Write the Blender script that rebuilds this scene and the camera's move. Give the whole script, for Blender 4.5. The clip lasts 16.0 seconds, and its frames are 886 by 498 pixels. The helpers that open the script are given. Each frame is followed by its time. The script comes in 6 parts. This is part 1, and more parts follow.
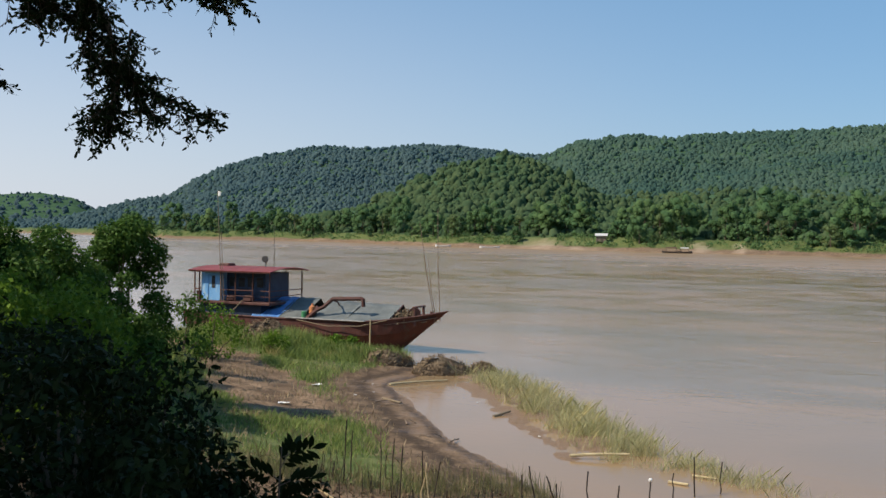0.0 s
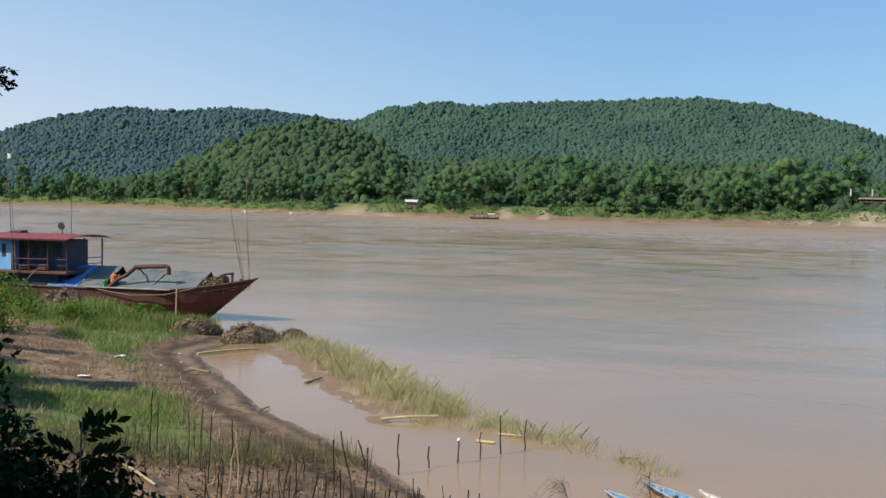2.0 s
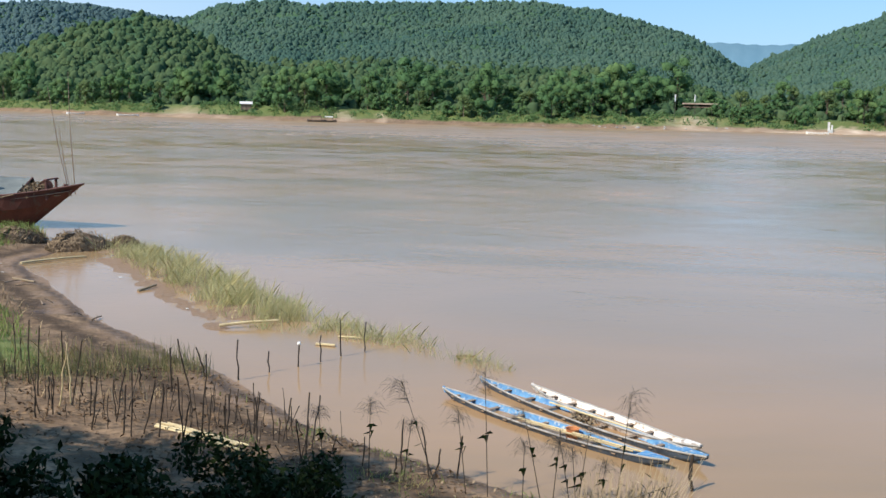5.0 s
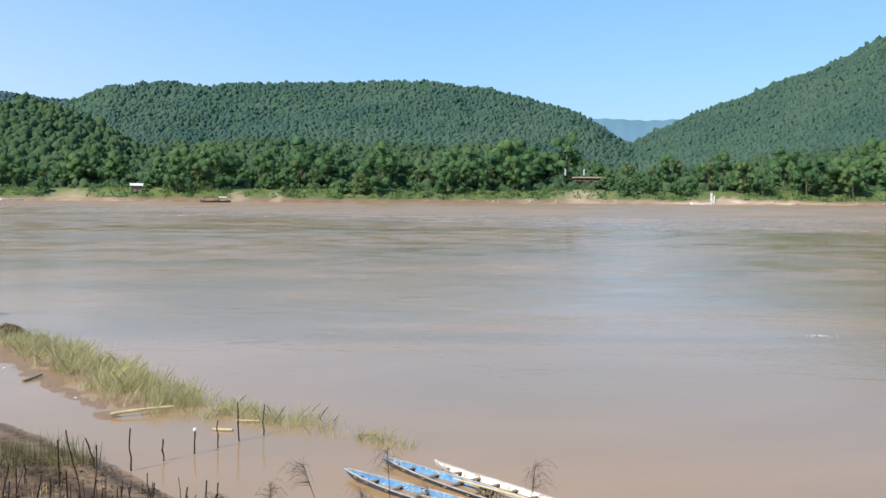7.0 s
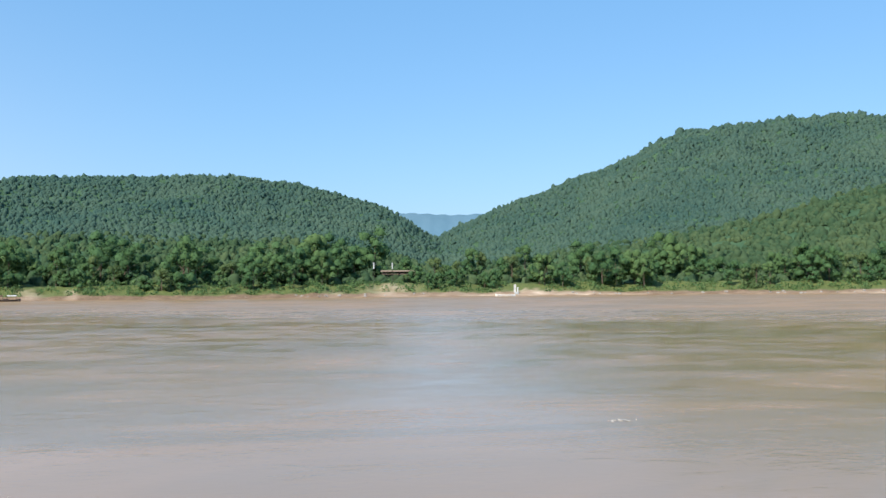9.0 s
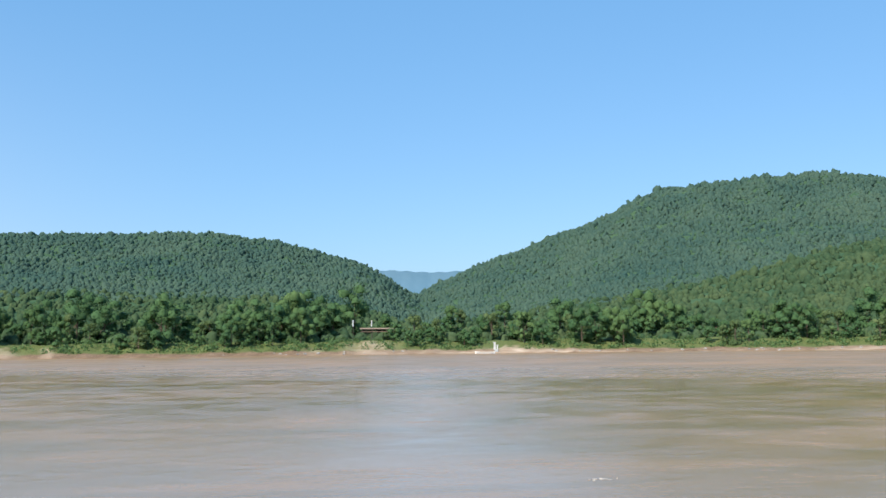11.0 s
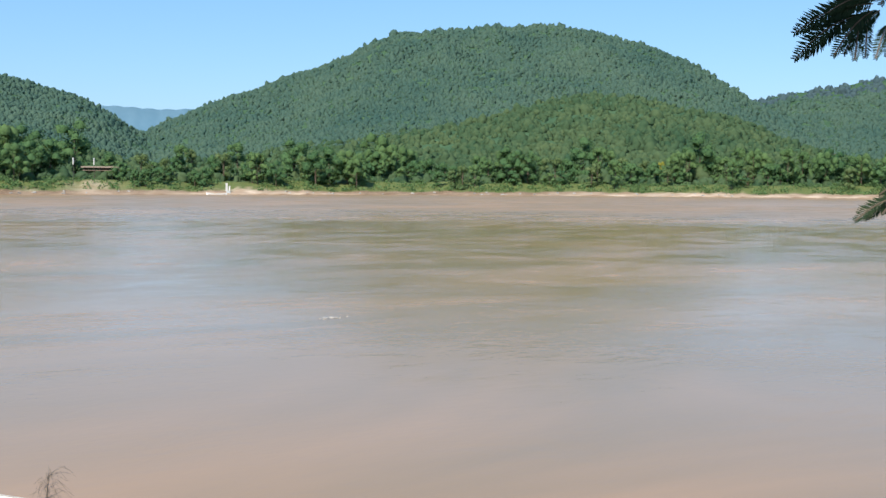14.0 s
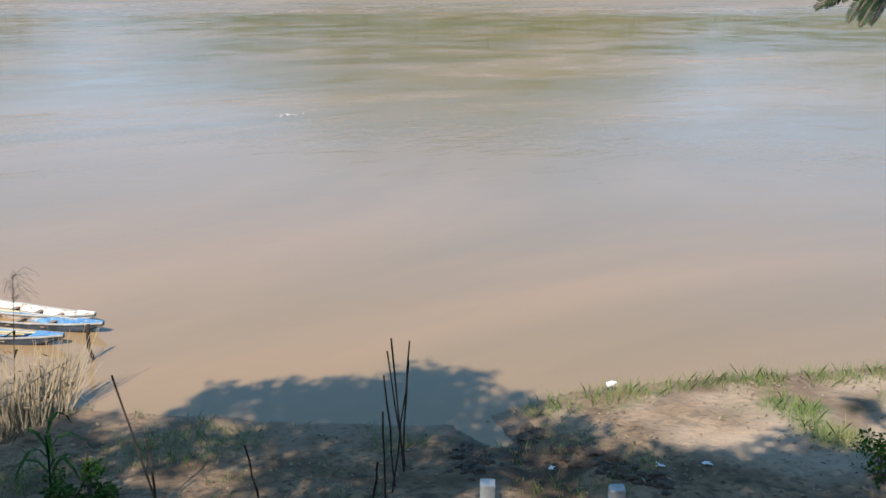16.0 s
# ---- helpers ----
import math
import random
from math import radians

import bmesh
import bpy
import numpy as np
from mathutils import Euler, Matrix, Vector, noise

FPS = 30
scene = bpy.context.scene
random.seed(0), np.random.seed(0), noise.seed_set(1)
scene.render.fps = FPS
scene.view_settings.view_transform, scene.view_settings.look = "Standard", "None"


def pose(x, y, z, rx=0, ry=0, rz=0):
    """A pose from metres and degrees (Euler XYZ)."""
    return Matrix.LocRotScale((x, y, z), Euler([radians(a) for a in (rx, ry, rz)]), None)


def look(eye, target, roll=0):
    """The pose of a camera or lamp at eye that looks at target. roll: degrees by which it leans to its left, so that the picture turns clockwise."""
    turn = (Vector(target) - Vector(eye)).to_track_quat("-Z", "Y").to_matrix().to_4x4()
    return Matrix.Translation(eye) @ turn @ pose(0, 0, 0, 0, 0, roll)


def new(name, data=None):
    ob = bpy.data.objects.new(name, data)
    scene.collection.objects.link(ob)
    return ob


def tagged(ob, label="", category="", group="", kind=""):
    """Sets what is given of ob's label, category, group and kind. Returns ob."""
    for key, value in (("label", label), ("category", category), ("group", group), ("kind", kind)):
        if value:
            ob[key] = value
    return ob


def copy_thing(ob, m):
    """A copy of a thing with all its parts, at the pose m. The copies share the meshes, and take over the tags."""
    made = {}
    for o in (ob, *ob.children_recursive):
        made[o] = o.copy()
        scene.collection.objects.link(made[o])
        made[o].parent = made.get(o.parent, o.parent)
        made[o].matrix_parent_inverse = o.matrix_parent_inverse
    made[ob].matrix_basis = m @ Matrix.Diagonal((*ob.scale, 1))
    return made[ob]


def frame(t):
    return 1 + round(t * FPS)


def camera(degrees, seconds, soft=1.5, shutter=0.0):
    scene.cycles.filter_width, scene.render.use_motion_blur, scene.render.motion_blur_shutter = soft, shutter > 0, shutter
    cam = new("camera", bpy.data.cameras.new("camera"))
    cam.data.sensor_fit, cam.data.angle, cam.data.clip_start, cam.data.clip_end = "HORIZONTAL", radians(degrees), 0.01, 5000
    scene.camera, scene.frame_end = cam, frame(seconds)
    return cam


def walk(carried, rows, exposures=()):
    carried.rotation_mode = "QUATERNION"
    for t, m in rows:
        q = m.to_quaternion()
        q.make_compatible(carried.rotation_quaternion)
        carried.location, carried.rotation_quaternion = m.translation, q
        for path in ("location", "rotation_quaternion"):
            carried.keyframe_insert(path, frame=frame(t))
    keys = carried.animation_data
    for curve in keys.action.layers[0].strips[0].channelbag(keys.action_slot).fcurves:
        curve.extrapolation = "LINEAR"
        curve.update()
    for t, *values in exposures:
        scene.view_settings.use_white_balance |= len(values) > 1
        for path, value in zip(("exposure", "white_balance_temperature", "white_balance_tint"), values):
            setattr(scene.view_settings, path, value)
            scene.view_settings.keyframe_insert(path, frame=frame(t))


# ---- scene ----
EYE = (0.0, 0.0, 8.0)
cam = camera(47.7, 16.0)
PATH = (
    (0.0, -1.036, -0.940, 0.877),
    (0.5, -3.176, -1.337, 0.015),
    (1.0, -6.175, -1.956, 0.486),
    (1.5, -8.856, -2.245, 0.973),
    (2.0, -11.851, -2.703, 1.025),
    (2.5, -14.129, -2.929, 1.060),
    (3.0, -16.350, -3.630, 0.944),
    (3.5, -17.820, -6.781, 0.778),
    (3.7, -18.432, -8.013, 0.928),
    (5.8, -22.879, -7.688, 1.036),
    (6.0, -23.393, -6.964, 0.679),
    (6.5, -25.100, -5.568, 0.691),
    (7.0, -26.995, -3.561, 0.340),
    (7.5, -30.067, -1.469, -0.177),
    (8.0, -33.414, 0.118, -0.235),
    (8.5, -35.754, 1.054, -0.376),
    (9.0, -37.866, 1.800, -0.381),
    (11.5, -39.543, 5.569, -0.174),
    (12.0, -40.911, 5.569, 0.397),
    (12.5, -43.504, 4.795, 0.279),
    (13.0, -48.090, 5.199, -1.569),
    (13.5, -52.162, 2.537, 0.073),
    (14.0, -54.142, -3.922, 0.474),
    (14.5, -53.940, -8.056, 0.183),
    (15.0, -54.150, -11.479, 0.360),
    (15.5, -55.104, -13.313, 0.711),
    (16.0, -56.587, -15.570, -0.001),
)
# seconds, yaw, pitch and roll of a camera held in one spot on top of the bank
walk(cam, [(t, look(EYE, (-math.sin(radians(yaw)) * math.cos(radians(pitch)), math.cos(radians(yaw)) * math.cos(radians(pitch)), 8.0 + math.sin(radians(pitch))), roll))
           for t, yaw, pitch, roll in PATH],
     exposures=((0, 0.20, 7050, 12), (2.0, 0.33, 6750, 11), (3.6, 0.49, 6500, 10), (7.0, 0.60, 6500, 10), (12.5, 0.55, 6500, 10), (13.5, 0.53, 6550, 10), (14.5, 0.72, 6500, 10), (16.0, 0.70, 6450, 9)))

# ---- sky and sun ----
SUN_AZ, SUN_EL = -106.0, 46.0
world = bpy.data.worlds.new("sky")
scene.world = world
world.use_nodes = True
wn, wl = world.node_tree.nodes, world.node_tree.links
sky = wn.new("ShaderNodeTexSky")
sky.sky_type = "NISHITA"
sky.sun_disc = False
sky.sun_elevation, sky.sun_rotation = radians(SUN_EL), radians(SUN_AZ)
sky.altitude, sky.air_density, sky.dust_density, sky.ozone_density = 300, 1.0, 1.1, 1.8
# thin even haze over the clear sky
haze = wn.new("ShaderNodeMix")
haze.data_type = "RGBA"
haze.inputs["Factor"].default_value, haze.inputs["B"].default_value = 0.57, (0.62, 2.30, 4.60, 1)
wl.new(sky.outputs["Color"], haze.inputs["A"])
# white mist low over the upstream reach
place = wn.new("ShaderNodeTexCoord")
towards = wn.new("ShaderNodeVectorMath")
towards.operation = "DOT_PRODUCT"
towards.inputs[1].default_value = (math.sin(radians(-60)), math.cos(radians(-60)), 0)
wl.new(place.outputs["Generated"], towards.inputs[0])
level = wn.new("ShaderNodeSeparateXYZ")
wl.new(place.outputs["Generated"], level.inputs[0])
bank_of_mist = wn.new("ShaderNodeMapRange")
bank_of_mist.interpolation_type = "SMOOTHSTEP"
wl.new(towards.outputs["Value"], bank_of_mist.inputs["Value"])
thin = wn.new("ShaderNodeMapRange")
for node, values in ((bank_of_mist, (0.0, 1.0, 0.0, 0.80)), (thin, (0.0, 0.33, 1.0, 0.0))):
    for key, v in zip(("From Min", "From Max", "To Min", "To Max"), values):
        node.inputs[key].default_value = v
wl.new(level.outputs["Z"], thin.inputs["Value"])
amount = wn.new("ShaderNodeMath")
amount.operation = "MULTIPLY"
wl.new(bank_of_mist.outputs["Result"], amount.inputs[0])
wl.new(thin.outputs["Result"], amount.inputs[1])
mist = wn.new("ShaderNodeMix")
mist.data_type = "RGBA"
mist.inputs["B"].default_value = (5.0, 5.4, 6.1, 1)
wl.new(haze.outputs["Result"], mist.inputs["A"])
wl.new(amount.outputs[0], mist.inputs["Factor"])
wl.new(mist.outputs["Result"], wn["Background"].inputs["Color"])
wn["Background"].inputs["Strength"].default_value = 0.13
sun = new("sun", bpy.data.lights.new("sun", "SUN"))
sun.data.energy, sun.data.angle, sun.data.color = 4.5, radians(0.55), (1.0, 0.94, 0.84)
sun.matrix_world = look((100 * math.sin(radians(SUN_AZ)) * math.cos(radians(SUN_EL)), 100 * math.cos(radians(SUN_AZ)) * math.cos(radians(SUN_EL)), 100 * math.sin(radians(SUN_EL))), (0, 0, 0))

# ---- materials ----
def material(name, low, high, scale=3.0, rough=0.8, bump=0.2, metal=0.0, spots=None, island=0.0, per_object=0.0,
             translucent=0.0, bump_scale=None, stretch=(1, 1, 1), bump_dist=0.02, spec=0.4):
    """Two-tone surface with coarse and fine variation; spots is a third colour that shows in patches."""
    mat = bpy.data.materials.new(name)
    mat.use_nodes = True
    n, l = mat.node_tree.nodes, mat.node_tree.links
    bsdf = n["Principled BSDF"]
    geo = n.new("ShaderNodeNewGeometry")
    mp = n.new("ShaderNodeMapping")
    mp.inputs["Scale"].default_value = stretch
    l.new(geo.outputs["Position"], mp.inputs["Vector"])
    coarse = n.new("ShaderNodeTexNoise")
    coarse.inputs["Scale"].default_value, coarse.inputs["Detail"].default_value = scale, 5.0
    fine = n.new("ShaderNodeTexNoise")
    fine.inputs["Scale"].default_value, fine.inputs["Detail"].default_value = (bump_scale or scale * 8), 4.0
    for t in (coarse, fine):
        l.new(mp.outputs["Vector"], t.inputs["Vector"])
    add = n.new("ShaderNodeMath")
    add.operation = "MULTIPLY_ADD"
    l.new(fine.outputs["Fac"], add.inputs[0])
    add.inputs[1].default_value = 0.5
    l.new(coarse.outputs["Fac"], add.inputs[2])
    fac = n.new("ShaderNodeMapRange")
    fac.inputs["From Min"].default_value, fac.inputs["From Max"].default_value = 0.5, 1.0
    value = add.outputs[0]
    for amount, socket in ((island, geo.outputs["Random Per Island"]), (per_object, n.new("ShaderNodeObjectInfo").outputs["Random"])):
        if amount:
            more = n.new("ShaderNodeMath")
            more.operation = "MULTIPLY_ADD"
            l.new(socket, more.inputs[0])
            more.inputs[1].default_value = amount
            l.new(value, more.inputs[2])
            value = more.outputs[0]
            fac.inputs["From Max"].default_value += amount * 0.8
            fac.inputs["From Min"].default_value += amount * 0.15
    l.new(value, fac.inputs["Value"])
    mix = n.new("ShaderNodeMix")
    mix.data_type = "RGBA"
    mix.inputs["A"].default_value, mix.inputs["B"].default_value = (*low, 1), (*high, 1)
    l.new(fac.outputs["Result"], mix.inputs["Factor"])
    colour = mix.outputs["Result"]
    if spots:
        sp = n.new("ShaderNodeTexNoise")
        sp.inputs["Scale"].default_value, sp.inputs["Detail"].default_value = scale * 2.3, 6.0
        l.new(mp.outputs["Vector"], sp.inputs["Vector"])
        ramp = n.new("ShaderNodeMapRange")
        ramp.inputs["From Min"].default_value, ramp.inputs["From Max"].default_value = 0.56, 0.66
        l.new(sp.outputs["Fac"], ramp.inputs["Value"])
        mix2 = n.new("ShaderNodeMix")
        mix2.data_type = "RGBA"
        l.new(colour, mix2.inputs["A"])
        mix2.inputs["B"].default_value = (*spots, 1)
        l.new(ramp.outputs["Result"], mix2.inputs["Factor"])
        colour = mix2.outputs["Result"]
    l.new(colour, bsdf.inputs["Base Color"])
    bsdf.inputs["Roughness"].default_value, bsdf.inputs["Metallic"].default_value = rough, metal
    bsdf.inputs["Specular IOR Level"].default_value = spec
    if bump:
        b = n.new("ShaderNodeBump")
        b.inputs["Strength"].default_value, b.inputs["Distance"].default_value = bump, bump_dist
        l.new(add.outputs[0], b.inputs["Height"])
        l.new(b.outputs["Normal"], bsdf.inputs["Normal"])
    if translucent:
        tr = n.new("ShaderNodeBsdfTranslucent")
        l.new(colour, tr.inputs["Color"])
        ms = n.new("ShaderNodeMixShader")
        ms.inputs["Fac"].default_value = translucent
        l.new(bsdf.outputs["BSDF"], ms.inputs[1])
        l.new(tr.outputs["BSDF"], ms.inputs[2])
        l.new(ms.outputs["Shader"], n["Material Output"].inputs["Surface"])
    return mat


def leafy(name, low, high, translucent=0.25, island=0.9, scale=0.5, rough=0.6, spots=None, per_object=0.0):
    return material(name, low, high, scale=scale, rough=rough, bump=0, island=island, translucent=translucent, spots=spots, per_object=per_object, spec=0.12)


CROWN_MASS = [material("crown_mass_" + k, low, high, scale=0.05, bump_scale=0.9, rough=0.85, bump=1.0, bump_dist=0.8, spec=0.15, per_object=0.5, translucent=0.25)
              for k, low, high in (("a", (0.036, 0.092, 0.040), (0.090, 0.165, 0.064)), ("b", (0.048, 0.108, 0.042), (0.115, 0.185, 0.068)), ("c", (0.062, 0.108, 0.044), (0.130, 0.178, 0.074)), ("d", (0.170, 0.180, 0.030), (0.330, 0.310, 0.050)))]
# distance haze is put into the bluish base colours of the three farther forests
FOREST_FAR = material("haze_tinted_forest", (0.078, 0.130, 0.150), (0.100, 0.156, 0.162), scale=0.012, bump_scale=0.3, rough=0.95, bump=0.0, island=0.2, spec=0.0, translucent=0.45)
FOREST_HAZED = material("upstream_forest", (0.082, 0.148, 0.168), (0.130, 0.200, 0.194), scale=0.008, bump_scale=0.25, rough=0.95, bump=0.0, island=0.2, spec=0.0, translucent=0.5)
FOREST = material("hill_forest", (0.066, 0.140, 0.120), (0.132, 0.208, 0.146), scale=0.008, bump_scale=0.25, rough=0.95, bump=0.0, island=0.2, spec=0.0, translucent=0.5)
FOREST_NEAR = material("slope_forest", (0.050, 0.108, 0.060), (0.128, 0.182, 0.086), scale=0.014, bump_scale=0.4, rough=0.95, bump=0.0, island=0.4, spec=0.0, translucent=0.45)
# blue base colour stands in for the haze over this hill
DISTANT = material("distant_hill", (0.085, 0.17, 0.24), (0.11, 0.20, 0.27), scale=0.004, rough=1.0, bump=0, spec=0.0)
TREE_LEAF = [leafy("tree_leaf_a", (0.044, 0.108, 0.044), (0.120, 0.210, 0.076), per_object=0.3, translucent=0.4, island=0.4),
             leafy("tree_leaf_b", (0.060, 0.128, 0.050), (0.150, 0.235, 0.086), per_object=0.3, translucent=0.4, island=0.4),
             leafy("tree_leaf_c", (0.072, 0.125, 0.044), (0.165, 0.225, 0.085), per_object=0.3, translucent=0.4, island=0.4),
             leafy("tree_blossom", (0.260, 0.260, 0.040), (0.460, 0.420, 0.070), translucent=0.4, island=0.4)]
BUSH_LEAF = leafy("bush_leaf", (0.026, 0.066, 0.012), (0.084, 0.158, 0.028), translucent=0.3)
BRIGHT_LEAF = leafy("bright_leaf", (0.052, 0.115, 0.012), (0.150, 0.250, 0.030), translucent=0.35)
# near-black green: the shade on thicket and overhead crowns is in the colour
SHADED_LEAF = leafy("shaded_leaf", (0.008, 0.017, 0.004), (0.024, 0.040, 0.009), translucent=0.1)
FROND = leafy("frond_leaf", (0.012, 0.026, 0.012), (0.028, 0.048, 0.020), translucent=0.15)
GRASS = leafy("grass_blade", (0.125, 0.195, 0.050), (0.330, 0.385, 0.130), translucent=0.45, scale=0.25, spots=(0.380, 0.330, 0.150))
WEED = leafy("weed_stalk", (0.100, 0.105, 0.045), (0.250, 0.235, 0.115), translucent=0.2, scale=1.0)
REED = leafy("reed_blade", (0.330, 0.315, 0.145), (0.660, 0.600, 0.350), translucent=0.45, scale=0.5)
STRAW = leafy("straw_stalk", (0.200, 0.150, 0.090), (0.430, 0.335, 0.215), translucent=0.1, scale=1.5, rough=0.9)
GREEN_REED = leafy("green_reed_blade", (0.260, 0.300, 0.105), (0.500, 0.510, 0.230), translucent=0.45, scale=0.5)
DRY = leafy("dry_stalk", (0.130, 0.095, 0.060), (0.300, 0.240, 0.165), translucent=0.0, scale=1.5, rough=0.9)
BARK = material("bark", (0.070, 0.050, 0.035), (0.170, 0.130, 0.095), scale=3, rough=0.95, bump=0.6, stretch=(1, 1, 0.25))
STICK = material("stick_wood", (0.018, 0.013, 0.010), (0.055, 0.040, 0.028), scale=4, rough=0.95, bump=0.4, per_object=0.6)
BAMBOO = material("bamboo", (0.300, 0.220, 0.110), (0.560, 0.460, 0.270), scale=3, rough=0.6, bump=0.2, per_object=0.4)
RUST = material("rusty_hull", (0.062, 0.021, 0.016), (0.108, 0.038, 0.029), scale=1.2, rough=0.75, bump=0.25, spots=(0.075, 0.045, 0.035), stretch=(1, 1, 0.35))
DARKIRON = material("dark_iron", (0.060, 0.022, 0.018), (0.120, 0.050, 0.040), scale=3, rough=0.7, bump=0.2)
BLACK = material("dark_gear_and_shade", (0.012, 0.012, 0.012), (0.045, 0.040, 0.036), scale=4, rough=0.6, bump=0.2)
ROOFRED = material("red_roof", (0.180, 0.038, 0.038), (0.290, 0.072, 0.068), scale=1.1, rough=0.6, bump=0.2, spots=(0.20, 0.07, 0.06))
BLUE = material("blue_paint", (0.110, 0.300, 0.560), (0.200, 0.440, 0.720), scale=1.3, rough=0.6, bump=0.15, spots=(0.32, 0.47, 0.58), stretch=(1, 1, 0.5))
# deep blue paint with the shade under the cabin roof darkened into it
SHADED_DEEPBLUE = material("shaded_deep_blue_paint", (0.018, 0.034, 0.068), (0.038, 0.068, 0.120), scale=1.5, rough=0.6, bump=0.15)
NAVY = material("navy_paint", (0.012, 0.020, 0.040), (0.030, 0.050, 0.090), scale=1.5, rough=0.6, bump=0.15)
TARP = material("grey_tarpaulin", (0.085, 0.095, 0.090), (0.150, 0.160, 0.150), scale=0.9, rough=0.65, bump=0.5, bump_scale=3.0, bump_dist=0.05, stretch=(1, 1, 1))
BLUETARP = material("blue_tarpaulin", (0.080, 0.230, 0.520), (0.140, 0.320, 0.640), scale=1.0, rough=0.55, bump=0.4, bump_scale=3.0, bump_dist=0.05)
WOOD = material("weathered_wood", (0.140, 0.095, 0.065), (0.300, 0.230, 0.170), scale=2.5, rough=0.9, bump=0.3, stretch=(1, 1, 0.4))
CANOEBLUE = material("canoe_blue_paint", (0.045, 0.145, 0.320), (0.130, 0.300, 0.480), scale=4.5, rough=0.65, bump=0.3, spots=(0.360, 0.400, 0.420), bump_scale=14)
CANOESIDE = material("canoe_tarred_side", (0.024, 0.034, 0.050), (0.075, 0.100, 0.135), scale=3.0, rough=0.7, bump=0.25, spots=(0.120, 0.110, 0.100))
BRUSH = leafy("brushwood_stalk", (0.065, 0.044, 0.028), (0.330, 0.245, 0.160), translucent=0.0, scale=1.5, rough=0.9)
CANOEWHITE = material("bleached_canoe_wood", (0.520, 0.460, 0.410), (0.760, 0.710, 0.650), scale=2.2, rough=0.8, bump=0.25, spots=(0.30, 0.22, 0.16))
TIMBER = material("grey_timber", (0.200, 0.185, 0.170), (0.400, 0.380, 0.350), scale=3, rough=0.85, bump=0.3)
DARKWOOD = material("tarred_wood", (0.030, 0.024, 0.020), (0.090, 0.075, 0.062), scale=3, rough=0.8, bump=0.3)
WHITE = material("white_paint", (0.620, 0.610, 0.580), (0.800, 0.790, 0.760), scale=2, rough=0.6, bump=0.1)
ORANGE = material("orange_clay", (0.380, 0.130, 0.050), (0.560, 0.230, 0.090), scale=6, rough=0.7, bump=0.2)
GREEN = material("green_drum_paint", (0.030, 0.170, 0.070), (0.060, 0.260, 0.110), scale=4, rough=0.5, bump=0.1)
CREAM = material("cream_plastic", (0.560, 0.480, 0.380), (0.700, 0.620, 0.520), scale=4, rough=0.5, bump=0.1)
SAND = material("bank_sand", (0.420, 0.320, 0.220), (0.600, 0.490, 0.360), scale=0.15, rough=0.95, bump=0.3, bump_dist=0.3)
CLAY = material("bare_clay", (0.330, 0.190, 0.110), (0.520, 0.340, 0.220), scale=0.2, rough=0.95, bump=0.4, bump_dist=0.4)
CONCRETE = material("concrete", (0.300, 0.300, 0.290), (0.440, 0.440, 0.420), scale=3, rough=0.9, bump=0.3)
THATCH = material("pale_roof_sheet", (0.400, 0.390, 0.380), (0.580, 0.570, 0.560), scale=0.8, rough=0.8, bump=0.2)


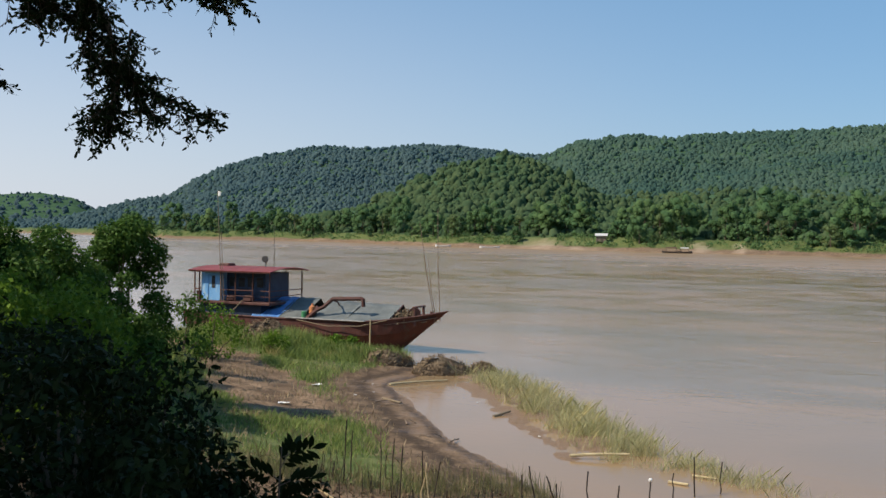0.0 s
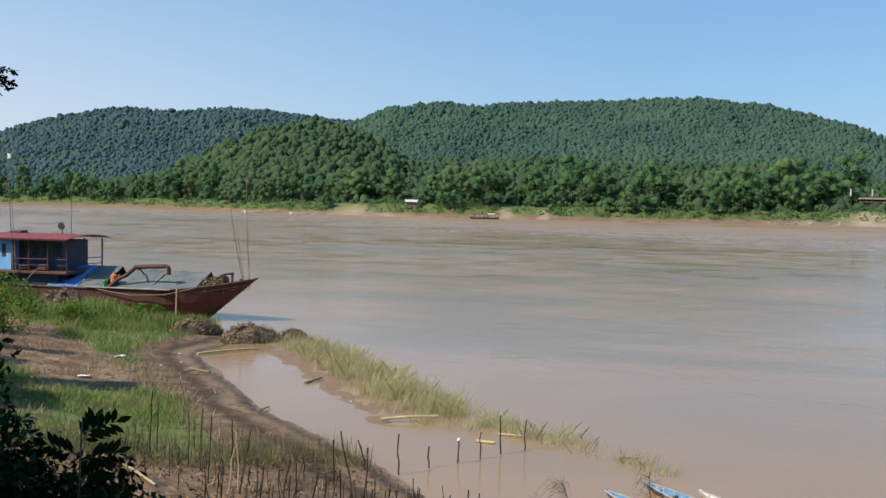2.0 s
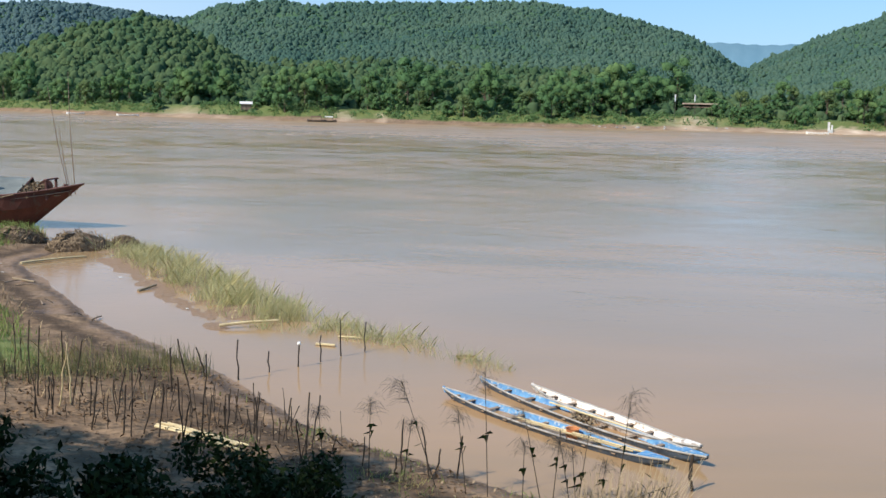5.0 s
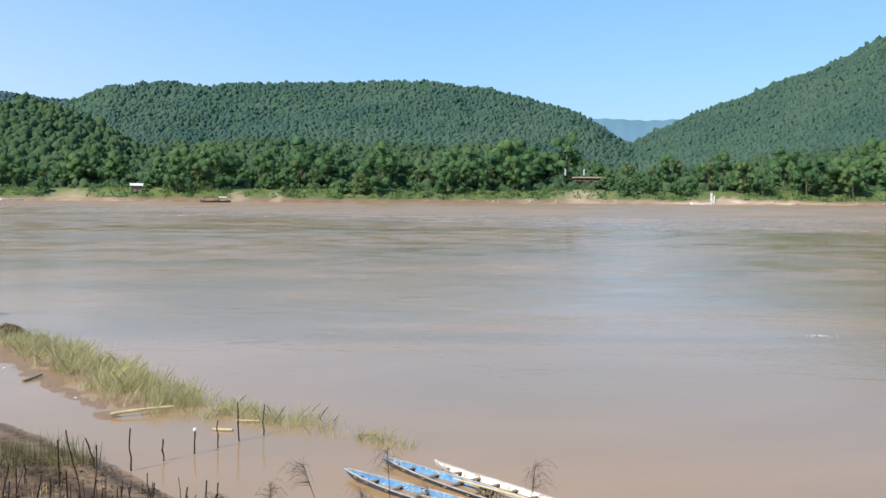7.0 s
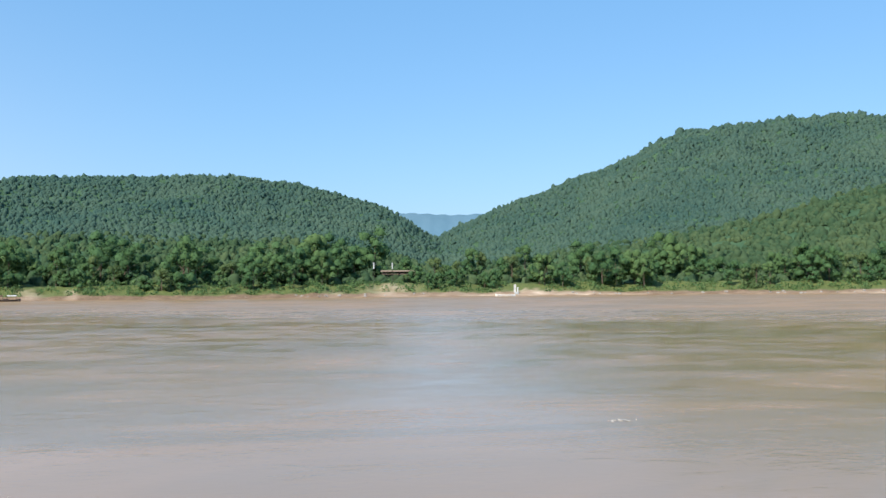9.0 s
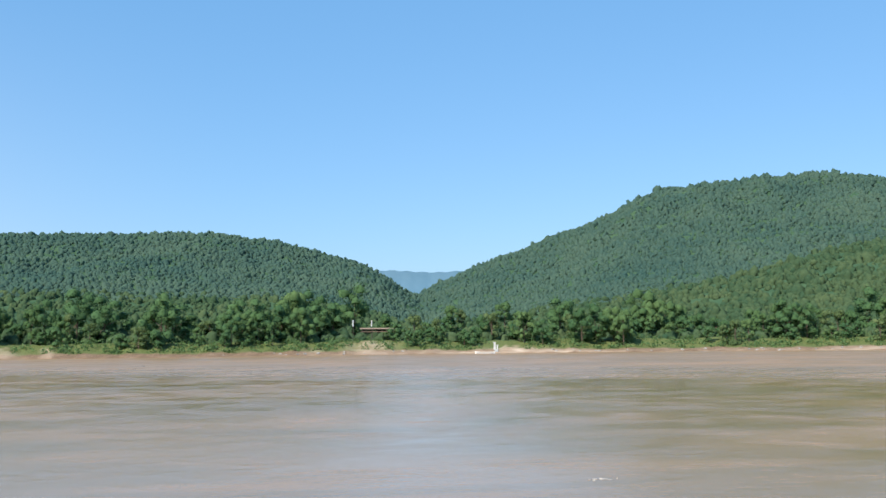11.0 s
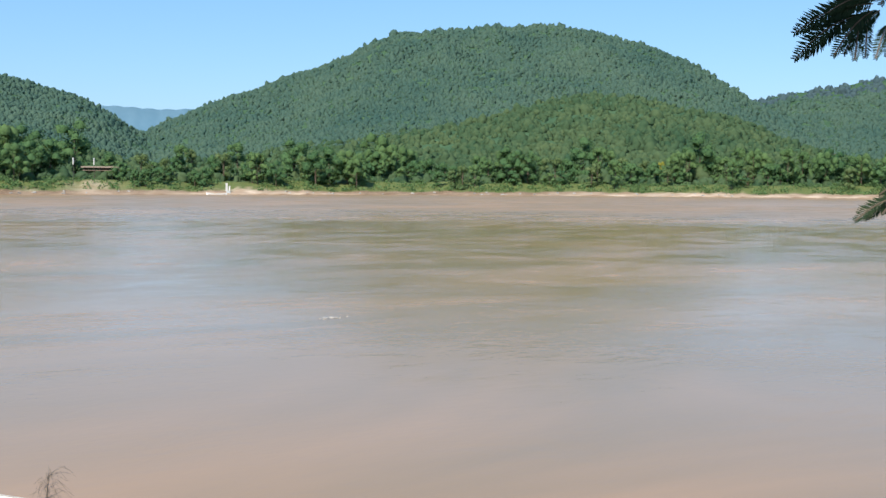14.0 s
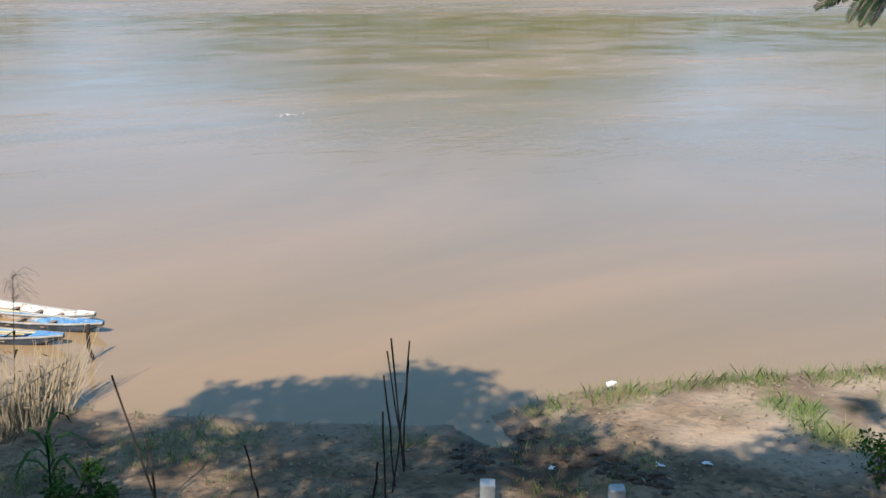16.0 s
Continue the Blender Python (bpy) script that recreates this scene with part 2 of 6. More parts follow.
def ground_material():
    """Soil, grass-green cover, far meadow and wet mud, mixed by the grass and sand amounts stored on the sheet and by the height over the river."""
    mat = bpy.data.materials.new("river_bank_ground")
    mat.use_nodes = True
    n, l = mat.node_tree.nodes, mat.node_tree.links
    bsdf = n["Principled BSDF"]
    geo = n.new("ShaderNodeNewGeometry")

    def noise_of(scale, detail=5.0):
        t = n.new("ShaderNodeTexNoise")
        t.inputs["Scale"].default_value, t.inputs["Detail"].default_value = scale, detail
        l.new(geo.outputs["Position"], t.inputs["Vector"])
        return t.outputs["Fac"]

    def mixed(a, b, fac):
        m = n.new("ShaderNodeMix")
        m.data_type = "RGBA"
        for key, v in (("A", a), ("B", b)):
            if isinstance(v, tuple):
                m.inputs[key].default_value = (*v, 1)
            else:
                l.new(v, m.inputs[key])
        l.new(fac, m.inputs["Factor"])
        return m.outputs["Result"]

    def ranged(v, lo, hi, a=0.0, b=1.0):
        m = n.new("ShaderNodeMapRange")
        for key, x in (("From Min", lo), ("From Max", hi), ("To Min", a), ("To Max", b)):
            m.inputs[key].default_value = x
        l.new(v, m.inputs["Value"])
        return m.outputs["Result"]

    soil = mixed((0.110, 0.068, 0.040), (0.310, 0.205, 0.125), ranged(noise_of(0.9), 0.35, 0.68))
    soil = mixed(soil, (0.120, 0.078, 0.048), ranged(noise_of(7.0, 8.0), 0.48, 0.66))
    soil = mixed(soil, (0.085, 0.060, 0.038), ranged(noise_of(1.9, 9.0), 0.56, 0.66))
    green = mixed((0.060, 0.090, 0.022), (0.150, 0.165, 0.060), ranged(noise_of(1.7), 0.35, 0.7))
    attr = n.new("ShaderNodeAttribute")
    attr.attribute_name = "grass"
    jit = n.new("ShaderNodeMath")
    jit.operation = "MULTIPLY_ADD"
    l.new(noise_of(2.5), jit.inputs[0])
    jit.inputs[1].default_value = 0.9
    l.new(attr.outputs["Fac"], jit.inputs[2])
    cover = ranged(jit.outputs[0], 0.75, 1.1)
    colour = mixed(soil, green, cover)
    sand = n.new("ShaderNodeAttribute")
    sand.attribute_name = "sand"
    colour = mixed(colour, mixed((0.340, 0.235, 0.155), (0.560, 0.440, 0.330), ranged(noise_of(0.12), 0.35, 0.65)), sand.outputs["Fac"])
    woods = n.new("ShaderNodeAttribute")
    woods.attribute_name = "woods"
    colour = mixed(colour, mixed((0.040, 0.082, 0.046), (0.062, 0.112, 0.060), ranged(noise_of(0.05), 0.35, 0.65)), woods.outputs["Fac"])
    xyz = n.new("ShaderNodeSeparateXYZ")
    l.new(geo.outputs["Position"], xyz.inputs[0])
    wet = n.new("ShaderNodeMath")
    wet.operation = "MULTIPLY_ADD"
    l.new(noise_of(0.8), wet.inputs[0])
    wet.inputs[1].default_value = -0.45
    l.new(xyz.outputs["Z"], wet.inputs[2])
    wetness = ranged(wet.outputs[0], -0.19, -0.09, 1.0, 0.0)
    colour = mixed(colour, (0.215, 0.138, 0.084), wetness)
    # dark wet lines left by the falling river
    mud = n.new("ShaderNodeAttribute")
    mud.attribute_name = "mud"
    streak = n.new("ShaderNodeMath")
    streak.operation = "MULTIPLY"
    l.new(mud.outputs["Fac"], streak.inputs[0])
    l.new(ranged(noise_of(2.2, 6.0), 0.34, 0.50, 0.45, 1.0), streak.inputs[1])
    colour = mixed(colour, (0.062, 0.040, 0.025), streak.outputs[0])
    l.new(colour, bsdf.inputs["Base Color"])
    l.new(ranged(wetness, 0.0, 1.0, 0.95, 0.55), bsdf.inputs["Roughness"])
    l.new(ranged(woods.outputs["Fac"], 0.0, 1.0, 0.2, 0.0), bsdf.inputs["Specular IOR Level"])
    b = n.new("ShaderNodeBump")
    b.inputs["Strength"].default_value, b.inputs["Distance"].default_value = 0.75, 0.10
    l.new(noise_of(5.0, 8.0), b.inputs["Height"])
    l.new(b.outputs["Normal"], bsdf.inputs["Normal"])
    return mat


def water_material():
    """Silty river: opaque brown body under a rippled, mirror-like skin; slicks are calmer than the rest."""
    mat = bpy.data.materials.new("silty_river_water")
    mat.use_nodes = True
    n, l = mat.node_tree.nodes, mat.node_tree.links
    bsdf = n["Principled BSDF"]
    geo = n.new("ShaderNodeNewGeometry")

    def noise_of(scale, detail, stretch, turn=0.0, rough=0.5, warp=0.0):
        rot = n.new("ShaderNodeMapping")
        rot.inputs["Rotation"].default_value = (0, 0, radians(turn))
        l.new(geo.outputs["Position"], rot.inputs["Vector"])
        mp = n.new("ShaderNodeMapping")
        mp.inputs["Scale"].default_value = stretch
        l.new(rot.outputs["Vector"], mp.inputs["Vector"])
        t = n.new("ShaderNodeTexNoise")
        t.inputs["Scale"].default_value, t.inputs["Detail"].default_value, t.inputs["Roughness"].default_value = scale, detail, rough
        t.inputs["Distortion"].default_value = warp
        l.new(mp.outputs["Vector"], t.inputs["Vector"])
        return t.outputs["Fac"]

    def ranged(v, lo, hi, a=0.0, b=1.0):
        m = n.new("ShaderNodeMapRange")
        for key, x in (("From Min", lo), ("From Max", hi), ("To Min", a), ("To Max", b)):
            m.inputs[key].default_value = x
        l.new(v, m.inputs["Value"])
        return m.outputs["Result"]

    slick = noise_of(0.12, 7.0, (0.85, 1.15, 1), 28, 0.70, 0.4)
    reach = noise_of(0.010, 3.0, (0.8, 1.25, 1), 28, 0.5, 0.5)
    boil = noise_of(0.16, 5.0, (0.8, 1.2, 1), 28, 0.6, 0.8)
    summed = n.new("ShaderNodeMath")
    summed.operation = "MULTIPLY_ADD"
    l.new(reach, summed.inputs[0])
    summed.inputs[1].default_value = 0.6
    l.new(slick, summed.inputs[2])
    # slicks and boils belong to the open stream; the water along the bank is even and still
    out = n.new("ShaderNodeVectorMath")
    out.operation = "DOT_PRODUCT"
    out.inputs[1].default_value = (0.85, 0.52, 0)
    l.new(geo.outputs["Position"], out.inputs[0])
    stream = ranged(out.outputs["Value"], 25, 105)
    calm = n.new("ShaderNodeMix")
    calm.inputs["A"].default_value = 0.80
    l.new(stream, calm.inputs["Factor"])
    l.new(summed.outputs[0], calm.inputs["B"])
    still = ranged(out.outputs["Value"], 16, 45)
    silt = n.new("ShaderNodeMix")
    silt.data_type = "RGBA"
    silt.inputs["A"].default_value, silt.inputs["B"].default_value = (0.240, 0.162, 0.088, 1), (0.315, 0.196, 0.104, 1)
    l.new(ranged(noise_of(0.035, 4.0, (0.7, 1.3, 1), 28, 0.55, 0.8), 0.42, 0.60), silt.inputs["Factor"])
    l.new(silt.outputs["Result"], bsdf.inputs["Base Color"])
    bsdf.inputs["IOR"].default_value = 1.33
    bsdf.inputs["Specular IOR Level"].default_value = 0.42
    rough = n.new("ShaderNodeMath")
    rough.operation = "MULTIPLY"
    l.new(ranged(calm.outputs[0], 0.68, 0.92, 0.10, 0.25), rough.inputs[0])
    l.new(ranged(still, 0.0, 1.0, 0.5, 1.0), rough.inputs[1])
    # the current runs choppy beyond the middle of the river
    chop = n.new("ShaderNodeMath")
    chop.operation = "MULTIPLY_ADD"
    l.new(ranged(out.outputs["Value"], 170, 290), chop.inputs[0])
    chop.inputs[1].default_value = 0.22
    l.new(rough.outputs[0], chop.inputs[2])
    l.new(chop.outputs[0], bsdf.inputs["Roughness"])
    ripple = noise_of(1.6, 3.0, (0.7, 1.4, 1), 28, 0.6)
    swell = noise_of(0.42, 4.0, (0.8, 1.25, 1), 28, 0.6, 0.6)
    b1 = n.new("ShaderNodeBump")
    b1.inputs["Distance"].default_value = 0.04
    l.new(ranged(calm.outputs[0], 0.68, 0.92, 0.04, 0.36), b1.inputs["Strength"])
    l.new(ripple, b1.inputs["Height"])
    b2 = n.new("ShaderNodeBump")
    b2.inputs["Distance"].default_value = 0.10
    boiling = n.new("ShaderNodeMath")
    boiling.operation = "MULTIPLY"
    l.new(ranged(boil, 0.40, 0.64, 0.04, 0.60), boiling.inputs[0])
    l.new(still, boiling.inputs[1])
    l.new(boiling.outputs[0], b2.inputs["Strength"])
    l.new(swell, b2.inputs["Height"])
    l.new(b1.outputs["Normal"], b2.inputs["Normal"])
    l.new(b2.outputs["Normal"], bsdf.inputs["Normal"])
    return mat


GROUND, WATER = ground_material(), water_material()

# ---- terrain ----
# The waterline of the near bank, from downstream to upstream, the top edge of the high bank, and the grassy spit.
SHORE = ((60, -60), (33, -14), (26, -3.5), (21.2, 3.1), (18.5, 6.1), (16.6, 8.0), (15.6, 8.3), (14.1, 8.9), (12.7, 11.2), (11.7, 13.4),
         (10.6, 15.6), (8.6, 18.7), (6.9, 21.5), (5.8, 24.0), (4.5, 28.4), (2.9, 33.5), (1.5, 37.0), (0.8, 40.2), (-0.7, 46.5), (-1.8, 52.5),
         (-0.3, 55.0), (1.0, 57.8), (-1.0, 61.4), (-4.4, 65.2), (-13, 69.6), (-22, 75), (-40, 98), (-75, 160), (-160, 330), (-420, 900), (-1000, 2300))
TOP = ((30, -70), (8, -22), (4.5, -8), (1.6, -0.8), (-0.3, 1.2), (-3.6, 5), (-9, 15), (-15, 29), (-22, 46), (-32, 64), (-52, 92), (-95, 155), (-190, 330), (-470, 900), (-1080, 2300))
SPIT = ((2.4, 57.5), (4.2, 51), (5.4, 45), (6.4, 40), (7.6, 35.8), (9.6, 33.2), (11.4, 30.6), (12.6, 27.6))
AZ = np.array((-60, -35, -25, -14.5, -6, 1.5, 12, 24, 34, 42, 54, 62, 70, 85, 110), float)
FAR_SHORE = np.array((4300, 2900, 1500, 880, 735, 560, 490, 470, 492, 508, 535, 555, 562, 610, 900), float)


def to_line(px, py, line):
    """Distance to a line of points, and the side (positive to the right of its way)."""
    best, side = np.full(px.shape, 1e9), np.ones(px.shape)
    for (ax, ay), (bx, by) in zip(line, line[1:]):
        dx, dy = bx - ax, by - ay
        k = np.clip(((px - ax) * dx + (py - ay) * dy) / (dx * dx + dy * dy), 0, 1)
        d = np.hypot(px - ax - k * dx, py - ay - k * dy)
        s = np.where((px - ax) * dy - (py - ay) * dx > 0, 1.0, -1.0)
        near = d < best - 1e-9
        best, side = np.where(near, d, best), np.where(near, s, side)
    return best, side


def wobble(x, y, scale, octaves=4, seed=0.0):
    """Cheap smooth noise, about -1 to 1."""
    out, amp, x, y = 0.0, 0.5, x / scale + 13.7 * seed, y / scale - 7.3 * seed
    for k in range(octaves):
        out = out + amp * np.sin(x * 1.7 + 1.3 * np.sin(y * 1.1 + k)) * np.cos(y * 1.9 + 1.1 * np.sin(x * 0.9 - k))
        x, y, amp = x * 1.93 + y * 0.42 + 3.1, y * 1.93 - x * 0.42 - 1.7, amp * 0.55
    return out


# Each hill: how far its ridge stands from the landing, how far off its foot lies, and the ridge as (bearing, rise in degrees).
HILLS = (
    (2700, 2000, ((-40, 1.2), (-27, 1.5), (-22.8, 1.55), (-20.9, 1.7), (-19.2, 1.45), (-18.0, 0.8), (-16.5, 0.0))),
    (1750, 1000, ((-20, 0.3), (-17.6, 0.9), (-16, 1.3), (-14.2, 1.6), (-13, 2.5), (-11.2, 3.35), (-8.8, 4.1), (-5.6, 4.65), (-3.4, 4.5), (-0.5, 4.8), (3.1, 4.6), (6.6, 4.3), (12, 3))),
    (930, 650, ((-9, 0.0), (-6.4, 0.6), (-3.4, 1.25), (-1.2, 2.5), (1.6, 3.7), (4.4, 4.4), (6.4, 3.9), (8.6, 2.8), (10.3, 1.8), (14, 0.5))),
    (1550, 720, ((4, 3.2), (7.1, 4.4), (8.7, 5.2), (11.8, 5.35), (14, 5.1), (16.3, 5.4), (19.2, 5.6), (25.8, 5.65), (29.7, 5.25), (32.6, 4.6), (34.2, 4.15), (35.7, 3.35), (37.3, 2.3), (40, 0.8))),
    (1750, 760, ((35, 0.9), (38.5, 2.8), (40.8, 3.8), (43.7, 4.8), (46.6, 5.95), (49.2, 6.9), (51.5, 7.8), (54, 8.3), (56.8, 8.25), (60.5, 8.4), (62.8, 8.0), (65.1, 7.4), (67.3, 6.6), (69.5, 5.3), (71.1, 4.2), (75, 2))),
    (960, 640, ((44, 0.4), (47.3, 1.0), (50.5, 2.0), (53, 2.6), (56.7, 3.35), (59.5, 4.25), (62.7, 4.75), (65.6, 4.45), (66.8, 4.1), (70.4, 3.3), (73.6, 1.8), (75.6, 1.2), (80, 0.6))),
    (2300, 1000, ((66, 3.0), (71.2, 4.25), (74, 4.65), (77, 5.25), (84, 6), (96, 5), (115, 3))),
)


def far_height(az, r):
    """Height of the far side of the river at a bearing (degrees) and range."""
    rs = np.interp(az, AZ, FAR_SHORE) + 7 * wobble(az * 9, az * 3, 6.0)
    d = r - rs
    x, y = r * np.sin(np.radians(az)), r * np.cos(np.radians(az))
    z = np.where(d < 0, np.maximum(d * 0.6, -3.0), np.interp(d, (0, 10, 24, 40, 130, 400, 4000), (0, 1.0, 2.6, 6.5, 9, 14, 40)))
    z = z + np.where(d > 3, np.clip(d / 40, 0, 1) * 1.2 * wobble(x, y, 25.0), 0)
    for far, foot, ridge in HILLS:
        b, e = np.array(ridge).T
        rise = np.interp(az, b, e, left=-1, right=-1)
        top = 8 + far * np.tan(np.radians(rise + 0.11 * np.clip(rise, 0, 1)))
        k = np.clip((r - foot) / (far - foot), 0, 1)
        shape = np.where(r < far, 0.55 * k + 0.45 * k * k * (3 - 2 * k), np.clip(1 - 1.6 * (r - far) / far, 0, 1))
        gully = 1 + 0.20 * wobble(x, y, 120.0) * np.clip(4 * k * (1 - k), 0, 1) + 0.01 * wobble(x, y, 40.0)
        z = np.where((rise > 0) & (k > 0) & (d > 0), np.maximum(z, top * shape * gully * np.clip(d / 90, 0, 1)), z)
    return z


def near_height(x, y):
    # a ragged waterline
    wx, wy = x + 0.22 * wobble(x, y, 1.5, seed=16) + 0.3 * wobble(x, y, 4.0, seed=18), y + 0.22 * wobble(x, y, 1.5, seed=17)
    d, side = to_line(wx, wy, SHORE)
    e, top_side = to_line(x, y, TOP)
    u = d / (d + e)
    land = np.interp(u, (0, 0.12, 0.3, 0.5, 0.68, 0.84, 1.0), (0, 0.24, 0.55, 1.15, 2.2, 4.2, 6.35))
    land = land + np.clip(d / 3, 0, 1) * (0.10 * wobble(x, y, 2.2) + 0.16 * wobble(x, y, 6.5, seed=1))
    land = np.where(top_side < 0, 6.35 + 0.06 * wobble(x, y, 3.0), land)
    berm, _ = to_line(x, y, ((-8.3, 63.6), (-13, 66.4), (-22, 71.5)))
    land = land + 0.75 * np.exp(-(berm / 2.6) ** 2)
    bed = np.maximum(-0.05 * d, -3.0)
    s, _ = to_line(x, y, SPIT)
    wide = np.interp(y, (26, 33, 40, 57), (0.35, 0.8, 1.9, 1.8))
    bed = np.maximum(bed, np.interp(y, (33, 37), (-0.14, 0.0)) + np.interp(s / wide, (0, 1, 2.2), (0.05, -0.02, -0.13)) + 0.07 * wobble(x, y, 1.6))
    lagoon = np.interp(np.hypot((x - 2.2) / 2.6, (y - 42) / 14), (0.6, 1.3), (1.0, 0.0))
    bed = np.where(lagoon > 0, np.maximum(bed, -0.10 - 0.5 * (1 - lagoon)), bed)
    flat, _ = to_line(wx, wy, ((2.2, 53), (3.3, 48), (4.4, 41), (5.4, 35.5)))
    bed = np.maximum(bed, 0.010 - 0.06 * np.clip(flat / 1.0, 0, 3) ** 2 + 0.025 * wobble(x, y, 0.8, seed=24))
    z = np.where(side < 0, land, bed)
    # the washed-out gully beside the landing stage
    g, _ = to_line(x, y, ((14.6, 9.6), (13.8, 7.6), (12.2, 6.0), (10.0, 4.6)))
    return z - np.where(side < 0, (0.13 + 0.07 * wobble(x, y, 0.5, seed=28)) * np.exp(-(g / 0.42) ** 2) * np.clip(d / 0.6, 0, 1), 0)


def height(x, y):
    x, y = np.asarray(x, float), np.asarray(y, float)
    r, az = np.hypot(x, y), np.degrees(np.arctan2(x, y))
    near = near_height(x, y)
    far = far_height(np.clip(az, -60, 110), r)
    opposite = (r > 0.8 * np.interp(az, AZ, FAR_SHORE)) & (az > -60) & (az < 110) & (near < 0)
    return np.where(opposite, far, near)


def ground_z(x, y):
    return float(height(np.array([x]), np.array([y]))[0])


def grass_amount(x, y):
    """How grassy the near bank is, 0 to 1."""
    d, side = to_line(x, y, SHORE)
    track, _ = to_line(x, y, ((-26, 66), (-16, 63), (-12.2, 58), (-9.6, 52), (-7.4, 46.5), (-5.6, 42)))
    g = np.clip((d - 2.6 - 1.2 * wobble(x, y, 4.0, seed=2)) / 1.6, 0, 1)
    g = g * np.clip((track - 2.0 + 1.1 * wobble(x, y, 2.0)) / 1.2, 0, 1)
    garden = np.clip((29.8 + 0.2 * x - y + 0.8 * wobble(x, y, 2.5)) / 1.0, 0, 1) * np.clip((x + 10) / 3, 0, 1)
    g = g * (1 - garden) + garden * 0.18 * np.clip(wobble(x, y, 1.3, seed=4) + 0.3, 0, 1)
    right = np.clip((x - 15.4) / 1.0, 0, 1) * np.clip(0.36 + 0.9 * wobble(x, y, 1.4, seed=3), 0, 1)
    return np.where(side < 0, np.maximum(g, np.where(y < 12, right, 0)), 0)


def mesh_of(name, verts, faces, smooth=False):
    """A mesh from arrays; faces is an (n, 3) or (n, 4) array, or a list of tuples."""
    me = bpy.data.meshes.new(name)
    if isinstance(faces, np.ndarray):
        verts, k = np.asarray(verts, np.float32), faces.shape[1]
        me.vertices.add(len(verts))
        me.vertices.foreach_set("co", verts.ravel())
        me.loops.add(faces.size)
        me.loops.foreach_set("vertex_index", faces.ravel().astype(np.int32))
        me.polygons.add(len(faces))
        me.polygons.foreach_set("loop_start", np.arange(0, faces.size, k, dtype=np.int32))
        me.update(calc_edges=True)
        me.validate()
    else:
        me.from_pydata([tuple(v) for v in verts], [], faces)
    if smooth:
        me.polygons.foreach_set("use_smooth", [True] * len(me.polygons))
    me.update()
    return me


def grid_faces(rows, cols, closed=False):
    i, j = np.meshgrid(np.arange(rows - 1), np.arange(cols if closed else cols - 1), indexing="ij")
    i, j, k = i.ravel(), j.ravel(), ((j + 1) % cols).ravel()
    return np.stack([i * cols + j, i * cols + k, (i + 1) * cols + k, (i + 1) * cols + j], 1)


# One sheet from under the viewer to the horizon, finest towards the river.
bearings = np.concatenate([np.arange(-180, -28, 4.0), np.arange(-28, 84, 0.3), np.arange(84, 180, 4.0)])
ranges = np.concatenate([[0.002], np.geomspace(0.9, 90, 300), np.geomspace(92, 420, 40), np.geomspace(430, 1000, 110), np.geomspace(1008, 4700, 110)])
RR, BB = np.meshgrid(ranges, bearings, indexing="ij")
GX, GY = 0.3 + RR * np.sin(np.radians(BB)), -0.4 + RR * np.cos(np.radians(BB))
GZ = height(GX, GY)
sheet = mesh_of("ground", np.stack([GX, GY, GZ], -1).reshape(-1, 3), grid_faces(len(ranges), len(bearings), True), True)
grassy = grass_amount(GX.ravel(), GY.ravel())
shore_d = RR - np.interp(BB, AZ, FAR_SHORE)
far_side = (RR > 400) & (shore_d > 0)
beach = np.clip(1.5 - shore_d / 14, 0, 1) * np.clip(np.interp(BB, (-10, 4, 8, 12, 14, 20, 32, 34, 46, 50, 60, 63, 78), (0.0, 0.1, 0.3, 0.0, 0.1, 0.0, 0.05, 0.3, 0.75, 0.1, 0.3, 0.8, 0.8)) + 0.35 * wobble(BB * 20, RR, 9.0), 0, 1)
meadow = np.where(far_side, np.clip(shore_d / 14 - 0.75, 0, 1), 0).ravel()
# bare clay slips, and the sandy landing places across the river
for b, wide, deep, amount in ((6.6, 1.1, 36, 0.45), (8.6, 0.9, 18, 0.4), (15.4, 0.6, 34, 0.5), (17.5, 0.25, 36, 0.6), (31.6, 0.5, 30, 0.4), (34.8, 1.2, 40, 0.55), (40.4, 2.2, 16, 0.8), (43.2, 1.4, 26, 0.95), (68.5, 3.2, 22, 0.9)):
    beach = np.maximum(beach, amount * np.exp(-(((BB - b) / wide) ** 2)) * np.clip((deep + 8 * wobble(BB * 30, RR, 6.0) - shore_d) / 6, 0, 1) * (shore_d > 0))
wooded = np.where(far_side, np.clip((shore_d - 40) / 15, 0, 1), 0).ravel()
bank_d, bank_side = to_line(GX.ravel() + 0.35 * wobble(GX, GY, 2.2, seed=26).ravel(), GY.ravel(), SHORE)
mud_lines = np.clip(1.3 - np.abs(bank_d - 0.25) / 0.3, 0, 1) + np.clip(1.4 - np.abs(bank_d - 1.55 - 0.3 * wobble(GX, GY, 5.0, seed=27).ravel()) / 0.42, 0, 1) + 0.45 * np.clip(1.5 - np.abs(bank_d - 2.9) / 0.9, 0, 1)
mud_lines = np.clip(mud_lines, 0, 1) * np.clip((GY.ravel() - 15) / 4, 0, 1) * (GY.ravel() < 62)
gully_d, _ = to_line(GX.ravel(), GY.ravel(), ((14.6, 9.6), (13.8, 7.6), (12.2, 6.0), (10.0, 4.6)))
mud_lines = np.maximum(mud_lines, np.clip(1.4 - gully_d / 0.5 + 0.8 * wobble(GX, GY, 0.7, seed=29).ravel(), 0, 1)) * (bank_side < 0)
